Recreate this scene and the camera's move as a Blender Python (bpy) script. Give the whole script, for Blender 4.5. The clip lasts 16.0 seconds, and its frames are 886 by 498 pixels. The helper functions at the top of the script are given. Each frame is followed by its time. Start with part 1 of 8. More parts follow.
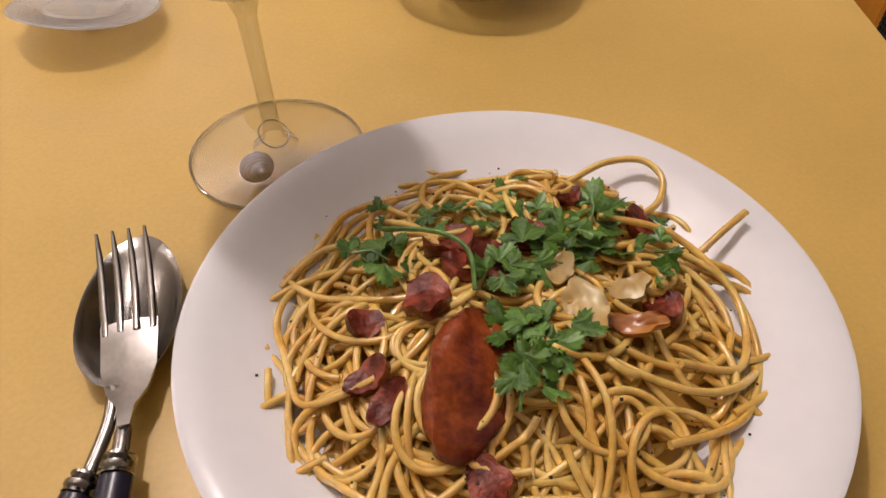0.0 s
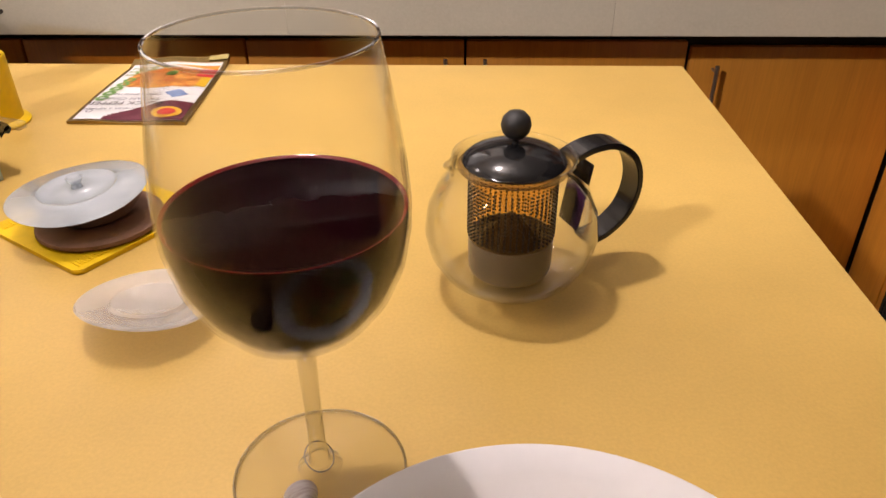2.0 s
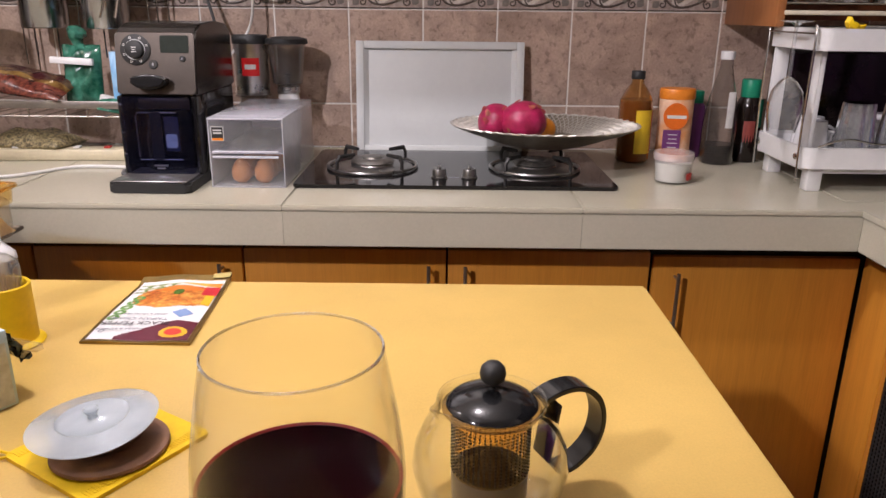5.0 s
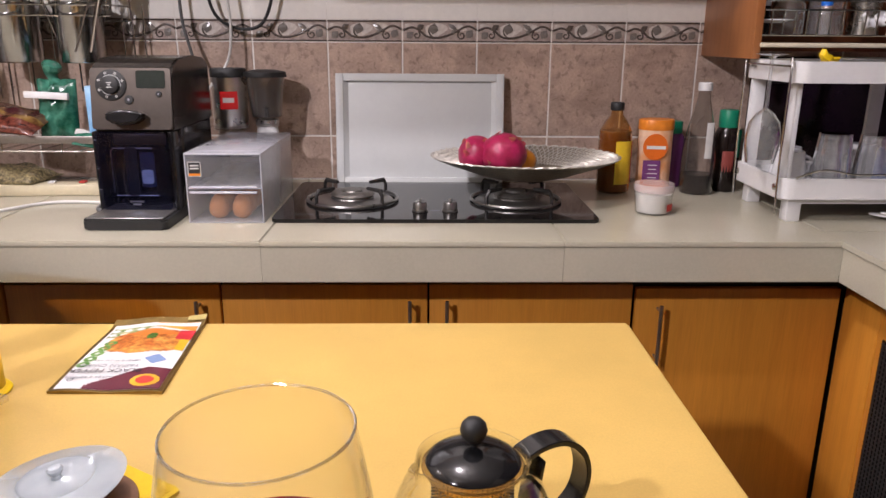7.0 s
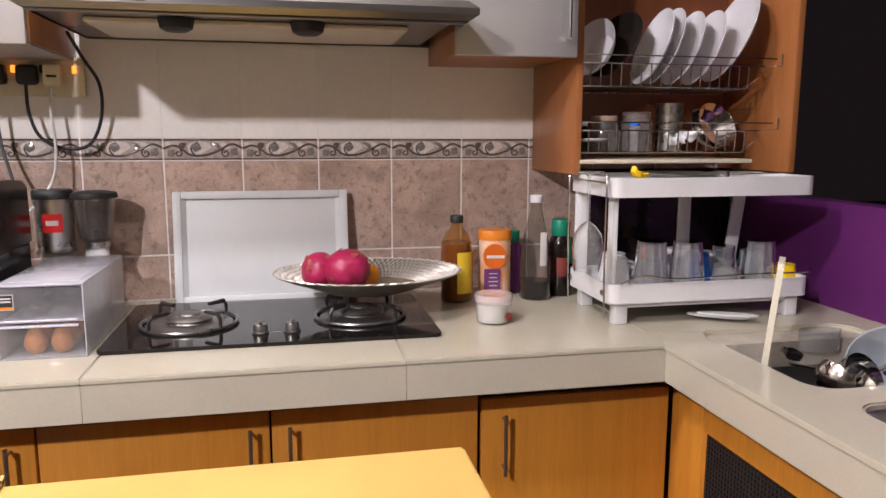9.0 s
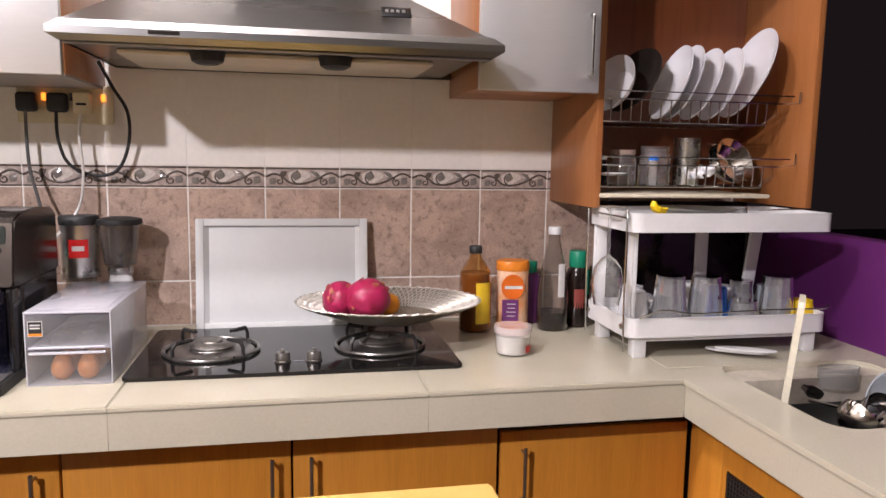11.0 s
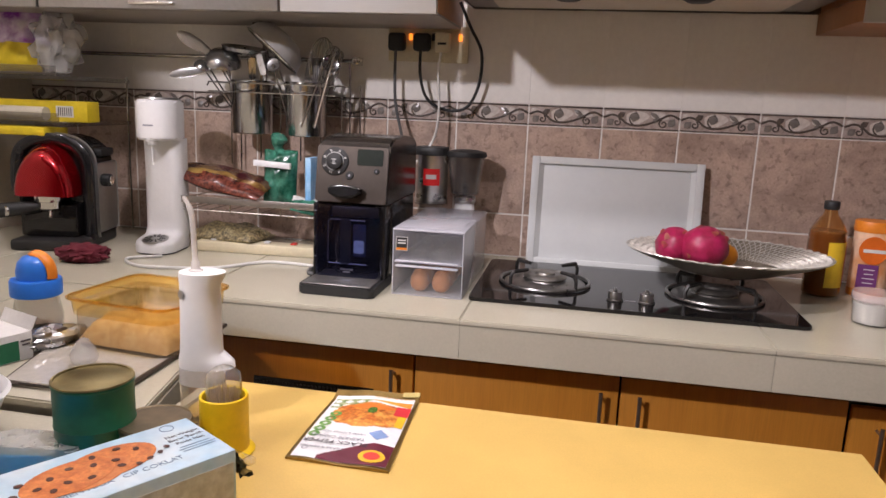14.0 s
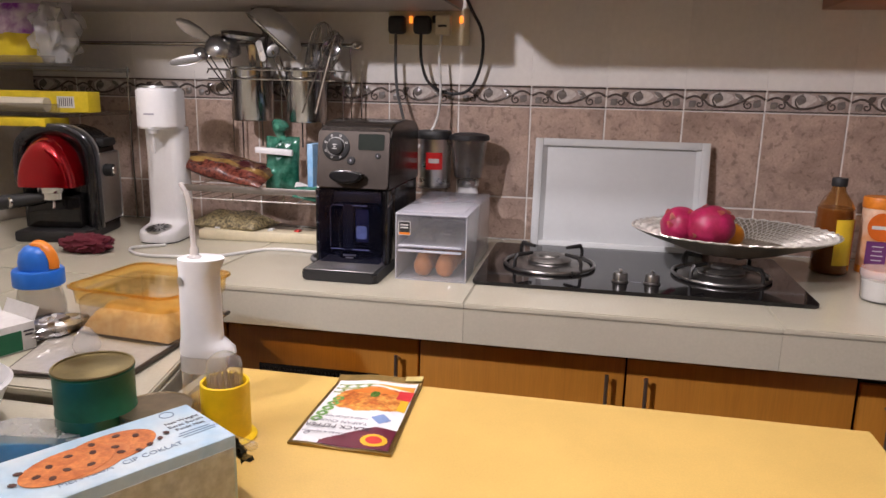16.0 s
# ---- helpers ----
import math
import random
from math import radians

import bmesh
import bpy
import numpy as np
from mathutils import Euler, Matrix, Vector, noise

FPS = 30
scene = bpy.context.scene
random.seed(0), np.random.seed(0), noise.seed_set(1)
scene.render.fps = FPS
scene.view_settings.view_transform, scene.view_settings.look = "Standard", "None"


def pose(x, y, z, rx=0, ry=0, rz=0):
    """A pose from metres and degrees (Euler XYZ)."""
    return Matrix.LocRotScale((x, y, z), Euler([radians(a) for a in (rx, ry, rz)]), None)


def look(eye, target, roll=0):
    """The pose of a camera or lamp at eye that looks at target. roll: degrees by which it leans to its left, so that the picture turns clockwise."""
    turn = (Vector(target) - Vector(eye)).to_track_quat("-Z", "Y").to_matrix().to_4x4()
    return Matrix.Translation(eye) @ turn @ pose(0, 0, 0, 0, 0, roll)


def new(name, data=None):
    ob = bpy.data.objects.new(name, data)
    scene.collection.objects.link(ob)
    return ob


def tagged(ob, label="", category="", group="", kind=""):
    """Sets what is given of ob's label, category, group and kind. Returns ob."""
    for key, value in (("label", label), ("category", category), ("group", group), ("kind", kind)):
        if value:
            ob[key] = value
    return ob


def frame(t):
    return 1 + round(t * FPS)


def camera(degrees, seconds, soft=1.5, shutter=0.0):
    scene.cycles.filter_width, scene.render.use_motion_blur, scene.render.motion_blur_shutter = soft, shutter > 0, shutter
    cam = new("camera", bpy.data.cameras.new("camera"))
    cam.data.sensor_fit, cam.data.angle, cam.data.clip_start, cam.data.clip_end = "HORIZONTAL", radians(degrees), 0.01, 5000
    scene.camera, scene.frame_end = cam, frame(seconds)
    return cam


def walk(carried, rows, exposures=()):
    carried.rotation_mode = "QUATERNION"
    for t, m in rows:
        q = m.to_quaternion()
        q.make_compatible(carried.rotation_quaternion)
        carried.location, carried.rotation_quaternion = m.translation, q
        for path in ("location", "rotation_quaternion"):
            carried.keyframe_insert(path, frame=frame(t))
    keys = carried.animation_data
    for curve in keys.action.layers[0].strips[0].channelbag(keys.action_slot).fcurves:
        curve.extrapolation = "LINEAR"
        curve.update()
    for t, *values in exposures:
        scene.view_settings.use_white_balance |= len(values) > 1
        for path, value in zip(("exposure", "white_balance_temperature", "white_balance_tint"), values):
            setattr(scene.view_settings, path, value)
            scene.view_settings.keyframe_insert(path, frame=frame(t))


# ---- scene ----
cam = camera(62.6, 16.0)
PATH = [
    (0, (-0.122, -2.046, 1.108), (-0.125, -0.678, -0.35), -1.2),
    (0.5, (-0.124, -2.051, 1.112), (-0.144, -0.623, -0.288), -1.4),
    (1, (-0.125, -2.038, 1.13), (-0.162, -0.529, -0.182), -1.6),
    (1.5, (-0.132, -2.016, 1.154), (-0.177, -0.4, -0.023), -0.9),
    (2, (-0.136, -2.009, 1.169), (-0.185, -0.309, 0.117), -0.3),
    (2.5, (-0.135, -2.009, 1.203), (-0.186, -0.232, 0.286), 0.0),
    (3, (-0.138, -2.017, 1.224), (-0.182, -0.191, 0.408), 0.3),
    (3.5, (-0.142, -2.033, 1.239), (-0.175, -0.171, 0.511), 0.5),
    (4, (-0.14, -2.055, 1.249), (-0.157, -0.17, 0.581), 0.5),
    (6.5, (-0.138, -2.042, 1.245), (-0.122, -0.131, 0.656), 0.6),
    (7, (-0.135, -2.033, 1.263), (-0.09, -0.112, 0.707), 0.4),
    (7.5, (-0.128, -2.033, 1.289), (-0.014, -0.103, 0.777), 0.3),
    (8, (-0.11, -2.037, 1.297), (0.074, -0.098, 0.841), -0.1),
    (8.5, (-0.062, -2.028, 1.309), (0.264, -0.093, 0.922), -0.2),
    (8.7, (-0.066, -2.028, 1.311), (0.324, -0.097, 0.971), -0.2),
    (10.8, (-0.118, -2.036, 1.341), (0.298, -0.099, 1.098), 0.8),
    (11, (-0.117, -2.034, 1.342), (0.276, -0.089, 1.092), 0.9),
    (11.5, (-0.126, -2.026, 1.333), (0.182, -0.068, 1.068), 1.4),
    (12, (-0.141, -2.029, 1.332), (0.055, -0.06, 1.042), 1.9),
    (12.5, (-0.172, -2.04, 1.325), (-0.176, -0.066, 1.006), 2.3),
    (13, (-0.232, -2.057, 1.313), (-0.482, -0.106, 0.952), 2.9),
    (13.5, (-0.24, -2.045, 1.308), (-0.58, -0.113, 0.916), 2.7),
    (14, (-0.239, -2.044, 1.307), (-0.602, -0.118, 0.91), 2.3),
    (14.5, (-0.237, -2.045, 1.314), (-0.602, -0.121, 0.908), 2.1),
    (15, (-0.23, -2.037, 1.305), (-0.598, -0.113, 0.901), 1.6),
    (15.5, (-0.224, -2.038, 1.303), (-0.598, -0.119, 0.884), 1.3),
    (16, (-0.229, -2.034, 1.3), (-0.612, -0.12, 0.866), 1.2),
]
walk(cam, [(t, look(eye, target, roll)) for t, eye, target, roll in PATH],
     exposures=[(0, 0.90, 7100, 15), (1, 0.94, 7300, 15), (2, 1.18, 7200, 15), (3.5, 1.24, 6600, 14), (7, 1.28, 6450, 14), (8.5, 1.50, 6450, 13), (11, 1.74, 6500, 13), (12, 1.60, 6500, 13), (13.5, 1.22, 6450, 14), (16, 1.17, 6450, 14)])

# ---- light ----
world = bpy.data.worlds.new("night")
scene.world = world
world.use_nodes = True
world.node_tree.nodes["Background"].inputs[0].default_value = (0.030, 0.021, 0.024, 1)
world.node_tree.nodes["Background"].inputs[1].default_value = 0.10


def lamp(name, kind, m, power, size, colour):
    data = bpy.data.lights.new(name, kind)
    data.energy, data.color = power, colour
    if kind == "AREA":
        data.shape, data.size = "DISK", size
    else:
        data.shadow_soft_size = size
    ob = new(name, data)
    ob.matrix_world = m
    return ob


WARM = (1.0, 0.94, 0.99)
lamp("lamp_over_kitchen", "POINT", pose(-0.52, -1.22, 2.45), 23, 0.05, WARM)
lamp("lamp_at_side", "POINT", pose(-1.77, -1.04, 2.31), 4.5, 0.06, WARM)
# unseen lamp in the dining corner, turned towards the kitchen wall; its cone is added to keep the table out of its
# light
spot = lamp("lamp_over_dining", "SPOT", look((-1.60, -2.76, 2.47), (0.42, 0.0, 2.26)), 82, 0.06, WARM)
spot.data.spot_size, spot.data.spot_blend = radians(80), 0.22


# ---- materials ----
def nodes_of(name):
    m = bpy.data.materials.new(name)
    m.use_nodes = True
    return m, m.node_tree.nodes, m.node_tree.links, m.node_tree.nodes["Principled BSDF"]


def noise_node(nd, lk, scale, detail=4, stretch=(1, 1, 1), rough=0.6):
    tc, mp, nz = nd.new("ShaderNodeTexCoord"), nd.new("ShaderNodeMapping"), nd.new("ShaderNodeTexNoise")
    mp.inputs["Scale"].default_value = stretch
    nz.inputs["Scale"].default_value, nz.inputs["Detail"].default_value = scale, detail
    nz.inputs["Roughness"].default_value = rough
    lk.new(tc.outputs["Object"], mp.inputs["Vector"])
    lk.new(mp.outputs[0], nz.inputs["Vector"])
    return nz


def ramp(nd, lk, src, stops):
    r = nd.new("ShaderNodeValToRGB")
    while len(r.color_ramp.elements) < len(stops):
        r.color_ramp.elements.new(0.5)
    for e, (p, c) in zip(r.color_ramp.elements, stops):
        e.position, e.color = p, (*c, 1)
    lk.new(src, r.inputs[0])
    return r


def pbr(name, base, rough=0.5, metal=0.0, var=0.12, vscale=6.0, fine=0.06, fscale=90.0, bump=0.0, bscale=250.0,
        stretch=(1, 1, 1), second=None, each=0.0, coat=0.0, trans=0.0, ior=1.45, sss=0.0, rvar=0.1):
    """A surface with colour variation at two scales, uneven gloss and fine relief."""
    m, nd, lk, b = nodes_of(name)
    dark = tuple(c * (1 - var) for c in base) if second is None else second
    n1, n2 = noise_node(nd, lk, vscale, 3, stretch), noise_node(nd, lk, fscale, 5, stretch)
    r1 = ramp(nd, lk, n1.outputs["Fac"], [(0.35, dark), (0.65, base)])
    r2 = ramp(nd, lk, n2.outputs["Fac"], [(0.3, (1 - fine,) * 3), (0.7, (1 + fine,) * 3)])
    mx = nd.new("ShaderNodeMix")
    mx.data_type, mx.blend_type = "RGBA", "MULTIPLY"
    mx.inputs["Factor"].default_value = 1
    lk.new(r1.outputs[0], mx.inputs["A"])
    lk.new(r2.outputs[0], mx.inputs["B"])
    out = mx.outputs["Result"]
    if each:
        oi, hs, mr = nd.new("ShaderNodeObjectInfo"), nd.new("ShaderNodeHueSaturation"), nd.new("ShaderNodeMapRange")
        mr.inputs["To Min"].default_value, mr.inputs["To Max"].default_value = 1 - each, 1 + each
        lk.new(oi.outputs["Random"], mr.inputs["Value"])
        lk.new(mr.outputs[0], hs.inputs["Value"])
        lk.new(out, hs.inputs["Color"])
        out = hs.outputs[0]
    lk.new(out, b.inputs["Base Color"])
    rr = nd.new("ShaderNodeMapRange")
    rr.inputs["To Min"].default_value, rr.inputs["To Max"].default_value = max(0.02, rough * (1 - rvar)), min(1, rough * (1 + rvar))
    lk.new(n1.outputs["Fac"], rr.inputs["Value"])
    lk.new(rr.outputs[0], b.inputs["Roughness"])
    b.inputs["Metallic"].default_value, b.inputs["IOR"].default_value = metal, ior
    b.inputs["Coat Weight"].default_value, b.inputs["Transmission Weight"].default_value = coat, trans
    b.inputs["Subsurface Weight"].default_value = sss
    b.inputs["Subsurface Radius"].default_value = (0.006, 0.004, 0.002)
    if bump:
        n3, bp = noise_node(nd, lk, bscale, 4, stretch), nd.new("ShaderNodeBump")
        bp.inputs["Strength"].default_value, bp.inputs["Distance"].default_value = bump, 0.002
        lk.new(n3.outputs["Fac"], bp.inputs["Height"])
        lk.new(bp.outputs[0], b.inputs["Normal"])
    return m


def clear(name, tint=(0.97, 0.97, 0.97), rough=0.02, haze=0.0, haze_colour=(0.8, 0.8, 0.8), gain=1.0):
    """Thin clear glass or plastic: see-through with a Fresnel gloss, and a share of milky haze."""
    m, nd, lk, b = nodes_of(name)
    tr, gl, df = (nd.new("ShaderNodeBsdf" + k) for k in ("Transparent", "Glossy", "Diffuse"))
    lw, pw, ad = nd.new("ShaderNodeLayerWeight"), nd.new("ShaderNodeMath"), nd.new("ShaderNodeMath")
    lw.inputs["Blend"].default_value = 0.5
    pw.operation, ad.operation = "POWER", "MULTIPLY_ADD"
    pw.inputs[1].default_value = 3.2
    ad.inputs[1].default_value, ad.inputs[2].default_value = 0.9, 0.010
    lk.new(lw.outputs["Facing"], pw.inputs[0])
    lk.new(pw.outputs[0], ad.inputs[0])
    tr.inputs[0].default_value = (*tint, 1)
    gl.inputs["Roughness"].default_value = rough
    df.inputs[0].default_value = (*haze_colour, 1)
    m1, m2, mu = nd.new("ShaderNodeMixShader"), nd.new("ShaderNodeMixShader"), nd.new("ShaderNodeMath")
    mu.operation, mu.use_clamp = "MULTIPLY", True
    mu.inputs[1].default_value = gain
    nz = noise_node(nd, lk, 40, 3)
    mr = nd.new("ShaderNodeMapRange")
    mr.inputs["To Min"].default_value, mr.inputs["To Max"].default_value = haze * 0.85, haze * 1.15
    lk.new(nz.outputs["Fac"], mr.inputs["Value"])
    lk.new(mr.outputs[0], m1.inputs[0])
    lk.new(tr.outputs[0], m1.inputs[1])
    lk.new(df.outputs[0], m1.inputs[2])
    lk.new(ad.outputs[0], mu.inputs[0])
    lk.new(mu.outputs[0], m2.inputs[0])
    lk.new(m1.outputs[0], m2.inputs[1])
    lk.new(gl.outputs[0], m2.inputs[2])
    lk.new(m2.outputs[0], nd["Material Output"].inputs[0])
    return m


def wood(name, light, dark, rough=0.4, axis=2, scale=1.0, coat=0.2):
    """Veneer with long grain along one axis."""
    m, nd, lk, b = nodes_of(name)
    st = [14 * scale, 14 * scale, 14 * scale]
    st[axis] = 0.7 * scale
    n1 = noise_node(nd, lk, 3.0, 6, tuple(st), 0.65)
    n2 = noise_node(nd, lk, 22.0, 3, tuple(st), 0.5)
    r1 = ramp(nd, lk, n1.outputs["Fac"], [(0.25, dark), (0.5, light), (0.8, tuple(c * 1.12 for c in light))])
    r2 = ramp(nd, lk, n2.outputs["Fac"], [(0.35, (0.92, 0.91, 0.90)), (0.6, (1, 1, 1))])
    mx = nd.new("ShaderNodeMix")
    mx.data_type, mx.blend_type = "RGBA", "MULTIPLY"
    mx.inputs["Factor"].default_value = 1
    lk.new(r1.outputs[0], mx.inputs["A"])
    lk.new(r2.outputs[0], mx.inputs["B"])
    lk.new(mx.outputs["Result"], b.inputs["Base Color"])
    b.inputs["Roughness"].default_value, b.inputs["Coat Weight"].default_value = rough, coat
    b.inputs["Coat Roughness"].default_value = 0.3
    return m


def marbled(name, light, dark, vein):
    """Glazed tile with clouded colour and short dark veins, different on every tile."""
    m, nd, lk, b = nodes_of(name)
    tc, oi, mu, ad = nd.new("ShaderNodeTexCoord"), nd.new("ShaderNodeObjectInfo"), nd.new("ShaderNodeMath"), nd.new("ShaderNodeVectorMath")
    mu.operation, ad.operation = "MULTIPLY", "ADD"
    mu.inputs[1].default_value = 37.0
    lk.new(oi.outputs["Random"], mu.inputs[0])
    lk.new(tc.outputs["Object"], ad.inputs[0])
    lk.new(mu.outputs[0], ad.inputs[1])
    layers = []
    for scale, detail, warp, stops in ((13, 6, 0.8, [(0.34, dark), (0.60, light)]), (62, 5, 0.5, [(0.35, vein), (0.44, (1, 1, 1))]), (150, 3, 0.0, [(0.3, (0.86, 0.85, 0.84)), (0.65, (1.05, 1.05, 1.05))])):
        nz = nd.new("ShaderNodeTexNoise")
        nz.inputs["Scale"].default_value, nz.inputs["Detail"].default_value, nz.inputs["Distortion"].default_value = scale, detail, warp
        lk.new(ad.outputs[0], nz.inputs["Vector"])
        layers.append((nz, ramp(nd, lk, nz.outputs["Fac"], stops)))
    out = layers[0][1].outputs[0]
    for (nz, r), f in zip(layers[1:], (0.38, 1.0)):
        mx = nd.new("ShaderNodeMix")
        mx.data_type, mx.blend_type = "RGBA", "MULTIPLY"
        mx.inputs["Factor"].default_value = f
        lk.new(out, mx.inputs["A"])
        lk.new(r.outputs[0], mx.inputs["B"])
        out = mx.outputs["Result"]
    lk.new(out, b.inputs["Base Color"])
    bp = nd.new("ShaderNodeBump")
    bp.inputs["Strength"].default_value, bp.inputs["Distance"].default_value = 0.12, 0.002
    lk.new(layers[1][0].outputs["Fac"], bp.inputs["Height"])
    lk.new(bp.outputs[0], b.inputs["Normal"])
    b.inputs["Roughness"].default_value = 0.3
    return m


YELLOW = pbr("yellow_laminate", (0.645, 0.432, 0.124), 0.32, var=0.09, vscale=7, fine=0.05, fscale=420, bump=0.02, bscale=500)
BEIGE = pbr("beige_glazed_tile", (0.495, 0.465, 0.365), 0.16, var=0.06, vscale=4, fine=0.04, fscale=200, bump=0.02, bscale=60, each=0.02)
CREAM = pbr("cream_wall_tile", (0.83, 0.80, 0.75), 0.25, var=0.05, vscale=5, fine=0.03, fscale=60, each=0.02)
GROUT = pbr("pale_grout", (0.86, 0.82, 0.77), 0.8, var=0.12, vscale=20, bump=0.2)
GROUT_BEIGE = pbr("beige_grout", (0.47, 0.43, 0.35), 0.8, var=0.2, vscale=20)
BROWN_TILE = marbled("mottled_brown_tile", (0.55, 0.41, 0.33), (0.38, 0.275, 0.22), (0.17, 0.115, 0.09))
BORDER_TILE = pbr("pinkish_border_tile", (0.50, 0.42, 0.375), 0.2, second=(0.34, 0.27, 0.235), vscale=40, fine=0.1, fscale=150)
VINE = pbr("grey_vine_glaze", (0.13, 0.105, 0.09), 0.2, var=0.3, vscale=60)
PALE_GLAZE = pbr("pale_border_glaze", (0.70, 0.65, 0.60), 0.2, second=(0.54, 0.47, 0.42), vscale=60)
LEAF = pbr("grey_leaf_glaze", (0.23, 0.205, 0.185), 0.2, var=0.2, vscale=60)
ORANGE_WOOD = wood("orange_brown_veneer", (0.60, 0.248, 0.030), (0.53, 0.206, 0.024))
UPPER_WOOD = wood("reddish_brown_panel", (0.34, 0.130, 0.040), (0.28, 0.100, 0.030))
UPPER_WOOD_H = wood("reddish_brown_panel_level", (0.34, 0.130, 0.040), (0.28, 0.100, 0.030), axis=0)
# red-brown back panel, darkened further for the shade inside the open cabinet
SHADED_WOOD = wood("shaded_reddish_brown_veneer", (0.18, 0.052, 0.016), (0.12, 0.034, 0.011))
HOOD_STEEL = pbr("dull_hood_steel", (0.25, 0.247, 0.24), 0.30, 1.0, var=0.1, vscale=6, fine=0.06, fscale=160, stretch=(0.15, 3, 3), rvar=0.3)
# near-black holding the shade of cabinet recesses and the dark of the night yard
SHADE_BLACK = pbr("near_black_shade", (0.03, 0.022, 0.016), 0.7)
STEEL = pbr("brushed_steel", (0.56, 0.55, 0.53), 0.28, 1.0, var=0.08, vscale=8, fine=0.06, fscale=160, stretch=(0.15, 3, 3), rvar=0.25)
CHROME = pbr("polished_steel", (0.66, 0.65, 0.63), 0.1, 1.0, var=0.06, vscale=12, fine=0.03, rvar=0.4)
WIRE = pbr("steel_wire", (0.55, 0.54, 0.52), 0.22, 1.0, var=0.2, vscale=40)
ALU = pbr("grey_aluminium", (0.46, 0.46, 0.45), 0.35, 1.0, var=0.06, vscale=10)
DOOR_STEEL = pbr("satin_steel_door", (0.56, 0.56, 0.55), 0.36, 0.65, var=0.05, vscale=3, fine=0.03, fscale=160, stretch=(0.1, 3, 3), rvar=0.15)
HANDLE_METAL = pbr("dull_dark_nickel", (0.33, 0.30, 0.27), 0.35, 0.9, var=0.15, vscale=30)
DARK_METAL = pbr("dark_iron", (0.055, 0.052, 0.050), 0.45, 0.5, var=0.4, vscale=40, bump=0.1)
BLACK = pbr("black_plastic", (0.012, 0.012, 0.013), 0.13, var=0.2, vscale=15)
MATT_BLACK = pbr("matt_black_plastic", (0.018, 0.018, 0.018), 0.55, var=0.2, vscale=30, bump=0.05)
BLACK_GLASS = pbr("black_hob_glass", (0.010, 0.009, 0.009), 0.06, var=0.1, vscale=10, rvar=0.5)
WHITE = pbr("white_plastic", (0.68, 0.68, 0.68), 0.35, var=0.04, vscale=10, fine=0.02)
PORCELAIN = pbr("white_porcelain", (0.78, 0.78, 0.80), 0.12, var=0.03, vscale=14, fine=0.015, rvar=0.3)
PAINT = pbr("white_ceiling_paint", (0.74, 0.71, 0.66), 0.8, var=0.05, vscale=3, bump=0.05)
WALL_PAINT = pbr("cream_wall_paint", (0.64, 0.58, 0.49), 0.8, var=0.07, vscale=2, bump=0.1)
DARK_WALL = pbr("brown_wall_paint", (0.34, 0.27, 0.20), 0.8, var=0.1, vscale=2, bump=0.1)
FLOOR_TILE = pbr("brown_floor_tile", (0.27, 0.21, 0.155), 0.3, var=0.12, vscale=5, each=0.04)
PURPLE = pbr("purple_panel", (0.115, 0.020, 0.125), 0.45, var=0.12, vscale=4, fine=0.05)
GLASS = clear("clear_glass", (0.975, 0.975, 0.965), 0.01, gain=1.5)


# ---- shapes ----
def bm_box(bm, x0, x1, y0, y1, z0, z1, bevel=0.0, seg=2, mat=0):
    g = bmesh.ops.create_cube(bm, size=1)
    vs = g["verts"]
    for v in vs:
        v.co = ((x0 + x1) / 2 + v.co.x * (x1 - x0), (y0 + y1) / 2 + v.co.y * (y1 - y0), (z0 + z1) / 2 + v.co.z * (z1 - z0))
    fs = {f for v in vs for f in v.link_faces}
    if bevel:
        es = list({e for v in vs for e in v.link_edges})
        r = bmesh.ops.bevel(bm, geom=es, offset=bevel, segments=seg, affect="EDGES", profile=0.5)
        fs |= set(r["faces"])
        fs = {f for f in fs if f.is_valid}
    for f in fs:
        f.material_index = mat
    return fs


def box(x0, x1, y0, y1, z0, z1, bevel=0.0, seg=2):
    bm = bmesh.new()
    bm_box(bm, x0, x1, y0, y1, z0, z1, bevel, seg)
    return bm


def bm_lathe(bm, prof, seg=32, at=(0, 0, 0), squash=1.0, mat=0, m=None, closed=False):
    """Turns a profile of (radius, height) round the z axis."""
    rings = []
    for r, z in prof:
        if r < 1e-6:
            ring = [bm.verts.new((at[0], at[1], at[2] + z))]
        else:
            ring = [bm.verts.new((at[0] + r * math.cos(2 * math.pi * k / seg), at[1] + squash * r * math.sin(2 * math.pi * k / seg), at[2] + z)) for k in range(seg)]
        rings.append(ring)
    if m is not None:
        for ring in rings:
            for v in ring:
                v.co = m @ v.co
    pairs = list(zip(rings, rings[1:])) + ([(rings[-1], rings[0])] if closed else [])
    for a, b in pairs:
        for k in range(seg):
            k2 = (k + 1) % seg
            if len(a) == 1 and len(b) == 1:
                continue
            q = [a[0], b[k2], b[k]] if len(a) == 1 else [a[k], a[k2], b[0]] if len(b) == 1 else [a[k], a[k2], b[k2], b[k]]
            f = bm.faces.new(q)
            f.material_index, f.smooth = mat, True
    return rings


def lathe(prof, seg=32, at=(0, 0, 0), squash=1.0, closed=False):
    bm = bmesh.new()
    bm_lathe(bm, prof, seg, at, squash, closed=closed)
    return bm


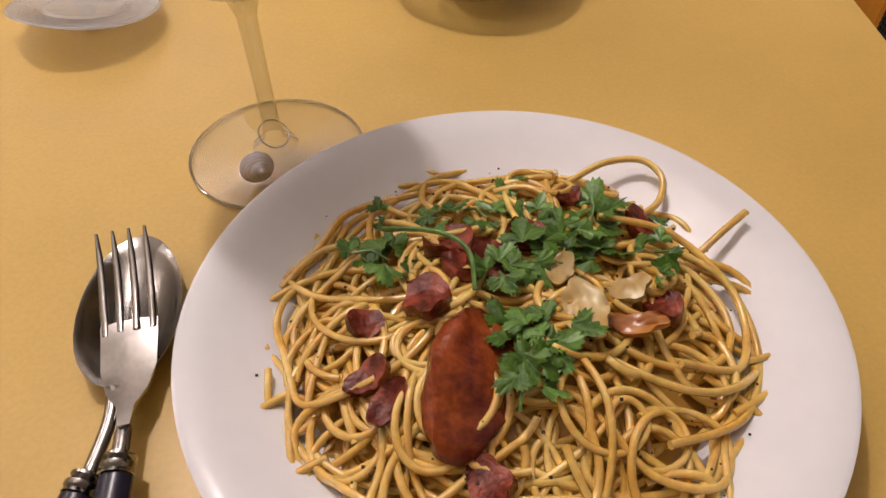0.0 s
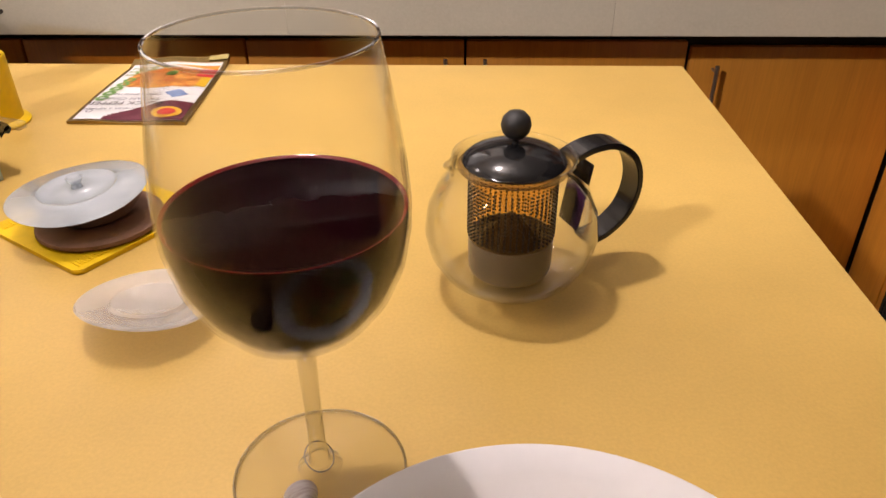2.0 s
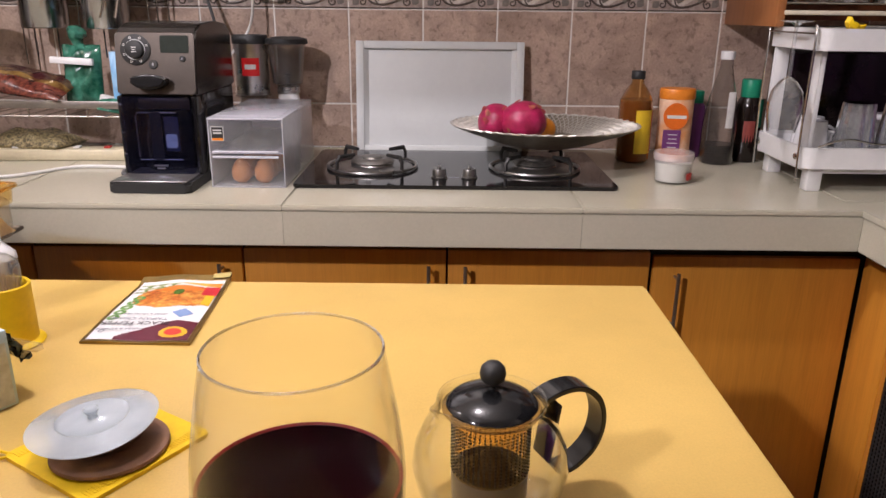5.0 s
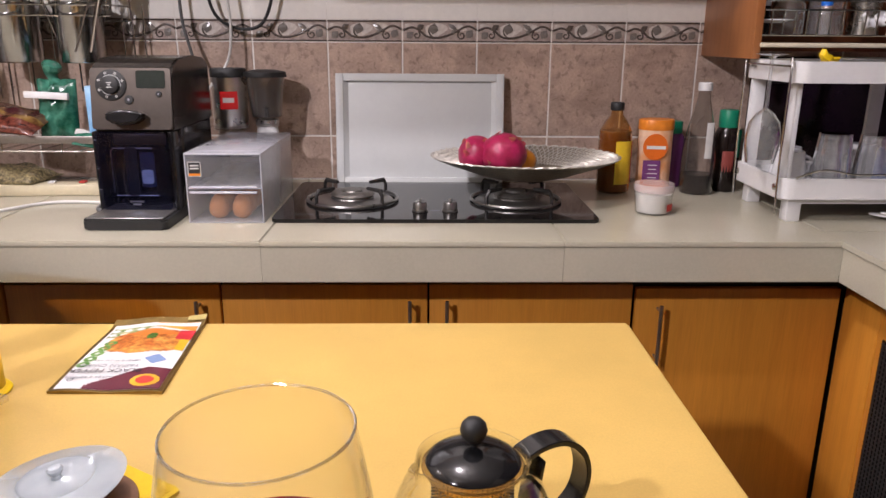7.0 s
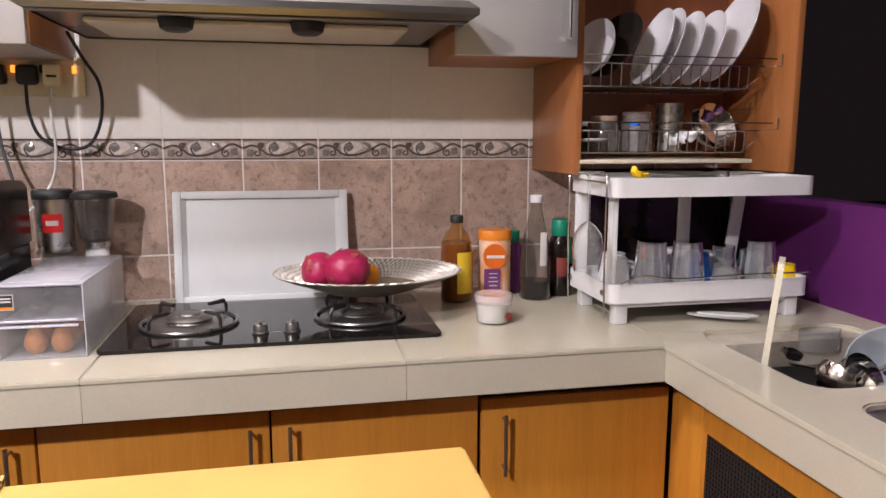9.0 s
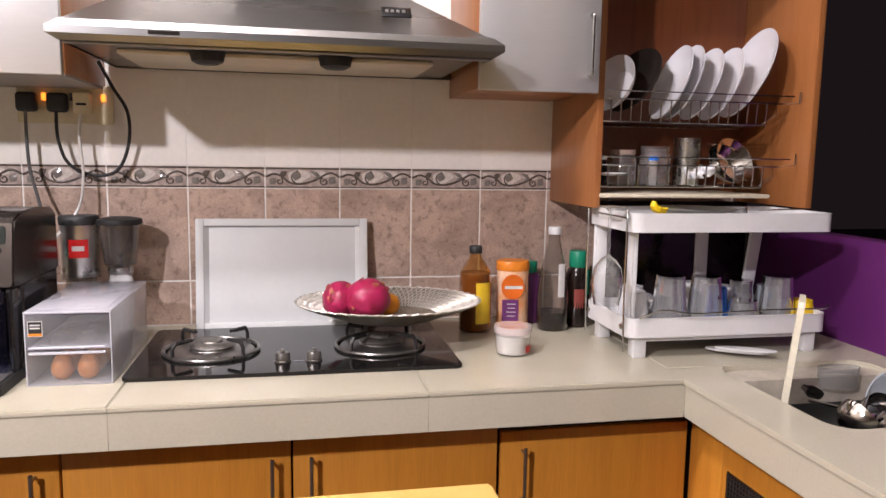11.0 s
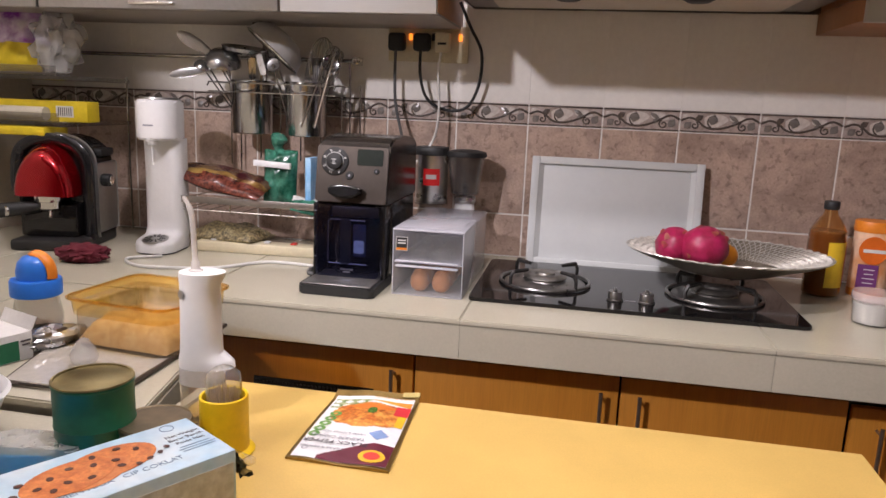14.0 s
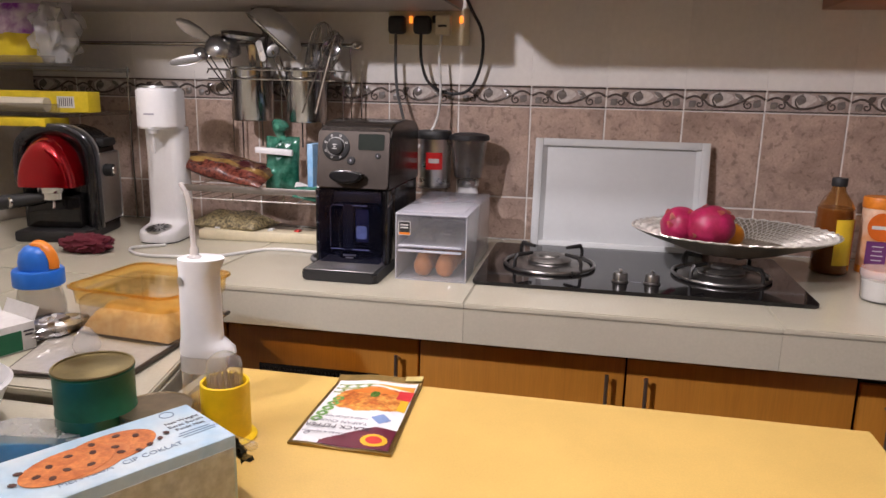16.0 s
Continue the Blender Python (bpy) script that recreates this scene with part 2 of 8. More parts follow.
def bm_tube(bm, pts, r, seg=8, mat=0, close=False, flat=1.0):
    """A tube through points; r is a number or one radius for each point."""
    pts = [Vector(p) for p in pts]
    n = len(pts)
    rad = r if isinstance(r, (list, tuple)) else [r] * n
    side, rings = None, []
    for i, p in enumerate(pts):
        a, b = pts[(i - 1) % n if close else max(i - 1, 0)], pts[(i + 1) % n if close else min(i + 1, n - 1)]
        d = (b - a).normalized()
        if side is None:
            side = d.cross(Vector((0, 0, 1)))
            if side.length < 0.1:
                side = d.cross(Vector((1, 0, 0)))
        side = (side - d * side.dot(d)).normalized()
        up = d.cross(side)
        rings.append([bm.verts.new(p + rad[i] * (math.cos(2 * math.pi * k / seg) * side + flat * math.sin(2 * math.pi * k / seg) * up)) for k in range(seg)])
    for a, b in list(zip(rings, rings[1:])) + ([(rings[-1], rings[0])] if close else []):
        for k in range(seg):
            f = bm.faces.new((a[k], a[(k + 1) % seg], b[(k + 1) % seg], b[k]))
            f.material_index, f.smooth = mat, True
    if not close:
        for ring, turn in ((rings[0], -1), (rings[-1], 1)):
            f = bm.faces.new(ring[::turn])
            f.material_index = mat
    return rings


def tube(pts, r, seg=8, close=False, flat=1.0):
    bm = bmesh.new()
    bm_tube(bm, pts, r, seg, close=close, flat=flat)
    return bm


def bm_prism(bm, poly, z0, z1, mat=0, m=None):
    """An upright prism over a polygon of (x, y)."""
    lo, hi = [bm.verts.new((x, y, z0)) for x, y in poly], [bm.verts.new((x, y, z1)) for x, y in poly]
    if m is not None:
        for v in lo + hi:
            v.co = m @ v.co
    n = len(poly)
    fs = [bm.faces.new(lo[::-1]), bm.faces.new(hi)] + [bm.faces.new((lo[i], lo[(i + 1) % n], hi[(i + 1) % n], hi[i])) for i in range(n)]
    for f in fs:
        f.material_index = mat
    return fs


def prism(poly, z0, z1, bevel=0.0, m=None, seg=2):
    bm = bmesh.new()
    bm_prism(bm, poly, z0, z1)
    if bevel:
        bmesh.ops.bevel(bm, geom=[e for e in bm.edges if abs(e.verts[0].co.z - e.verts[1].co.z) < 1e-6], offset=bevel, segments=seg, affect="EDGES")
    if m is not None:
        bmesh.ops.transform(bm, matrix=m, verts=bm.verts)
    return bm


def rounded(w, d, r, n=5, cx=0.0, cy=0.0):
    """A rounded rectangle as points."""
    out = []
    for sx, sy, a0 in ((1, 1, 0), (-1, 1, 90), (-1, -1, 180), (1, -1, 270)):
        for k in range(n + 1):
            a = radians(a0 + 90 * k / n)
            out.append((cx + sx * (w / 2 - r) + r * math.cos(a), cy + sy * (d / 2 - r) + r * math.sin(a)))
    return out


def smooth_path(pts, n=8, close=False):
    """A rounded line through the points."""
    P = [Vector(p) for p in pts]
    out, m = [], len(P)
    for i in range(m if close else m - 1):
        g = lambda k: P[k % m] if close else P[min(max(k, 0), m - 1)]
        a, b, c, d = g(i - 1), g(i), g(i + 1), g(i + 2)
        for k in range(n):
            t = k / n
            out.append(0.5 * (2 * b + (c - a) * t + (2 * a - 5 * b + 4 * c - d) * t * t + (3 * b - a - 3 * c + d) * t ** 3))
    if not close:
        out.append(P[-1])
    return out


def mesh_of(name, bm, mats, smooth=None):
    bmesh.ops.recalc_face_normals(bm, faces=bm.faces)
    me = bpy.data.meshes.new(name)
    bm.to_mesh(me)
    bm.free()
    for m in mats if isinstance(mats, (list, tuple)) else [mats]:
        me.materials.append(m)
    if smooth is not None:
        me.set_sharp_from_angle(angle=radians(smooth))
        for p in me.polygons:
            p.use_smooth = True
    return me


def part(name, bm, material, parent=None, label="", smooth=40, at=None):
    """One mesh object under a thing or a part."""
    ob = new(name, mesh_of(name, bm, material, smooth))
    ob.parent = parent
    if at is not None:
        ob.matrix_basis = at
    return tagged(ob, label)


def thing(name, label, category, at=(0, 0, 0), turn=0.0, group="", kind=""):
    ob = new(name)
    ob.empty_display_size = 0.05
    ob.matrix_basis = pose(*at, 0, 0, turn)
    return tagged(ob, label, category, group, kind)


def setting(name, bm, material, label, category, smooth=30):
    return tagged(part(name, bm, material, smooth=smooth), label, category, kind="structure")


T, C = 0.86, 0.88

# ---- the room ----
setting("floor", box(-2.1, 1.36, -8.1, 0.12, -0.1, 0.0), FLOOR_TILE, "brownish tiled kitchen floor", "floor")
setting("ceiling", box(-2.1, 1.36, -8.1, 0.12, 2.75, 2.85), PAINT, "plain white painted ceiling", "ceiling")
wall_north = setting("wall_north", box(-2.1, 1.25, 0.0005, 0.12, 0.0, 2.75), GROUT, "kitchen wall tiled in brown and cream with a vine border", "wall")
setting("wall_west", box(-2.1, -1.95, -8.1, 0.0, 0.0, 2.75), WALL_PAINT, "plain cream kitchen side wall", "wall")
# unseen far wall, its brown chosen to keep bright reflections off steel and wine
setting("wall_south", box(-1.95, 1.36, -8.1, -8.0, 0.0, 2.75), DARK_WALL, "added unseen wall at the room's far end, brown to dim reflections", "wall")
setting("wall_east", box(1.285, 1.36, -8.0, -0.02, 0.0, 1.15, 0.006), PURPLE, "low purple panel wall behind the sink", "wall")
setting("wall_south_east", box(1.285, 1.36, -8.0, -1.9, 1.15, 2.75), WALL_PAINT, "plain cream wall beside the dark opening", "wall")
setting("ground", box(1.36, 14, -12, 12, -0.2, -0.1), SHADE_BLACK, "dark yard ground outside at night", "ground")



def rect(x0, x1, y0, y1):
    return [(x0, y0), (x1, y0), (x1, y1), (x0, y1)]


# ---- worktop ----
counter = setting("worktop", bmesh.new(), BEIGE, "beige ceramic-tiled kitchen worktop with a deep front edge", "worktop")
bm = bmesh.new()
# bed under the tiles: main run, right leg with the sink's opening, left leg
bm_box(bm, -1.95, 1.28, -0.6555, 0.0, 0.81, 0.8675)
bm_prism(bm, rect(0.706, 0.790, -2.0, -0.645), 0.81, 0.8675)
bm_prism(bm, rect(1.215, 1.28, -2.0, -0.645), 0.81, 0.8675)
bm_prism(bm, [(-1.95, -0.645), (-1.95, -1.21), (-0.81, -1.21), (-0.85, -1.03), (-1.07, -0.645)], 0.81, 0.8675)
part("tile_bed", bm, GROUT_BEIGE, counter)


def slab_tile(poly, z0, z1, bevel=0.0025):
    return part("counter_tile", prism(poly, z0, z1, bevel, seg=2), BEIGE, counter)


def holed_tile(x0, x1, y0, y1, z0, z1, hole):
    """A slab with a rounded opening through it."""
    bm, cx, cy = bmesh.new(), sum(p[0] for p in hole) / len(hole), sum(p[1] for p in hole) / len(hole)
    outer = []
    for x, y in hole:
        dx, dy = x - cx, y - cy
        k = min(((x1 - cx) / dx if dx > 1e-9 else (x0 - cx) / dx if dx < -1e-9 else 1e9), ((y1 - cy) / dy if dy > 1e-9 else (y0 - cy) / dy if dy < -1e-9 else 1e9))
        outer.append([cx + k * dx, cy + k * dy])
    for qx, qy in ((x0, y0), (x0, y1), (x1, y0), (x1, y1)):
        near = min(outer, key=lambda o: (o[0] - qx) ** 2 + (o[1] - qy) ** 2)
        near[0], near[1] = qx, qy
    n = len(hole)
    rings = [[bm.verts.new((x, y, z)) for x, y in pts] for pts, z in ((outer, z0), (outer, z1), (hole, z1), (hole, z0))]
    for a, b in zip(rings, rings[1:] + rings[:1]):
        for k in range(n):
            bm.faces.new((a[k], a[(k + 1) % n], b[(k + 1) % n], b[k]))
    bmesh.ops.bevel(bm, geom=[e for e in bm.edges if all(v in rings[2] for v in e.verts)], offset=0.004, segments=2, affect="EDGES")
    return part("counter_tile", bm, BEIGE, counter)


J = 0.0004
LIP, FRONT = 0.868, -0.6588
xs = [-1.95, -1.66, -1.06, -0.46, 0.137, 0.695]
for a, b in zip(xs, xs[1:]):
    slab_tile(rect(a + J, b - J, FRONT, -0.002), LIP, C, 0.0024)
    slab_tile(rect(a + J, b - J, -0.657, -0.646), 0.7955, LIP - 0.0006, 0.0007)
# the sink leg: two rounded basins cut through the tiles
SINKS = [rounded(0.378, 0.394, 0.05, 6, 1.001, -0.775), rounded(0.378, 0.36, 0.05, 6, 1.001, -1.228)]
slab_tile(rect(0.695 + J, 1.28, -0.575, -0.002), LIP, C)
holed_tile(0.691, 1.28, -1.009, -0.5765, LIP, C, SINKS[0])
holed_tile(0.691, 1.28, -1.5, -1.0092, LIP, C, SINKS[1])
slab_tile(rect(0.691, 1.28, -2.0, -1.5015), LIP, C, 0.004)
for y0, y1 in ((-1.4, -0.6575), (-2.0, -1.4012)):
    slab_tile(rect(0.695, 0.706, y0, y1), 0.7955, LIP - 0.001, 0.0015)
slab_tile([(-1.36 + J, -0.662), (-1.36 + J, -1.22), (-0.80, -1.22), (-0.84, -1.03), (-1.06, -0.662)], LIP, C)
slab_tile([(-0.80, -1.21), (-0.84, -1.03), (-1.06, -0.66), (-1.072, -0.66), (-0.85, -1.03), (-0.811, -1.21)], 0.7955, LIP - 0.001, 0.001)
slab_tile(rect(-1.95, -1.36 - J, -1.22, -0.662), LIP, C)
# lower beige slab between the side counter and the table
slab_tile(rect(-1.36, -0.777, -1.60, -1.222), 0.815, T, 0.002)
slab_tile(rect(-0.797, -0.777, -1.2205, -1.032), 0.815, T, 0.002)

# ---- dark window behind the dish rack ----
window = thing("window_1", "dark night window low in the wall behind the rack", "window", kind="structure")
part("pane", box(0.752, 1.249, -0.012, -0.004, 0.900, 1.221), pbr("dark_night_glass", (0.018, 0.012, 0.012), 0.12, var=0.3, vscale=5), window, "dark glossy window pane")
part("sill", box(0.752, 1.249, -0.020, -0.004, 0.881, 0.899, 0.002), DARK_WALL, window)
part("window_bar", box(0.752, 1.249, -0.018, -0.0125, 1.150, 1.160, 0.001), DARK_METAL, window)

# ---- base cabinets ----
carcass = thing("base_cabinet", "orange-brown veneered base cabinets under the beige worktop", "cabinet", (0, 0, 0), kind="structure")
# body and plinth carry the shade of the door gaps in their colour
part("body", box(-1.9, 0.80, -0.55, -0.01, 0.08, 0.79), SHADE_BLACK, carcass)
part("plinth", box(-1.9, 0.76, -0.50, -0.49, 0.0, 0.08), SHADE_BLACK, carcass)


def bar_handle(parent, x, y, z0, z1):
    bm = bmesh.new()
    bm_tube(bm, [(x, y - 0.026, z0), (x, y - 0.026, z1)], 0.0042, 10)
    for z in (z0 + 0.014, z1 - 0.014):
        bm_tube(bm, [(x, y + 0.001, z), (x, y - 0.026, z)], 0.003, 8)
    part("handle", bm, HANDLE_METAL, parent, "slim grey metal bar handle")


def base_door(x0, x1, handle_x, top=0.762, vent=None):
    d = part("door", box(x0 + 0.0012, x1 - 0.0012, -0.572, -0.553, 0.10, top, 0.003), ORANGE_WOOD, carcass)
    bar_handle(d, handle_x, -0.572, 0.585, 0.733 if top > 0.755 else 0.722)
    if vent:
        a, b, z0, z1 = vent
        v = part("vent", box(a, b, -0.5755, -0.5725, z0, z1, 0.001), BLACK, d, "black perforated vent plate")
        bm = bmesh.new()
        for i in range(int((b - a) / 0.009)):
            for k in range(int((z1 - z0) / 0.009)):
                bm_box(bm, a + 0.004 + i * 0.009, a + 0.0085 + i * 0.009, -0.577, -0.5756, z0 + 0.004 + k * 0.009, z0 + 0.0085 + k * 0.009)
        part("mesh_grid", bm, DARK_METAL, v)


base_door(-1.46, -1.023, -1.06)
base_door(-1.021, -0.571, -0.615, vent=(-0.945, -0.66, 0.56, 0.676))
base_door(-0.569, -0.132, -0.170)
base_door(-0.130, 0.307, -0.092)
base_door(0.313, 0.758, 0.362, 0.752)
right_run = thing("base_cabinet", "orange-brown veneered sink cabinet with a dark mesh vent", "cabinet", (0, 0, 0), kind="structure")
part("body", box(0.785, 1.28, -1.95, -0.60, 0.08, 0.69), SHADE_BLACK, right_run)
side = [(0.765, -0.573, -0.70), (0.765, -0.703, -1.135), (0.775, -1.138, -1.55)]
for k, (x, y1, y0) in enumerate(side):
    d = part("door", box(x, x + 0.018, y0, y1, 0.10, 0.757, 0.003), ORANGE_WOOD, right_run)
    if k == 1:
        v = part("vent", box(x - 0.004, x - 0.001, -1.10, -0.725, 0.2, 0.70, 0.001), BLACK, d, "dark mesh vent plate")
        bm = bmesh.new()
        for i in range(36):
            bm_box(bm, x - 0.0055, x - 0.0041, -1.095 + i * 0.0103, -1.090 + i * 0.0103, 0.205, 0.695)
        for i in range(48):
            bm_box(bm, x - 0.0060, x - 0.0046, -1.098, -0.727, 0.206 + i * 0.0103, 0.208 + i * 0.0103)
        part("mesh_grid", bm, MATT_BLACK, v)
    if k == 2:
        pts = smooth_path([(x, -1.16, 0.6), (x - 0.024, -1.16, 0.604), (x - 0.026, -1.16, 0.63), (x - 0.026, -1.16, 0.71), (x - 0.024, -1.16, 0.73), (x, -1.16, 0.734)], 4)
        part("handle", tube(pts, 0.0042), ALU, d, "slim grey metal bar handle")

# ---- the yellow table ----
table = thing("table", "yellow laminate dining table top on an orange-brown base", "table")
poly = [(0.166, -1.028), (0.160, -2.7), (-1.5, -2.7), (-1.5, -1.602), (-0.7755, -1.602), (-0.7755, -1.028)]
part("tabletop", prism(poly[::-1], 0.822, T, 0.006), YELLOW, table)
part("base", box(-0.68, 0.02, -2.5, -1.30, 0.0, 0.821, 0.004), ORANGE_WOOD, table)

# ---- upper cabinets ----
upper = thing("wall_cabinet", "wall cabinet with steel and framed frosted doors", "cabinet", kind="structure")
part("body", box(-1.90, -0.593, -0.335, -0.001, 1.505, 2.25, 0.002), UPPER_WOOD, upper)
part("bottom_panel", box(-1.90, -0.594, -0.334, -0.002, 1.4995, 1.5045), pbr("grey_laminate", (0.34, 0.31, 0.28), 0.5), upper)
part("door", box(-0.972, -0.595, -0.356, -0.337, 1.500, 2.24, 0.002), DOOR_STEEL, upper, "brushed steel cabinet door")
d = part("door", box(-1.62, -0.978, -0.356, -0.337, 1.500, 2.24, 0.002), ALU, upper, "pale aluminium framed frosted door")
part("pane", box(-1.59, -1.01, -0.3585, -0.3565, 1.535, 2.2), WHITE, d)
part("handle", box(-1.36, -1.24, -0.372, -0.3565, 1.508, 1.516, 0.003), CHROME, d)
part("door", box(-1.90, -1.626, -0.356, -0.337, 1.500, 2.24, 0.002), ALU, upper)
upper2 = thing("wall_cabinet", "small wall cabinet with a brushed steel door", "cabinet", kind="structure")
part("body", box(0.305, 0.598, -0.335, -0.001, 1.505, 2.25, 0.002), UPPER_WOOD, upper2)
d = part("door", box(0.303, 0.598, -0.356, -0.337, 1.500, 2.24, 0.002), DOOR_STEEL, upper2)
bm = tube(smooth_path([(0.57, -0.356, 1.54), (0.57, -0.378, 1.54), (0.57, -0.38, 1.56), (0.57, -0.38, 1.66), (0.57, -0.378, 1.68), (0.57, -0.356, 1.68)], 4), 0.003)
part("handle", bm, CHROME, d, "thin steel bar handle")
rack_cab = thing("wall_cabinet", "open orange-brown wall cabinet holding drying racks", "cabinet", kind="structure")
part("side_panel", box(0.610, 0.628, -0.322, -0.001, 1.222, 2.25, 0.001), UPPER_WOOD, rack_cab)
part("side_panel", box(1.205, 1.223, -0.33, -0.001, 1.222, 2.25, 0.001), UPPER_WOOD, rack_cab)
part("back_panel", box(0.621, 1.204, -0.012, -0.001, 1.235, 2.23), SHADED_WOOD, rack_cab)
part("top_panel", box(0.621, 1.204, -0.33, -0.013, 1.90, 1.918), UPPER_WOOD_H, rack_cab)

# ---- cooker hood ----
hood = thing("cooker_hood", "brushed steel cooker hood above the gas hob", "cooker hood")
bm = bmesh.new()
lip = [(-0.560, -0.49), (0.30, -0.49), (0.30, -0.02), (-0.560, -0.02)]
bulge = [(-0.582, -0.497), (0.322, -0.497), (0.322, -0.02), (-0.582, -0.02)]
topq = [(-0.25, -0.33), (-0.02, -0.33), (-0.02, -0.02), (-0.25, -0.02)]
rows = [(lip, 1.553), (bulge, 1.566), (bulge, 1.580), (lip, 1.594), ([(-0.552, -0.475), (0.285, -0.475), (0.285, -0.02), (-0.552, -0.02)], 1.60), ([(-0.40, -0.36), (0.115, -0.36), (0.115, -0.02), (-0.40, -0.02)], 1.70), (topq, 1.78), (topq, 2.75)]
vv = [[bm.verts.new((x, y, z)) for x, y in q] for q, z in rows]
for a, b in zip(vv, vv[1:]):
    for i in range(4):
        bm.faces.new((a[i], a[(i + 1) % 4], b[(i + 1) % 4], b[i]))
part("canopy", bm, HOOD_STEEL, hood, smooth=25)
bm = bmesh.new()
bm_box(bm, -0.556, 0.296, -0.48, -0.465, 1.548, 1.5565, 0.004)
part("front_rim", bm, HOOD_STEEL, hood)
part("inner_tray", box(-0.482, 0.19, -0.372, -0.11, 1.546, 1.5565, 0.003), pbr("cream_enamel", (0.62, 0.55, 0.44), 0.35), hood, "cream enamel tray under the hood")
part("under_panel", box(-0.56, 0.275, -0.464, -0.03, 1.557, 1.562), HOOD_STEEL, hood)
part("name_plate", box(-0.396, -0.338, -0.4985, -0.4975, 1.570, 1.577), CHROME, hood)
for x in (-0.30, -0.03):
    part("fan_hub", lathe([(0, -0.010), (0.022, -0.010), (0.033, -0.004), (0.037, 0.012), (0.037, 0.025)], 24, (x, -0.375, 1.540)), MATT_BLACK, hood, "dark round fan hub")
panel = part("switch_panel", box(0.085, 0.15, -0.004, 0.0, -0.016, 0.016, 0.002), BLACK, hood, "black switch panel", at=pose(-0.02, -0.425, 1.648, -41, 0, 0))
for k in range(4):
    part("button", box(-0.022 + 0.012 * k, -0.015 + 0.012 * k, -0.006, -0.004, -0.004, 0.004), ALU, panel, at=pose(0.115, 0, 0))

# ---- colours of the things on the table ----
PASTA = pbr("oily_spaghetti", (0.85, 0.61, 0.20), 0.20, second=(0.70, 0.41, 0.09), vscale=45, fine=0.10, fscale=300, sss=0.5, coat=0.8)
BACON = pbr("fried_bacon", (0.30, 0.060, 0.030), 0.25, second=(0.10, 0.014, 0.008), vscale=110, fine=0.25, fscale=300, bump=0.5, bscale=350)
HAM = pbr("browned_sausage", (0.34, 0.070, 0.016), 0.14, second=(0.11, 0.018, 0.010), vscale=70, fine=0.2, fscale=400, bump=0.25, bscale=500)
PARSLEY = pbr("green_parsley", (0.090, 0.195, 0.022), 0.36, second=(0.036, 0.095, 0.010), vscale=120, fine=0.2, fscale=500, bump=0.4, bscale=500)
PARSLEY_LIGHT = pbr("pale_green_parsley", (0.15, 0.30, 0.060), 0.36, second=(0.07, 0.16, 0.035), vscale=120, fine=0.2, fscale=500)
GARLIC = pbr("fried_garlic", (0.62, 0.50, 0.26), 0.3, second=(0.50, 0.32, 0.10), vscale=70, sss=0.2, coat=0.2)
GARLIC_BROWN = pbr("browned_garlic", (0.45, 0.17, 0.02), 0.3, second=(0.28, 0.08, 0.01), vscale=90, coat=0.3)
PEPPER = pbr("black_pepper", (0.03, 0.02, 0.012), 0.7)
CUTLERY = pbr("worn_steel", (0.36, 0.34, 0.32), 0.2, 1.0, var=0.2, vscale=50, fine=0.12, fscale=300, rvar=0.4)
NAVY = pbr("navy_handle", (0.018, 0.018, 0.035), 0.25, var=0.1)
WINE = pbr("red_wine", (0.007, 0.0012, 0.0018), 0.06, var=0.1, ior=1.07)
WINE_RIM = pbr("thin_red_wine", (0.20, 0.010, 0.012), 0.05, var=0.1)
SOLID_GLASS = clear("solid_glass", (0.96, 0.96, 0.94), 0.01, gain=0.7)
SHELL = pbr("pearly_shell", (0.76, 0.74, 0.75), 0.25, second=(0.56, 0.50, 0.52), vscale=120, stretch=(1, 6, 1))
BRIGHT_YELLOW = pbr("bright_yellow_silicone", (0.85, 0.56, 0.005), 0.5, var=0.06, vscale=15)
CORK = pbr("brown_leather_coaster", (0.26, 0.13, 0.075), 0.6, var=0.25, vscale=40, bump=0.2)
MILKY = clear("milky_silicone", (0.9, 0.92, 0.93), 0.25, 0.42, (0.64, 0.71, 0.77))
MILKY_LIGHT = clear("thin_milky_silicone", (0.93, 0.93, 0.92), 0.25, 0.36, (0.78, 0.76, 0.74))
CLEAR_PLASTIC = clear("clear_plastic", (0.95, 0.95, 0.94), 0.06, 0.06)
INK = pbr("dark_ink", (0.06, 0.05, 0.06), 0.5)
GREY_INK = pbr("grey_ink", (0.28, 0.28, 0.32), 0.5)


def text_part(body, size, material, parent, at, name="lettering", bold=0.0):
    cu = bpy.data.curves.new(name, "FONT")
    cu.body, cu.size, cu.extrude, cu.offset, cu.resolution_u = body, size, 0.00012, bold, 2
    cu.align_x, cu.align_y = "CENTER", "CENTER"
    tmp = bpy.data.objects.new(name, cu)
    scene.collection.objects.link(tmp)
    me = bpy.data.meshes.new_from_object(tmp.evaluated_get(bpy.context.evaluated_depsgraph_get()))
    bpy.data.objects.remove(tmp)
    me.materials.clear()
    me.materials.append(material)
    ob = new(name, me)
    ob.parent, ob.matrix_basis = parent, at
    return ob


def bars(parent, material, at, widths, pitch=0.004, high=0.0016, name="print_line"):
    """Writing too small to read, as plain bars."""
    bm = bmesh.new()
    for k, w in enumerate(widths):
        bm_box(bm, -w / 2, w / 2, -k * pitch, -k * pitch + high, 0, 0.0002)
    return part(name, bm, material, parent, at=at)


def patch(poly, material, parent, at, name="print", thick=0.00025):
    return part(name, prism(poly, 0, thick), material, parent, at=at)


def oval(rx, ry, n=24, cx=0, cy=0):
    return [(cx + rx * math.cos(2 * math.pi * k / n), cy + ry * math.sin(2 * math.pi * k / n)) for k in range(n)]


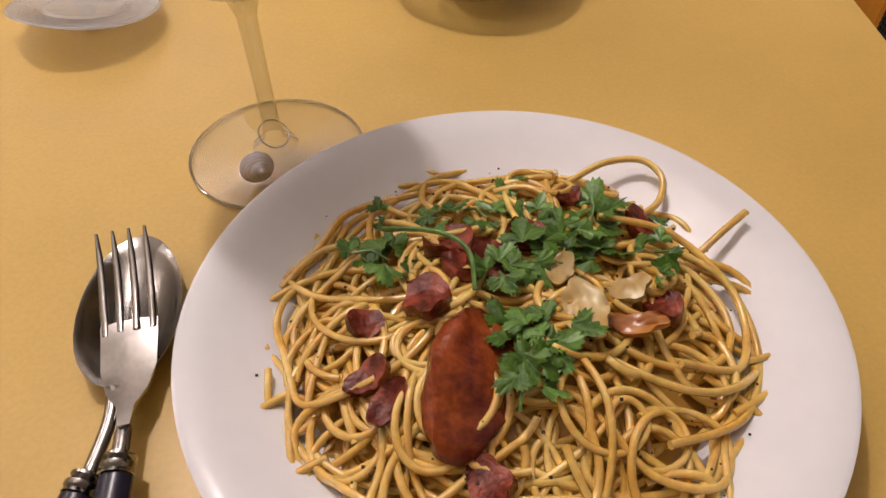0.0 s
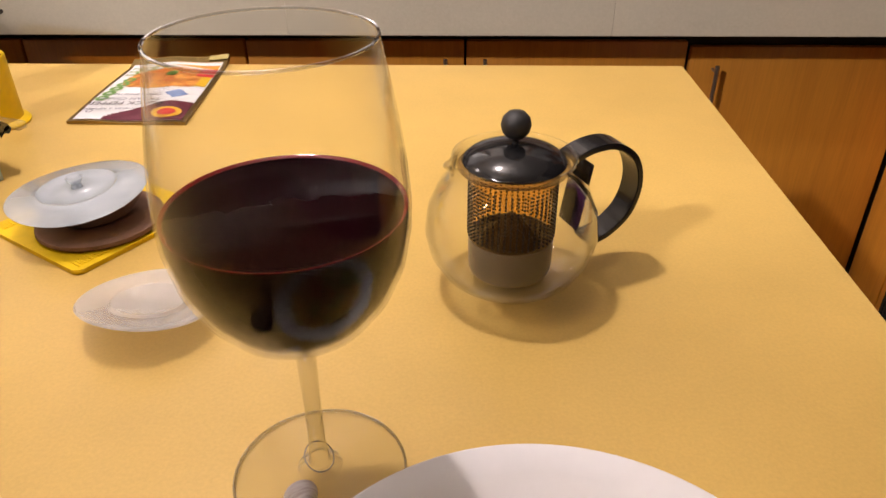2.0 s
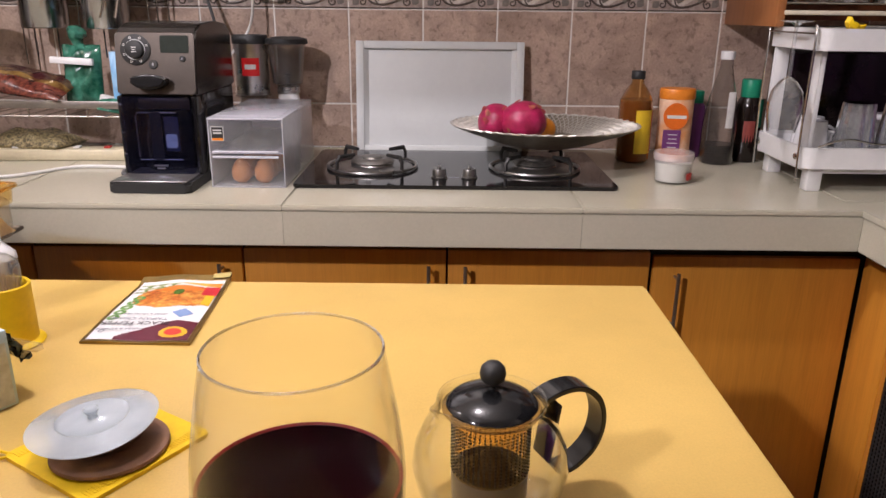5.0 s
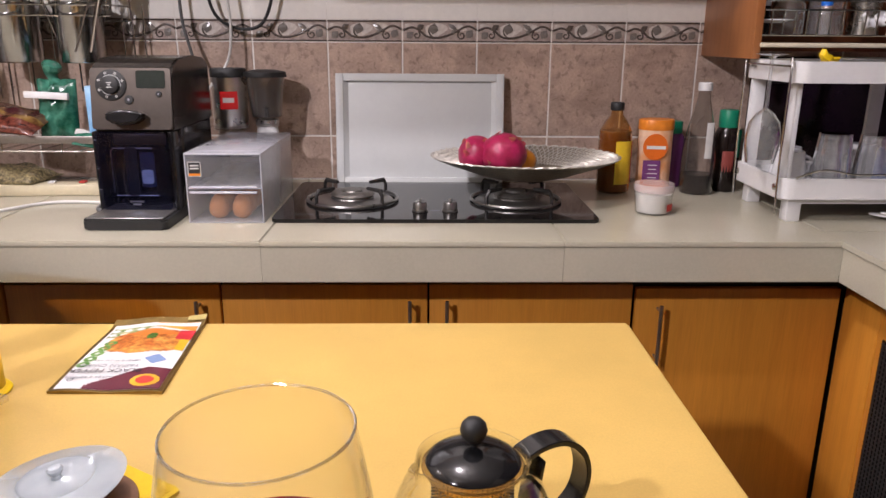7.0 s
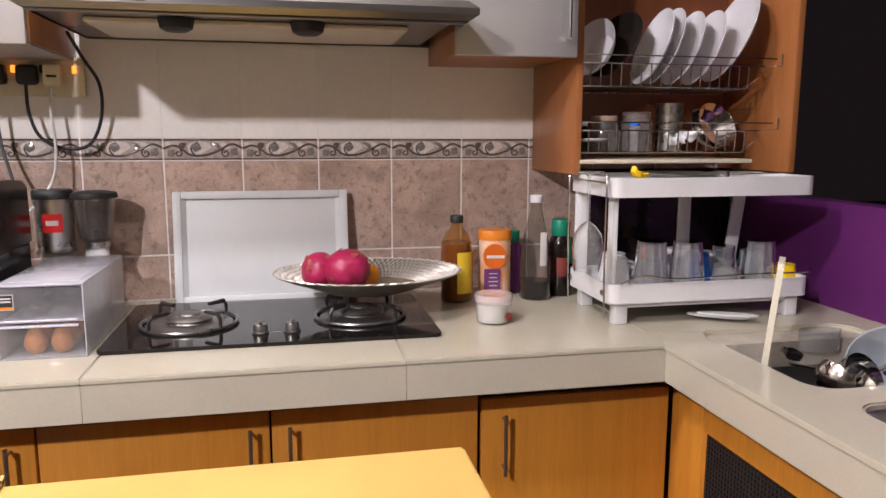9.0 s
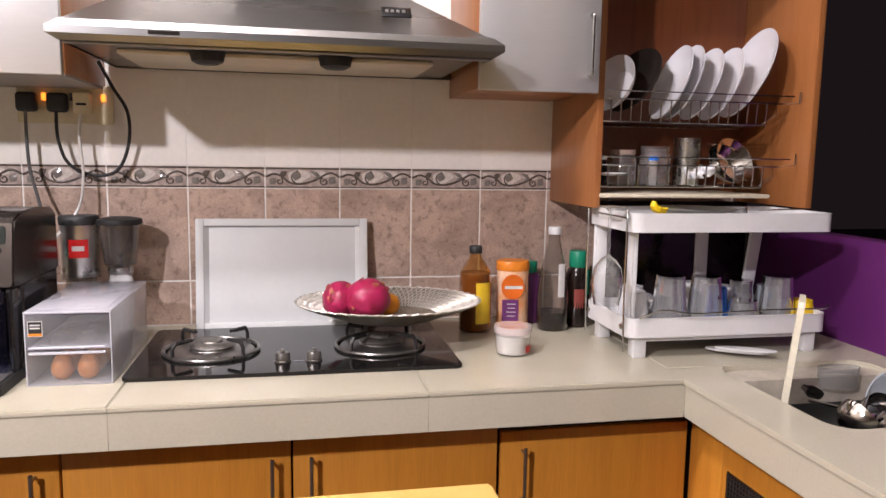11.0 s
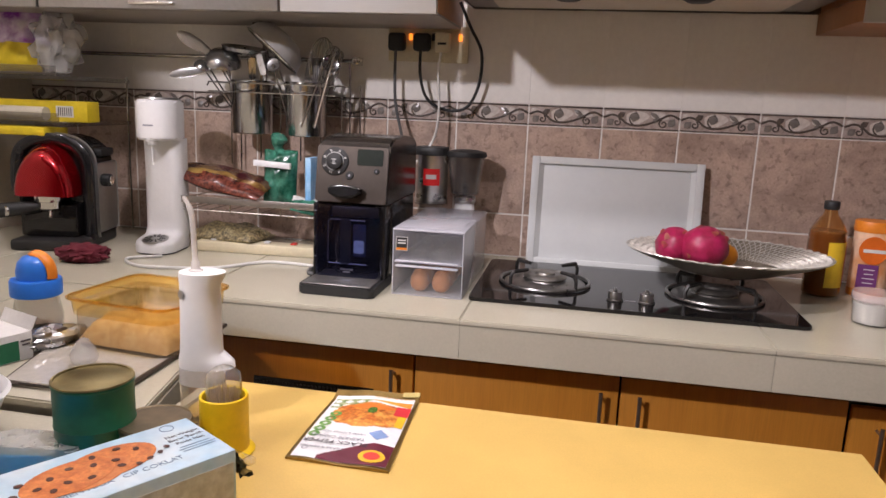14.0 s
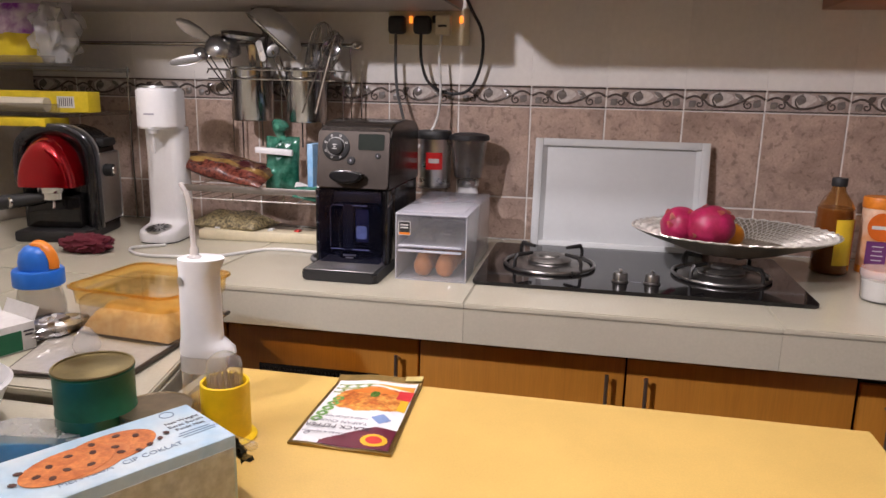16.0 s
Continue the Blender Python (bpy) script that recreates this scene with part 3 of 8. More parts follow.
# ---- plate of spaghetti ----
PX, PY = -0.0975, -1.868
plate = thing("dinner_plate", "round white porcelain dinner plate on the yellow table", "plate", (PX, PY, T))
prof = [(0, 0.0), (0.075, 0.0), (0.078, 0.003), (0.095, 0.007), (0.120, 0.016), (0.1325, 0.0222), (0.1345, 0.0245), (0.1325, 0.0252), (0.118, 0.0205), (0.096, 0.0115), (0.080, 0.0068), (0.04, 0.0055), (0, 0.0055)]
prof = [(r * 0.952, z) for r, z in prof]
part("dish", lathe(prof, 96), PORCELAIN, plate)

rng = random.Random(7)


def dome(x, y):
    r = math.hypot(x / 0.102, y / 0.100)
    return 0.007 + 0.025 * max(0.0, 1 - r ** 2.2) + 0.006 * noise.noise(Vector((x * 32, y * 32, 3)))


bm = bmesh.new()
for k in range(215):
    layer = 0.25 + 0.75 * (k / 215) ** 0.8
    a, rr = rng.uniform(0, 6.283), 0.078 * math.sqrt(rng.random())
    cx, cy, R = rr * math.cos(a) + 0.003, rr * math.sin(a), rng.choice((rng.uniform(0.008, 0.022), rng.uniform(0.014, 0.034), rng.uniform(0.03, 0.075)))
    th, way, ecc, tilt = rng.uniform(0, 6.283), rng.choice((-1, 1)), rng.uniform(0.55, 1.0), rng.uniform(0, 3.14)
    dx, dy, ph, lift = rng.uniform(-0.03, 0.03), rng.uniform(-0.03, 0.03), rng.uniform(0, 6.283), rng.uniform(0.0006, 0.003)
    length, pts = rng.uniform(0.09, 0.26), []
    n = int(length / 0.0032)
    for i in range(n):
        t = i / n
        u, w = R * math.cos(th), R * ecc * math.sin(th)
        x = cx + dx * t + u * math.cos(tilt) - w * math.sin(tilt) + 0.003 * math.sin(7 * t + ph)
        y = cy + dy * t + u * math.sin(tilt) + w * math.cos(tilt) + 0.003 * math.cos(6 * t + ph)
        q = math.hypot(x, y) + 1e-9
        edge = 0.098 + 0.013 * noise.noise(Vector((2.1 * x / q, 2.1 * y / q, 0.7))) + 0.004 * math.sin(ph + 9 * t)
        if q > edge * 0.86:
            g = (edge * 0.86 + edge * 0.16 * math.tanh((q - edge * 0.86) / (edge * 0.16))) / q
            x, y = x * g, y * g
        z = max(0.0078, dome(x, y) * layer + 0.003 + lift * math.sin(13 * t + ph))
        pts.append((x, y, z + 0.0012))
        th += way * 0.0032 / R * (1 + 0.25 * math.sin(5 * t + ph))
    bm_tube(bm, pts, rng.uniform(0.00142, 0.00168), 7)
# a few strands that stand out of the heap
for pts in ([(0.030, 0.072, 0.022), (0.050, 0.083, 0.026), (0.068, 0.084, 0.027), (0.076, 0.074, 0.025), (0.072, 0.060, 0.022), (0.058, 0.048, 0.024)],
            [(0.083, 0.030, 0.020), (0.094, 0.038, 0.025), (0.106, 0.047, 0.028)],
            [(-0.05, -0.078, 0.012), (-0.062, -0.092, 0.010), (-0.085, -0.092, 0.009), (-0.083, -0.104, 0.009), (-0.055, -0.106, 0.010)],
            [(0.06, 0.03, 0.030), (0.088, 0.015, 0.022), (0.096, -0.015, 0.014), (0.082, -0.045, 0.015), (0.05, -0.06, 0.024)],
            [(0.04, 0.04, 0.034), (0.07, 0.034, 0.029), (0.092, 0.008, 0.020), (0.086, -0.025, 0.018), (0.06, -0.03, 0.028)],
            [(0.075, 0.030, 0.020), (0.098, 0.022, 0.016), (0.106, -0.004, 0.0135), (0.098, -0.030, 0.013), (0.078, -0.044, 0.016)],
            [(0.080, 0.018, 0.020), (0.101, 0.012, 0.0145), (0.104, -0.014, 0.0135), (0.088, -0.022, 0.016)],
            [(0.070, -0.030, 0.020), (0.090, -0.046, 0.0125), (0.084, -0.066, 0.0115), (0.062, -0.072, 0.014)],
            [(0.040, -0.060, 0.020), (0.064, -0.078, 0.0115), (0.056, -0.094, 0.0115), (0.030, -0.092, 0.013)],
            [(-0.080, -0.030, 0.016), (-0.100, -0.044, 0.012), (-0.088, -0.064, 0.011), (-0.066, -0.058, 0.016)],
            [(-0.072, -0.060, 0.014), (-0.090, -0.074, 0.0105), (-0.078, -0.090, 0.0105), (-0.050, -0.080, 0.014)],
            [(-0.093, 0.02, 0.015), (-0.075, 0.035, 0.022), (-0.04, 0.03, 0.031), (-0.01, 0.035, 0.033)],
            [(-0.095, -0.01, 0.012), (-0.1, 0.012, 0.012), (-0.07, 0.022, 0.022), (-0.035, 0.012, 0.032)]):
    bm_tube(bm, smooth_path(pts, 7), 0.00165, 7)
heap = part("spaghetti", bm, PASTA, smooth=60)
heap.location = (PX, PY, T)
tagged(heap, "heap of glossy golden spaghetti on the white plate", "pasta", kind="stuff")
# filler under the strands, its darker orange standing for shade in the gaps
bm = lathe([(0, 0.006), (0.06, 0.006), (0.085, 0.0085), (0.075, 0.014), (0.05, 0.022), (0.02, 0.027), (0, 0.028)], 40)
part("pasta_shade_core", bm, pbr("shade_toned_oily_pasta", (0.56, 0.30, 0.06), 0.25, var=0.3, vscale=60), heap)


def chunk(seed, sx, sy, sz, bend=0.0, ragged=0.28):
    """A curled, uneven slice of meat."""
    bm = bmesh.new()
    bmesh.ops.create_grid(bm, x_segments=10, y_segments=7, size=1)
    top = list(bm.verts)
    r = bmesh.ops.extrude_face_region(bm, geom=list(bm.faces))
    low = [v for v in r["geom"] if isinstance(v, bmesh.types.BMVert)]
    for vs, up in ((top, 1), (low, -1)):
        for v in vs:
            x, y = v.co.x, v.co.y
            w = Vector((x * 1.3 + seed * 7, y * 1.3, seed))
            edge = 1 + ragged * noise.noise(w * 0.9)
            k = math.sqrt(max(0.0, 1 - 0.49 * x * x)) * edge
            x2 = x * math.sqrt(max(0.0, 1 - 0.49 * y * y)) * edge
            v.co = (x2 * sx, y * k * sy, sz * up * (1 - 0.35 * (x * x + y * y) / 2) + bend * (x * x) * sx + sx * 0.16 * noise.noise(w * 1.7))
    return bm


def on_heap(x, y, up=0.004):
    return dome(x - PX, y - PY) + T + up


meat = [(-0.12, -1.841, 0.014, 0.011), (-0.128, -1.873, 0.014, 0.010), (-0.153, -1.879, 0.009, 0.007), (-0.149, -1.902, 0.011, 0.007), (-0.143, -1.913, 0.012, 0.006), (-0.107, -1.941, 0.014, 0.008), (-0.089, -1.84, 0.011, 0.008), (-0.036, -1.823, 0.012, 0.008), (-0.038, -1.874, 0.009, 0.008), (-0.067, -1.807, 0.008, 0.005), (-0.115, -1.858, 0.012, 0.008), (-0.105, -1.852, 0.011, 0.009)]
for k, (x, y, a, b) in enumerate(meat):
    ob = part("bacon_piece", chunk(k + 1, a * 0.8, b * 0.85, 0.0028, 0.35), BACON, at=pose(x, y, on_heap(x, y, 0.0035), rng.uniform(-25, 25), rng.uniform(-25, 25), rng.uniform(0, 180)), smooth=70)
    tagged(ob, "dark red fried bacon piece on the spaghetti", "bacon", "bacon pieces on the pasta")
ob = part("sausage_slice", chunk(31, 0.0295, 0.0165, 0.0032, -0.20, 0.10), HAM, at=pose(-0.113, -1.906, on_heap(-0.113, -1.906, 0.006), 22, -8, 76), smooth=70)
tagged(ob, "large browned slice of smoked sausage on the spaghetti", "sausage")
for x, y, a, b, m, rz in ((-0.071, -1.880, 0.013, 0.008, GARLIC, 105), (-0.051, -1.867, 0.008, 0.0055, GARLIC, 10), (-0.053, -1.884, 0.012, 0.0045, GARLIC_BROWN, -12), (-0.078, -1.862, 0.007, 0.005, GARLIC, 60)):
    ob = part("garlic_slice", chunk(int(-x * 900), a, b, 0.0014, 0.2), m, at=pose(x, y, on_heap(x, y, 0.006), rng.uniform(-15, 15), rng.uniform(-15, 15), rz), smooth=70)
    tagged(ob, "pale fried garlic slice on the spaghetti", "garlic", "garlic slices on the pasta")


def parsley_leaflet(r, size):
    """A flat, deeply lobed and toothed leaflet, slightly crinkled."""
    bm, n = bmesh.new(), 40
    tilt, tl, curl = r.uniform(-0.5, 0.5), r.uniform(-0.5, 0.5), r.uniform(-0.35, 0.2)
    mid, ring = bm.verts.new((-0.25 * size, 0, 0)), []
    for i in range(n + 1):
        a = -2.35 + 4.7 * i / n
        lobe = 0.42 + 0.58 * abs(math.cos(a * 2.0)) ** 0.7
        lobe *= (1.0 if i % 2 else 0.83) * (1.06 - 0.10 * abs(a)) * r.uniform(0.93, 1.07)
        row = []
        for f in (0.5, 1.0):
            x, y = size * lobe * f * math.cos(a), size * lobe * f * math.sin(a)
            z = x * tilt + y * tl + curl * (x * x + y * y) / size + size * f * (0.10 * math.cos(4 * a + 1) + 0.05 * r.uniform(-1, 1))
            row.append(bm.verts.new((x, y, z)))
        ring.append(row)
    for (i1, o1), (i2, o2) in zip(ring, ring[1:]):
        bm.faces.new((mid, i1, i2))
        bm.faces.new((i1, o1, o2, i2))
    return bm


herbs = [(-0.091, -1.801, 7), (-0.150, -1.819, 6), (-0.123, -1.823, 9), (-0.104, -1.826, 9), (-0.156, -1.843, 8), (-0.144, -1.850, 11), (-0.054, -1.816, 12), (-0.085, -1.829, 9), (-0.072, -1.839, 11), (-0.088, -1.854, 12), (-0.033, -1.822, 7), (-0.037, -1.846, 9), (-0.039, -1.860, 6), (-0.101, -1.862, 9), (-0.093, -1.895, 13), (-0.082, -1.890, 11), (-0.101, -1.887, 9), (-0.093, -1.909, 10), (-0.062, -1.852, 11), (-0.060, -1.828, 10), (-0.078, -1.846, 10)]
for k, (x, y, s) in enumerate(herbs):
    ob = thing("parsley_sprig", "fresh chopped green parsley on the spaghetti", "parsley", group="parsley on the pasta")
    ob.matrix_basis = pose(x, y, on_heap(x, y, 0.006), rng.uniform(-15, 20), rng.uniform(-15, 15), rng.uniform(0, 360))
    q, size = random.Random(k + 40), s * 0.00118
    for leaf in range(2 if s < 8 else 4):
        a0 = leaf * (3.1 if s < 8 else 1.57) + q.uniform(-0.5, 0.5)
        part("leaflet", parsley_leaflet(q, size * q.uniform(0.55, 0.85)), PARSLEY_LIGHT if (leaf + k) % 3 == 0 else PARSLEY, ob, at=pose(size * 0.55 * math.cos(a0), size * 0.55 * math.sin(a0), q.uniform(0, 0.25) * size, 0, 0, math.degrees(a0) + q.uniform(-40, 40)), smooth=50)
    part("stalk", tube([(0, 0, 0), (size * 0.6, size * 0.2, size * 0.1), (size * 1.0, size * 0.6, -size * 0.1)], 0.0006, 5), PARSLEY_LIGHT, ob)
ob = part("parsley_stalk", tube(smooth_path([(-0.146, -1.846, 0.907), (-0.125, -1.850, 0.909), (-0.113, -1.861, 0.910), (-0.111, -1.876, 0.905)], 6), 0.0010, 6), PARSLEY_LIGHT)
tagged(ob, "curved green parsley stalk on the spaghetti", "parsley")
bm = bmesh.new()
for k in range(330):
    a, r = rng.uniform(0, 6.283), 0.118 * math.sqrt(rng.random())
    x, y = r * math.cos(a), r * math.sin(a)
    z = 0.0062 if r < 0.08 else 0.0062 + (r - 0.08) * 0.37
    s = rng.uniform(0.00025, 0.0006)
    if r < 0.1:
        z = dome(x, y) + rng.uniform(0.002, 0.007)
    bm_box(bm, x - s, x + s, y - s, y + s * 0.7, z, z + s)
ob = part("ground_pepper", bm, PEPPER, at=pose(PX, PY, T))
tagged(ob, "specks of ground black pepper over the plate", "pepper", kind="stuff")

# ---- fork on spoon ----
spoon = thing("table_spoon", "steel spoon with a navy handle lying on the table", "spoon")
SP = pose(-0.2535, -1.8555, T + 0.001, 0, 0, 9)
bm = bmesh.new()
n, rings = 28, []
for lvl in range(7):
    f = 1 - lvl / 6.5
    rings.append([bm.verts.new((0.0215 * f * math.cos(2 * math.pi * k / n), (0.041 + 0.003 * math.sin(2 * math.pi * k / n)) * f * math.sin(2 * math.pi * k / n), 0.002 + 0.0085 * f ** 2.2)) for k in range(n)])
for a, b in zip(rings, rings[1:]):
    for k in range(n):
        bm.faces.new((a[k], a[(k + 1) % n], b[(k + 1) % n], b[k]))
bm.faces.new(rings[-1])
bmesh.ops.solidify(bm, geom=list(bm.faces), thickness=0.0012)
part("bowl", bm, CUTLERY, spoon, at=SP, smooth=60)
part("neck", tube(smooth_path([(-0.2485, -1.893, T + 0.011), (-0.2470, -1.908, T + 0.0095), (-0.2490, -1.928, T + 0.008)], 6), [0.0035] + [0.0028] * 11 + [0.0036], 10, flat=0.75), CUTLERY, spoon)


def cutlery_handle(owner, a, b):
    a, b = Vector(a), Vector(b)
    m = Matrix.Translation(a) @ (b - a).to_track_quat("Z", "Y").to_matrix().to_4x4()
    bm = lathe([(0, 0), (0.0034, 0), (0.0056, 0.001), (0.0056, 0.002), (0.0046, 0.003), (0.0062, 0.0045), (0.0062, 0.006), (0.0054, 0.007), (0.0060, 0.0085), (0, 0.0085)], 20)
    part("ferrule", bm, CUTLERY, owner, "ringed steel ferrule", at=m)
    L = (b - a).length
    bm = lathe([(0, 0.0086), (0.0060, 0.0086), (0.0064, 0.03), (0.0075, L * 0.8), (0.007, L - 0.004), (0.003, L), (0, L)], 20, squash=0.8)
    part("handle", bm, NAVY, owner, "glossy navy handle", at=m)


cutlery_handle(spoon, (-0.2490, -1.926, T + 0.008), (-0.264, -2.02, T + 0.006))
fork = thing("dinner_fork", "steel four-tined fork with a navy handle on the spoon", "fork")
FK = pose(-0.2490, -1.8700, T + 0.0130, 5, 0, 14) @ Matrix.Diagonal((1.08, 1.24, 1.06, 1))


def fork_shape(bm):
    bmesh.ops.subdivide_edges(bm, edges=[e for e in bm.edges if e.calc_length() > 0.008], cuts=2)
    for v in bm.verts:
        v.co.z += 4.2 * v.co.y * v.co.y - 14 * v.co.x * v.co.x * (v.co.y < 0.01)
    return bm


bm = bmesh.new()
outline = [(-0.0105, 0.006), (-0.0098, -0.012), (-0.007, -0.021), (-0.003, -0.027), (-0.002, -0.034), (0.002, -0.034), (0.003, -0.027), (0.007, -0.021), (0.0098, -0.012), (0.0105, 0.006)]
bm_prism(bm, outline[::-1], -0.0008, 0.0008)
bmesh.ops.triangulate(bm, faces=[f for f in bm.faces if len(f.verts) > 4])
head = part("head", fork_shape(bm), CUTLERY, fork, at=FK, smooth=60)
for k in range(4):
    x = -0.0088 + 0.00587 * k
    part("tine", fork_shape(tube([(x, 0.002, 0.0), (x * 1.0, 0.016, 0.0008), (x * 1.02, 0.030, 0.0028), (x * 1.04, 0.038, 0.005)], [0.0017, 0.0016, 0.0013, 0.0006], 8, flat=0.6)), CUTLERY, head, smooth=60)
part("neck", tube(smooth_path([(-0.2425, -1.902, T + 0.0105), (-0.2395, -1.912, T + 0.012), (-0.2375, -1.924, T + 0.0125)], 6), [0.0028] * 6 + [0.0032] * 6 + [0.004], 10, flat=0.7), CUTLERY, fork)
cutlery_handle(fork, (-0.2375, -1.921, T + 0.0125), (-0.2300, -2.02, T + 0.007))

# ---- wine glass ----
GX, GY = -0.2100, -1.740
glass = thing("wine_glass", "large stemmed wine glass half full of red wine", "wine glass", (GX, GY, T))
foot = [(0, 0.0012), (0.044, 0.0008), (0.0458, 0.0012), (0.0455, 0.0022), (0.03, 0.0036), (0.012, 0.006), (0.0058, 0.011), (0.0045, 0.02), (0.0043, 0.05), (0.0048, 0.080), (0.0080, 0.090), (0.011, 0.0932)]
part("foot", lathe(foot[:6], 56), SOLID_GLASS, glass)
part("stem", lathe(foot[5:], 40), clear("stem_glass", (0.90, 0.90, 0.88), 0.01, gain=3.2), glass)
outer = [(0.0, 0.0865), (0.010, 0.0872), (0.022, 0.0925), (0.034, 0.1025), (0.0435, 0.116), (0.0500, 0.132), (0.0530, 0.150), (0.0533, 0.162), (0.0520, 0.180), (0.0492, 0.200), (0.0458, 0.220), (0.0432, 0.234)]
outer = [(r, 0.0925 + (z - 0.0865) * 0.9593) for r, z in outer]
inner = [(r - 0.0011, z + (0.0016 if r < 0.03 else 0.0004)) for r, z in outer]
part("bowl", lathe(outer + [(0.0428, 0.2346)] + [(max(r, 0), z) for r, z in inner[:0:-1]] + [(0, 0.0945)], 72), clear("thin_bowl_glass", (0.985, 0.985, 0.98), 0.01, gain=0.6), glass)
RIM_GLASS = clear("rim_glass", (0.80, 0.80, 0.78), 0.01, gain=4.0)
part("rim", tube([(0.0430 * math.cos(6.2832 * k / 72), 0.0430 * math.sin(6.2832 * k / 72), 0.2345) for k in range(72)], 0.00075, 8, close=True), RIM_GLASS, glass, "fine polished rim")
part("foot_edge", tube([(0.0456 * math.cos(6.2832 * k / 72), 0.0456 * math.sin(6.2832 * k / 72), 0.0013) for k in range(72)], 0.0009, 8, close=True), RIM_GLASS, glass)
lvl = 0.1630
wprof = [(0, 0.0949)] + [(r - 0.0014, z + 0.0022) for r, z in outer[1:7]] + [(0.0516, lvl), (0.0508, lvl - 0.0003)]
wine = part("wine", lathe(wprof, 72), WINE, glass, "dark red wine filling the lower bowl")
part("wine_surface", lathe([(0.0508, lvl - 0.0003), (0.049, lvl - 0.0010), (0, lvl - 0.0010)], 72), WINE, wine)
part("wine_edge", lathe([(0.05165, lvl), (0.05175, lvl + 0.0004), (0.0510, lvl + 0.0001), (0.0500, lvl - 0.0006)], 72), WINE_RIM, wine, "thin bright red edge of the wine")
# pearly shell charm lying on the foot
shell = thing("shell_charm", "small pearly seashell glass charm on the wine glass foot", "shell", (-0.2170, -1.7610, T + 0.0040), 30)
bm = lathe([(0, 0.0), (0.006, 0.0005), (0.0085, 0.003), (0.0080, 0.006), (0.0066, 0.0085), (0.0046, 0.011), (0.0026, 0.0135), (0.0012, 0.0165), (0, 0.0175)], 28, squash=0.9)
for v in bm.verts:
    v.co *= 1 + 0.04 * math.sin(v.co.z * 2600)
bmesh.ops.rotate(bm, matrix=Matrix.Rotation(radians(65), 3, "X"), verts=bm.verts)
bmesh.ops.translate(bm, vec=(0, 0, 0.0045), verts=bm.verts)
part("body", bm, SHELL, shell)
part("ring", tube([(0.0166 + 0.0075 * math.cos(a), 0.0147 + 0.0085 * math.sin(a), 0.0085 + 0.003 * math.sin(a)) for a in [6.283 * k / 24 for k in range(24)]], 0.0004, 5, close=True), WIRE, shell, "thin wire loop round the stem")

# ---- teapot ----
pot = thing("teapot", "round clear glass teapot with black lid, infuser and handle", "teapot", (-0.1, -1.552, T))
sph = [(0.0, 0.003), (0.030, 0.002), (0.038, 0.004), (0.050, 0.014), (0.0585, 0.028), (0.0622, 0.045), (0.0600, 0.062), (0.0530, 0.078), (0.0450, 0.088), (0.0415, 0.0925), (0.0415, 0.098), (0.0435, 0.101)]
inn = [(r - 0.0016, z + 0.0012) for r, z in sph[1:]]
bm = lathe(sph + [(0.0430, 0.1025)] + inn[::-1] + [(0, 0.005)], 64)
for v in bm.verts:
    a = math.atan2(v.co.y + 0.0, v.co.x)
    g = math.exp(-((a - radians(-158)) / 0.16) ** 2) * max(0.0, (v.co.z - 0.085) / 0.017)
    v.co += Vector((math.cos(radians(-158)), math.sin(radians(-158)), 0.1)) * 0.009 * g
part("body", bm, GLASS, pot, "clear glass body with a small spout lip")
lid = part("lid", lathe([(0, 0.096), (0.0345, 0.0965), (0.0362, 0.0985), (0.0352, 0.1002), (0.031, 0.1035), (0.021, 0.1078), (0.008, 0.1106), (0, 0.1108)], 48), BLACK, pot, "glossy black domed lid")
part("knob", lathe([(0, 0.110), (0.0022, 0.110), (0.0020, 0.1145), (0.006, 0.1157), (0.0092, 0.1192), (0.0104, 0.1242), (0.0092, 0.1292), (0.006, 0.1327), (0, 0.1340)], 28), MATT_BLACK, lid, "matt black ball knob")
part("collar", lathe([(0.0385, 0.0965), (0.0390, 0.0942), (0.0365, 0.0930), (0.033, 0.0925), (0.0325, 0.0955)], 40), clear("brown_collar_plastic", (0.75, 0.62, 0.48), 0.1, 0.25, (0.16, 0.10, 0.06)), pot)
TEA_MESH = clear("infuser_plastic", (0.88, 0.70, 0.42), 0.15, 0.10, (0.30, 0.18, 0.08))
inf = part("infuser", lathe([(0.0315, 0.090), (0.0308, 0.040)], 40), TEA_MESH, pot, "brown perforated infuser basket")
bm = bmesh.new()
for k in range(46):
    a = 2 * math.pi * k / 46
    for j in range(15):
        z = 0.043 + j * 0.0029
        m = Matrix.Rotation(a, 4, "Z")
        fs = bm_box(bm, 0.0306, 0.0318, -0.0006, 0.0006, z, z + 0.0013)
        bmesh.ops.transform(bm, matrix=m, verts=list({v for f in fs for v in f.verts}))
part("perforation", bm, MATT_BLACK, inf)
part("infuser_cup", lathe([(0, 0.0115), (0.029, 0.012), (0.0305, 0.016), (0.0310, 0.040), (0.0300, 0.040), (0.0285, 0.035), (0, 0.035)], 40), pbr("smoked_plastic", (0.17, 0.145, 0.12), 0.3), inf, "smoky solid lower cup")
part("tea_leaves", lathe([(0.022, 0.0352), (0.016, 0.042), (0.009, 0.051), (0.003, 0.057), (0, 0.058)], 20), pbr("wet_tea_leaves", (0.075, 0.048, 0.030), 0.6, var=0.4, vscale=200, bump=0.6, bscale=300), inf, "dark mound of tea leaves")
bm = bmesh.new()
path = smooth_path([(0.041, 0, 0.0925), (0.058, 0, 0.0990), (0.078, 0, 0.0985), (0.095, 0, 0.086), (0.1015, 0, 0.064), (0.095, 0, 0.041), (0.077, 0, 0.026), (0.061, 0, 0.023)], 6)
vs = []
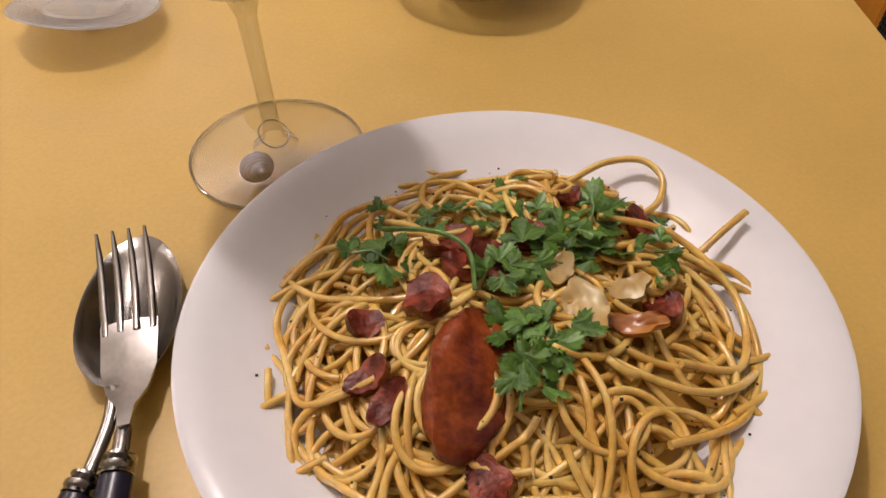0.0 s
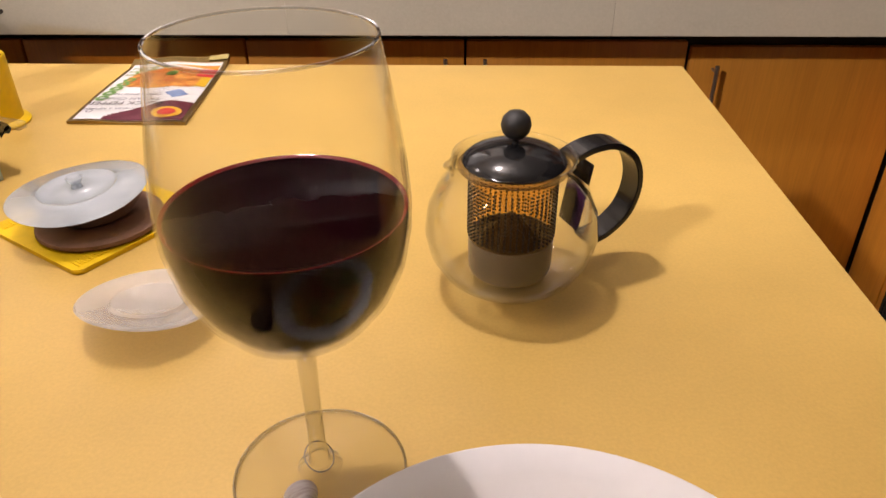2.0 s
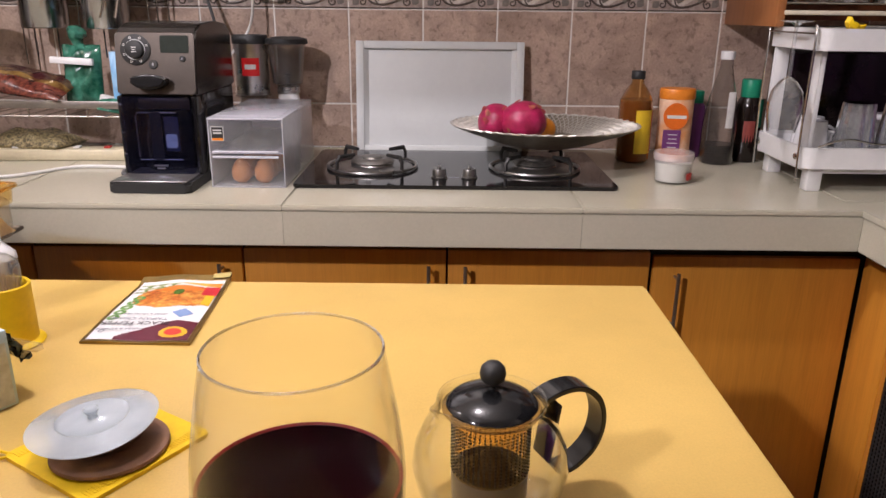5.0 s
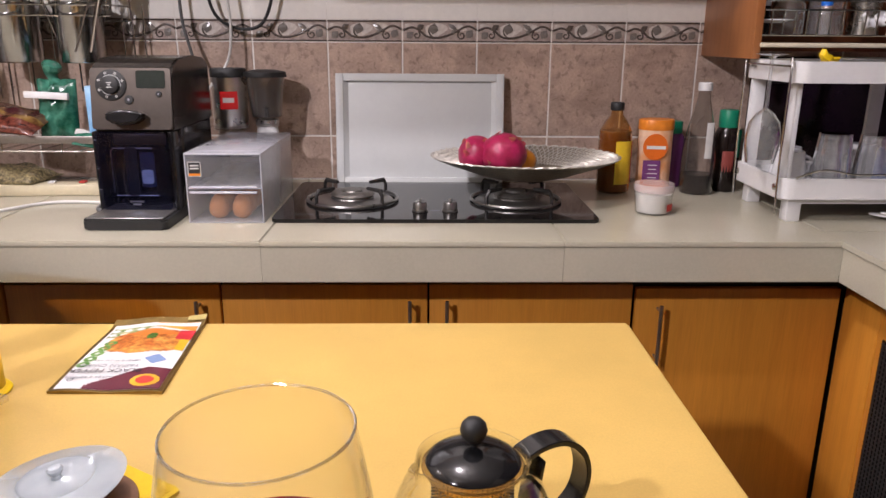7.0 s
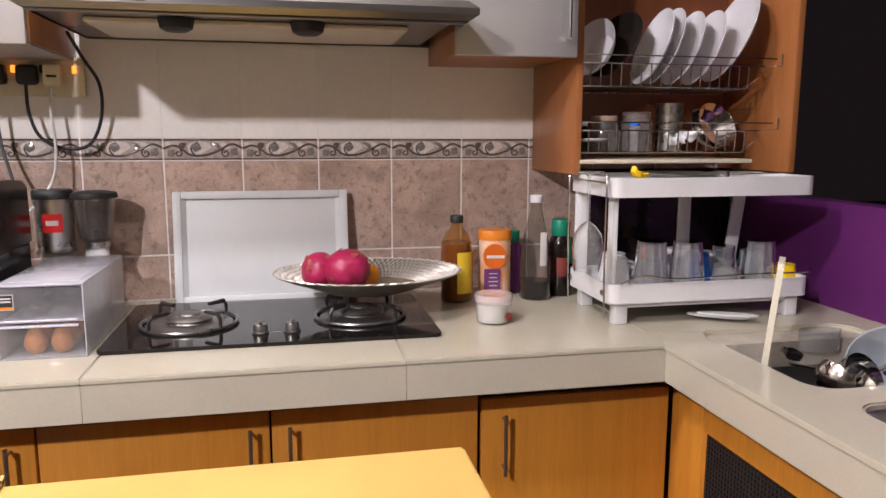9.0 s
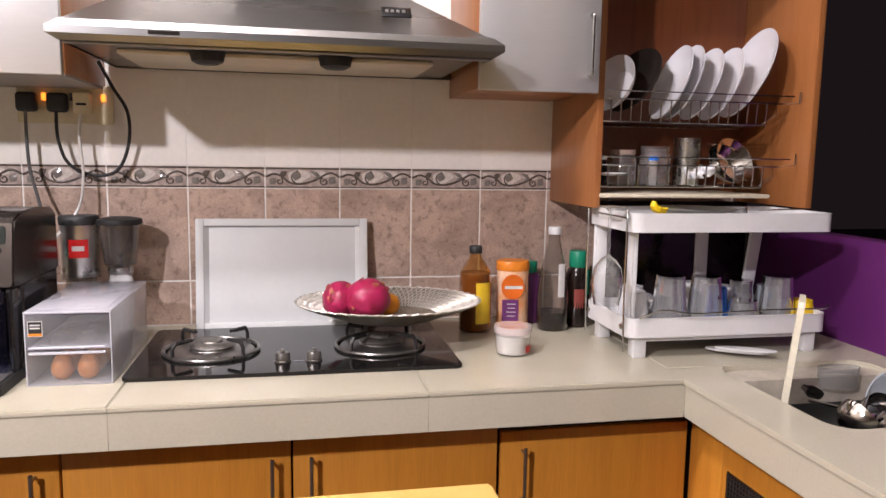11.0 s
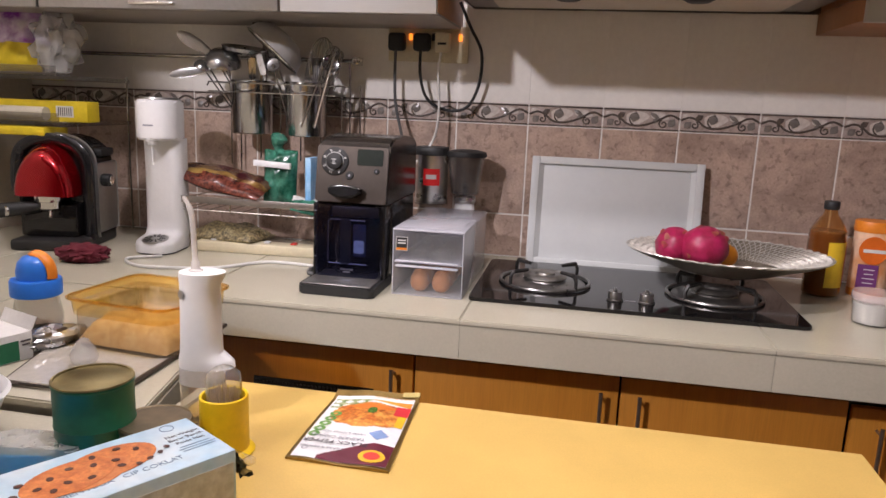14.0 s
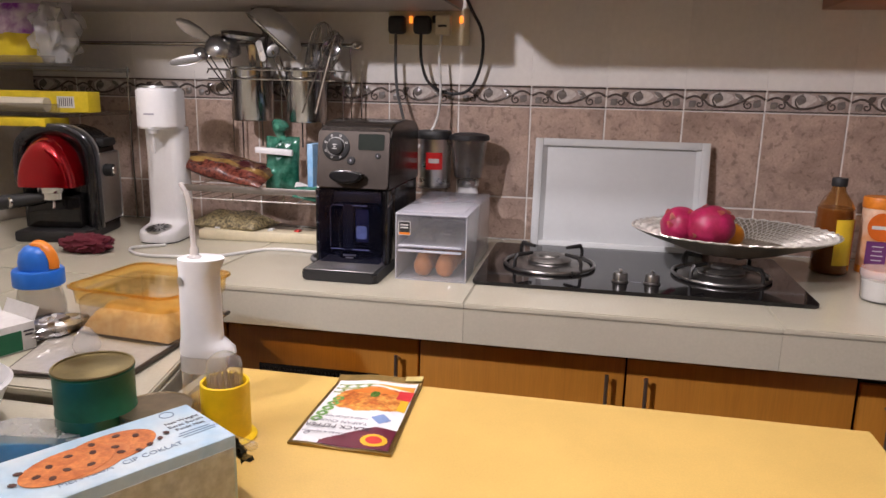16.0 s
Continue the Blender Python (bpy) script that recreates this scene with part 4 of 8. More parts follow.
for i, p in enumerate(path):
    d = (path[min(i + 1, len(path) - 1)] - path[max(i - 1, 0)]).normalized()
    nrm = Vector((-d.z, 0, d.x)) * 0.0024
    w = 0.0105
    vs.append([bm.verts.new(p + nrm + Vector((0, -w, 0))), bm.verts.new(p + nrm + Vector((0, w, 0))), bm.verts.new(p - nrm + Vector((0, w, 0))), bm.verts.new(p - nrm + Vector((0, -w, 0)))])
for a, b in zip(vs, vs[1:]):
    for k in range(4):
        bm.faces.new((a[k], a[(k + 1) % 4], b[(k + 1) % 4], b[k]))
bm.faces.new(vs[0]), bm.faces.new(vs[-1])
bmesh.ops.bevel(bm, geom=[e for e in bm.edges if len(e.link_faces) == 2], offset=0.0008, segments=2, affect="EDGES")
part("handle", bm, BLACK, pot, "broad looped black handle", smooth=50, at=pose(0, 0, 0, 0, 0, 24))
part("handle_shield", box(0.040, 0.0435, -0.012, 0.012, 0.045, 0.097, 0.0012), BLACK, pot, at=pose(0, 0, 0, 0, 0, 24) @ pose(0.0, 0, 0, 0, 9, 0))

# ---- yellow mat, coaster, covered bowl ----
mat_t = thing("pot_mat", "square bright yellow silicone mat with a hanging loop", "mat", (-0.447, -1.468, T), 58)
part("sheet", prism(rounded(0.128, 0.126, 0.006), 0, 0.004, 0.001), BRIGHT_YELLOW, mat_t)
bm = bmesh.new()
for k in range(40):
    for s in (-1, 1):
        bm_box(bm, -0.058 + k * 0.0029, -0.0565 + k * 0.0029, s * 0.052 - 0.005, s * 0.052 + 0.005, 0.004, 0.0047)
tagged(part("ribbing", bm, BRIGHT_YELLOW, mat_t), kind="stuff")
part("loop", tube(smooth_path([(-0.058, 0.058, 0.003), (-0.067, 0.078, 0.005), (-0.080, 0.080, 0.006), (-0.078, 0.066, 0.004), (-0.060, 0.056, 0.003)], 6), 0.0015, 6), BRIGHT_YELLOW, mat_t)
ob = tagged(part("coaster", lathe([(0, 0), (0.05, 0), (0.0515, 0.0015), (0.051, 0.0045), (0.049, 0.0052), (0, 0.0052)], 48), CORK, at=pose(-0.441, -1.478, T + 0.005)), "round brown leather coaster on the yellow mat", "coaster")
bowl = thing("small_bowl", "small steel bowl on a brown coaster under a lid", "bowl", (-0.447, -1.475, T + 0.0103))
part("body", lathe([(0, 0), (0.026, 0), (0.034, 0.006), (0.041, 0.015), (0.044, 0.0215), (0.0452, 0.022), (0.0432, 0.020), (0.039, 0.0145), (0.032, 0.0072), (0, 0.003)], 48), CHROME, bowl)


def silicone_lid(name, label, at, tilt, mat, r):
    ob = thing(name, label, "lid", at)
    ob.matrix_basis = pose(*at, *tilt)
    prof = [(0, 0.003), (0.012, 0.003), (r * 0.52, 0.0012), (r * 0.56, 0.0032), (r * 0.62, 0.0012), (r * 0.97, 0.0), (r, 0.0012), (r * 0.97, 0.0022), (r * 0.63, 0.0034), (r * 0.56, 0.0054), (r * 0.5, 0.0032), (0.012, 0.005), (0, 0.005)]
    bm = lathe(prof, 64)
    for v in bm.verts:
        a, q = math.atan2(v.co.y, v.co.x), math.hypot(v.co.x, v.co.y) / r
        v.co.z += 0.0018 * q * q * math.sin(2 * a + 0.6)
    part("disc", bm, mat, ob)
    part("knob", lathe([(0, 0.004), (0.005, 0.004), (0.0038, 0.008), (0.006, 0.011), (0.0068, 0.0135), (0.005, 0.0155), (0, 0.016)], 24), mat, ob)
    return ob


silicone_lid("silicone_lid", "milky bluish silicone lid covering the small bowl", (-0.452, -1.480, T + 0.0335), (2, -3, 0), MILKY, 0.056)
silicone_lid("silicone_lid", "thin milky silicone lid lying upside down on the table", (-0.350, -1.606, T + 0.0185), (180 - 9, 3, 0), MILKY_LIGHT, 0.047)

# ---- seasoning packet ----
packet = thing("seasoning_packet", "flat gold-edged seasoning packet with a roast chicken picture", "packet")
GOLD = pbr("gold_foil", (0.30, 0.19, 0.05), 0.3, 0.8, var=0.3, vscale=30, bump=0.3, bscale=60)
corner = [Vector((-0.579, -1.252, 0)), Vector((-0.444, -1.254, 0)), Vector((-0.457, -1.024, 0)), Vector((-0.583, -1.040, 0))]


def on_packet(u, v):
    lo, hi = corner[0].lerp(corner[1], u), corner[3].lerp(corner[2], u)
    p = lo.lerp(hi, v)
    p.z = T + 0.0035 + 0.005 * math.sin(math.pi * min(max(u, 0), 1)) * math.sin(math.pi * min(max(v, 0), 1)) + 0.0012 * math.sin(9 * u + 4 * v)
    if v > 0.9:
        p.z += (v - 0.9) * 0.06
    return p


def packet_patch(name, u0, u1, v0, v1, material, up=0.0004, inside=None, n=16, label=""):
    bm, g = bmesh.new(), {}
    for i in range(n + 1):
        for j in range(n + 1):
            g[i, j] = bm.verts.new(on_packet(u0 + (u1 - u0) * i / n, v0 + (v1 - v0) * j / n) + Vector((0, 0, up)))
    for i in range(n):
        for j in range(n):
            if inside is None or inside((i + 0.5) / n, (j + 0.5) / n):
                bm.faces.new((g[i, j], g[i + 1, j], g[i + 1, j + 1], g[i, j + 1]))
    return part(name, bm, material, packet, label)


bm, g = bmesh.new(), {}
for i in range(15):
    for j in range(19):
        p = on_packet(i / 14, j / 18)
        g[i, j] = (bm.verts.new(p), bm.verts.new((p.x, p.y, max(T + 0.0005, p.z - 0.006))))
for i in range(14):
    for j in range(18):
        bm.faces.new([g[k][0] for k in ((i, j), (i + 1, j), (i + 1, j + 1), (i, j + 1))])
        bm.faces.new([g[k][1] for k in ((i, j + 1), (i + 1, j + 1), (i + 1, j), (i, j))])
rim = [(i, 0) for i in range(14)] + [(14, j) for j in range(18)] + [(i, 18) for i in range(14, 0, -1)] + [(0, j) for j in range(18, 0, -1)]
for a, b in zip(rim, rim[1:] + rim[:1]):
    bm.faces.new((g[a][0], g[a][1], g[b][1], g[b][0]))
part("pouch", bm, GOLD, packet, "gold foil pouch")
WHITE_INK = pbr("white_print", (0.74, 0.74, 0.74), 0.35, var=0.05)
packet_patch("white_face", 0.04, 0.96, 0.02, 0.93, WHITE_INK, 0.0004)
packet_patch("green_leaf_print", 0.06, 0.50, 0.72, 0.90, pbr("herb_print", (0.10, 0.20, 0.04), 0.4, second=(0.50, 0.50, 0.30), vscale=120), 0.0007, lambda a, b: math.sin(21 * a + 3) + math.sin(17 * b) > -0.3, 30)
packet_patch("yellow_band", 0.50, 0.95, 0.79, 0.925, pbr("mustard_print", (0.72, 0.42, 0.04), 0.4, second=(0.62, 0.22, 0.03), vscale=60), 0.0007, lambda a, b: b > 0.6 - 0.5 * a, 24)
packet_patch("torn_flap", 0.80, 1.0, 0.95, 1.0, pbr("bright_gold_foil", (0.62, 0.50, 0.18), 0.3, 0.6, bump=0.3), 0.0018)
packet_patch("maroon_corner", 0.28, 0.96, 0.02, 0.26, pbr("maroon_print", (0.13, 0.012, 0.03), 0.35), 0.0008, lambda a, b: b < min(1, 0.15 + 1.15 * a ** 0.8), 28)
ROAST = pbr("roast_picture", (0.74, 0.34, 0.07), 0.35, second=(0.42, 0.09, 0.012), vscale=65, fine=0.35, fscale=160)
packet_patch("roast_picture", 0.13, 0.95, 0.44, 0.83, ROAST, 0.0008, lambda a, b: ((a - 0.5) / 0.5) ** 2 + ((b - 0.5) / 0.5) ** 2 < 1 + 0.1 * math.sin(17 * a), 36, "printed picture of roast chicken")
packet_patch("carrot_picture", 0.25, 0.85, 0.70, 0.80, pbr("carrot_print", (0.70, 0.20, 0.03), 0.4), 0.0012, lambda a, b: abs(b - 0.5) < 0.5 * math.sin(3.14 * a), 24)
packet_patch("herb_sprig", 0.50, 0.62, 0.63, 0.74, PARSLEY, 0.0014, lambda a, b: (a - 0.5) ** 2 + (b - 0.5) ** 2 < 0.2, 12)
packet_patch("red_flash", 0.80, 0.96, 0.66, 0.80, pbr("red_print", (0.62, 0.03, 0.04), 0.4), 0.0014)
packet_patch("yellow_flash", 0.86, 0.95, 0.50, 0.66, pbr("yellow_print", (0.75, 0.45, 0.02), 0.4), 0.0012)
packet_patch("blue_square", 0.66, 0.86, 0.30, 0.42, pbr("blue_print", (0.22, 0.32, 0.55), 0.4), 0.0010, lambda a, b: abs(a - 0.5) + abs(b - 0.5) < 0.55, 20)
packet_patch("yellow_badge", 0.66, 0.92, 0.045, 0.175, pbr("badge_yellow", (0.80, 0.45, 0.02), 0.4), 0.0012, lambda a, b: (a - 0.5) ** 2 + (b - 0.5) ** 2 < 0.25, 22)
packet_patch("red_badge", 0.71, 0.87, 0.07, 0.15, pbr("badge_red", (0.65, 0.04, 0.03), 0.4), 0.0016, lambda a, b: (a - 0.5) ** 2 + (b - 0.5) ** 2 < 0.25, 18)
CHILLI = pbr("green_print", (0.05, 0.20, 0.03), 0.4, second=(0.25, 0.42, 0.12), vscale=150)
for k in range(5):
    packet_patch("chilli_slice", 0.05 + 0.016 * k, 0.17 + 0.018 * k, 0.27 + 0.078 * k, 0.345 + 0.078 * k, CHILLI, 0.0011, lambda a, b: 0.04 < (a - 0.5) ** 2 + (b - 0.5) ** 2 < 0.25, 14)
turn = math.degrees(math.atan2(*(corner[1] - corner[0]).yx)) + 180
for body, u, v, s, m in (("BLACK PEPPER", 0.38, 0.215, 0.0135, INK), ("TAIPAN Chicken", 0.38, 0.275, 0.0105, GREY_INK), ("HERBS & SPICES MIX", 0.42, 0.335, 0.0065, GREY_INK), ("HERBA & REMPAH", 0.28, 0.135, 0.007, GREY_INK)):
    p = on_packet(u, v)
    text_part(body, s, m, packet, pose(p.x, p.y, p.z + 0.0030, 0, 0, turn + 2))
packet_patch("emblem", 0.09, 0.15, 0.10, 0.14, GREY_INK, 0.0010, lambda a, b: 0.12 < (a - 0.5) ** 2 + (b - 0.5) ** 2 < 0.25, 16)

# ---- toothpick holder ----
tp = thing("toothpick_holder", "clear toothpick tube in a bright yellow cup", "toothpick holder", (-0.661, -1.250, T))
tp.scale = (1.0, 1.0, 1.07)
part("cup", lathe([(0, 0), (0.036, 0), (0.0375, 0.002), (0.036, 0.004), (0.0305, 0.006), (0.030, 0.070), (0.0285, 0.0715), (0.0265, 0.070), (0.026, 0.008), (0, 0.008)], 40), BRIGHT_YELLOW, tp)
part("tube", lathe([(0.0225, 0.010), (0.0225, 0.088), (0.0205, 0.097), (0.012, 0.104), (0.004, 0.107), (0, 0.1075), (0, 0.1065), (0.012, 0.103), (0.0195, 0.0965), (0.0215, 0.088), (0.0215, 0.010)], 36), CLEAR_PLASTIC, tp, "clear plastic tube")
STICK = pbr("toothpick_wood", (0.50, 0.33, 0.17), 0.6, var=0.2, vscale=80)
bm = bmesh.new()
for k in range(70):
    a, r = rng.uniform(0, 6.283), 0.0195 * math.sqrt(rng.random())
    x, y, h = r * math.cos(a), r * math.sin(a), rng.uniform(0.070, 0.078)
    bm_tube(bm, [(x, y, 0.012), (x * 1.02, y * 1.02, h), (x * 1.02, y * 1.02, h + 0.004)], [0.001, 0.001, 0.0003], 5)
part("toothpick_bundle", bm, STICK, tp)
part("clear_strip", box(0.0, 0.055, -0.006, 0.006, 0.012, 0.020, 0.002), CLEAR_PLASTIC, tp, at=pose(0.01, -0.03, 0.0, 0, 0, -20))

# ---- tins ----
GREEN_TIN = pbr("green_printed_tin", (0.014, 0.135, 0.062), 0.35, var=0.2, vscale=14, fine=0.08)
TIN_LID = pbr("old_brass_tin_lid", (0.36, 0.29, 0.13), 0.35, 0.9, var=0.35, vscale=25, bump=0.1, rvar=0.4)
OLD_TIN = pbr("old_tin", (0.27, 0.21, 0.13), 0.4, 0.8, var=0.35, vscale=20, rvar=0.4)
can = thing("tea_tin", "round green tea tin with a tarnished gold lid", "tin", (-0.790, -1.322, T))
R = 0.0450
part("body", lathe([(0, 0), (R, 0), (R + 0.001, 0.0015), (R, 0.003), (R, 0.057), (R + 0.0008, 0.0585), (R, 0.060), (R, 0.105), (R + 0.001, 0.107), (R, 0.1095)], 56), GREEN_TIN, can)
part("lid", lathe([(R, 0.1093), (R + 0.0012, 0.1105), (R + 0.0005, 0.112), (R - 0.002, 0.112), (R - 0.0025, 0.1102), (R - 0.014, 0.1098), (R - 0.016, 0.1105), (0, 0.1103)], 56), TIN_LID, can, "tarnished brassy lid")
GLYPH = pbr("dull_gold_print", (0.30, 0.30, 0.08), 0.5)
for k in range(5):
    a = radians(-118 + 17 * k)
    part("print", box(-0.0045, 0.0045, -0.0006, 0, 0.012, 0.021), GLYPH, can, at=pose(0, 0, 0, 0, 0, math.degrees(a) + 90) @ pose(0, -R, 0))
can2 = thing("low_tin", "low round tarnished metal tin without label", "tin", (-0.722, -1.305, T))
part("body", lathe([(0, 0), (0.042, 0), (0.043, 0.0015), (0.042, 0.003), (0.042, 0.052), (0.0432, 0.0535), (0.0432, 0.058), (0.042, 0.0595), (0.0405, 0.058), (0, 0.0575)], 52), OLD_TIN, can2)

# ---- biscuit box ----
BOXBLUE = pbr("pale_blue_print", (0.31, 0.50, 0.64), 0.32, second=(0.54, 0.62, 0.65), vscale=12)
w, l = Vector((0.85, -0.527, 0)), Vector((-0.527, -0.85, 0))
carton = thing("biscuit_carton", "pale blue biscuit carton with a chocolate chip cookie picture", "carton")
carton.matrix_basis = Matrix(((-l.x, -w.x, 0, -0.662 + 0.105 * w.x), (-l.y, -w.y, 0, -1.337 + 0.105 * w.y), (0, 0, 1, T), (0, 0, 0, 1)))
# local: x runs back along the carton from -0.27 to 0, y across from 0 to 0.125
part("box", box(-0.27, 0.0, 0.0, 0.105, 0.0, 0.083, 0.002), BOXBLUE, carton)
part("side_print", box(-0.27, -0.004, -0.0008, -0.0001, 0.004, 0.070), pbr("pale_side_print", (0.62, 0.64, 0.64), 0.4, var=0.3, vscale=60), carton)
FILM = pbr("crumpled_black_film", (0.02, 0.018, 0.018), 0.18, var=0.2)
bm = bmesh.new()
bmesh.ops.create_grid(bm, x_segments=14, y_segments=18, size=0.5)
for v in bm.verts:
    u, q = v.co.x + 0.5, v.co.y + 0.5
    v.co = (0.001 + 0.020 * u * (0.5 + 0.7 * abs(math.sin(3 * q + 1))) + 0.006 * noise.noise(Vector((u * 9, q * 9, 1))), 0.004 + 0.096 * q + 0.007 * noise.noise(Vector((u * 7, q * 7, 5))), 0.080 - 0.048 * u * (0.75 + 0.3 * math.sin(5 * q)) + 0.006 * noise.noise(Vector((u * 8, q * 8, 9))))
bmesh.ops.solidify(bm, geom=list(bm.faces), thickness=0.0006)
part("black_film", bm, FILM, carton, "crumpled black inner film")
COOKIE = pbr("cookie_picture", (0.60, 0.21, 0.055), 0.4, second=(0.40, 0.10, 0.02), vscale=60, fine=0.2, fscale=200)
CHIP = pbr("chocolate_print", (0.07, 0.02, 0.012), 0.4)
patch(oval(0.048, 0.030, 32), COOKIE, carton, pose(-0.105, 0.060, 0.0832, 0, 0, 8), "cookie_picture", 0.0003)
patch(oval(0.045, 0.029, 32), COOKIE, carton, pose(-0.146, 0.054, 0.0836, 0, 0, 12), "cookie_picture", 0.0003)
for x, y in ((-0.09, 0.08), (-0.075, 0.068), (-0.115, 0.078), (-0.10, 0.058), (-0.14, 0.07), (-0.16, 0.062), (-0.175, 0.05), (-0.15, 0.045), (-0.185, 0.068), (-0.12, 0.062), (-0.13, 0.040), (-0.10, 0.044), (-0.165, 0.038), (-0.195, 0.050)):
    patch(oval(0.0045, 0.0035, 7), CHIP, carton, pose(x, y, 0.0840, 0, 0, x * 4000), "chip_picture", 0.0002)
patch(oval(0.040, 0.026, 32), pbr("cookie_edge_picture", (0.42, 0.12, 0.028), 0.4, second=(0.58, 0.22, 0.07), vscale=50), carton, pose(-0.128, 0.048, 0.0834, 0, 0, 16), "cookie_picture", 0.0002)
for x, y in ((-0.060, 0.045), (-0.073, 0.040), (-0.050, 0.052), (-0.086, 0.036)):
    patch(oval(0.0038, 0.0030, 6), CHIP, carton, pose(x, y, 0.0842, 0, 0, x * 5000), "chip_picture", 0.0002)
BLUE_INK = pbr("blue_grey_ink", (0.20, 0.27, 0.36), 0.5)
text_part("CIP COKLAT", 0.0108, BLUE_INK, carton, pose(-0.078, 0.022, 0.0833, 0, 0, 0))
text_part("MENTEGA", 0.0108, BLUE_INK, carton, pose(-0.142, 0.022, 0.0833, 0, 0, 0))
for k, s in enumerate(("Net Weight", "Berat Bersih", "Poids Net")):
    text_part(s, 0.0078, INK, carton, pose(-0.024, 0.070 - 0.0095 * k, 0.0833))
bars(carton, BLUE_INK, pose(-0.024, 0.040, 0.0832), (0.034, 0.040, 0.036), 0.005)
ring = lathe([(0.0068, 0), (0.008, 0), (0.008, 0.0003), (0.0068, 0.0003)], 20, closed=True)
part("emblem", ring, BLUE_INK, carton, at=pose(-0.030, 0.092, 0.0831))

# ---- gas hob ----
hob = thing("gas_hob", "black glass two-burner gas hob set on the worktop", "hob")
part("glass_plate", prism(rounded(0.708, 0.42, 0.012, cx=-0.114, cy=-0.302), C + 0.0005, C + 0.009, 0.002), BLACK_GLASS, hob)
BURNER_STEEL = pbr("heat_dulled_steel", (0.30, 0.29, 0.275), 0.32, 0.9, var=0.25, vscale=40, rvar=0.4)
CAST = pbr("burner_cast_metal", (0.26, 0.245, 0.225), 0.45, 0.8, var=0.35, vscale=50, bump=0.15)


def burner(cx, cy):
    b = part("burner", lathe([(0, 0.009), (0.092, 0.009), (0.096, 0.011), (0.090, 0.013), (0.052, 0.017), (0.05, 0.020), (0.048, 0.0205), (0, 0.0205)], 40, (cx, cy, C)), BURNER_STEEL, hob, "round steel burner with iron pan support")
    part("burner_ring", lathe([(0.026, 0.020), (0.050, 0.021), (0.053, 0.024), (0.047, 0.030), (0.038, 0.033), (0.028, 0.032), (0.025, 0.03)], 40, (cx, cy, C)), CAST, b)
    part("burner_cap", lathe([(0, 0.020), (0.022, 0.022), (0.024, 0.031), (0.021, 0.035), (0.012, 0.0365), (0, 0.036)], 28, (cx, cy, C)), CAST, b)
    part("drip_ring", tube([(cx + 0.106 * math.cos(a), cy + 0.106 * math.sin(a), C + 0.014) for a in [6.283 * k / 48 for k in range(48)]], 0.0042, 8, close=True), BURNER_STEEL, b)
    for k in range(4):
        a = radians(45 + 90 * k)
        c, s = math.cos(a), math.sin(a)
        pts = [(cx + 0.106 * c, cy + 0.106 * s, C + 0.012), (cx + 0.106 * c, cy + 0.106 * s, C + 0.034), (cx + 0.099 * c, cy + 0.099 * s, C + 0.045), (cx + 0.055 * c, cy + 0.055 * s, C + 0.045)]
        part("pan_support", tube(pts, [0.0042, 0.0046, 0.0056, 0.0042], 6), DARK_METAL, b)


burner(-0.312, -0.318)
burner(0.078, -0.320)
for x in (-0.150, -0.082):
    k = part("knob", lathe([(0, 0.009), (0.018, 0.009), (0.0185, 0.012), (0.016, 0.014), (0.0155, 0.026), (0.014, 0.030), (0, 0.0305)], 28, (x, -0.432, C)), BURNER_STEEL, hob, "steel gas knob with flat grip")
    part("grip", box(x - 0.004, x + 0.004, -0.446, -0.418, C + 0.030, C + 0.036, 0.002), BURNER_STEEL, k)
bars(hob, GREY_INK, pose(-0.116, -0.432, C + 0.0092), (0.022,), high=0.005)

# ---- fruit bowl with dragon fruits ----
bowl = thing("fruit_bowl", "wide silvery lattice fruit bowl standing on the rear burner", "bowl", (0.105, -0.27, C + 0.055))
bowl.scale = (0.97, 0.78, 0.95)
DULL_SILVER = pbr("dull_silver_lattice", (0.38, 0.34, 0.27), 0.34, 0.7, var=0.35, vscale=90, fine=0.2, fscale=250, bump=0.4, bscale=180)
bmw = bmesh.new()
bm_lathe(bmw, [(0, 0.0), (0.075, 0.0), (0.12, 0.012), (0.17, 0.030), (0.20, 0.040), (0.233, 0.054), (0.234, 0.056), (0.20, 0.0435), (0.168, 0.034), (0.118, 0.016), (0.07, 0.004), (0, 0.004)], 72)
part("dish", bmw, DULL_SILVER, bowl)
bm = bmesh.new()
for k in range(96):
    for s in (1, -1):
        a = 6.283 * k / 96
        pts = [((0.125 + 0.105 * t) * math.cos(a + s * 0.22 * t), (0.125 + 0.105 * t) * math.sin(a + s * 0.22 * t), 0.0205 + 0.0372 * t) for t in (0, 0.33, 0.66, 1)]
        bm_tube(bm, pts, 0.0013, 4)
for k in range(48):
    a = 6.283 * k / 48
    bm_tube(bm, [(0.231 * math.cos(a), 0.231 * math.sin(a), 0.056), (0.237 * math.cos(a + 0.065), 0.237 * math.sin(a + 0.065), 0.0585), (0.231 * math.cos(a + 0.13), 0.231 * math.sin(a + 0.13), 0.056)], 0.002, 4)
part("lattice", bm, pbr("bright_silver", (0.62, 0.59, 0.53), 0.30, 0.4, var=0.2, vscale=90), bowl, "raised silver lattice")
PINK = pbr("dragon_fruit_skin", (0.42, 0.018, 0.095), 0.38, second=(0.28, 0.012, 0.05), vscale=25, fine=0.1, bump=0.15, bscale=60)
SCALE_TIP = pbr("dragon_fruit_scale", (0.50, 0.045, 0.09), 0.45, second=(0.30, 0.12, 0.05), vscale=40)


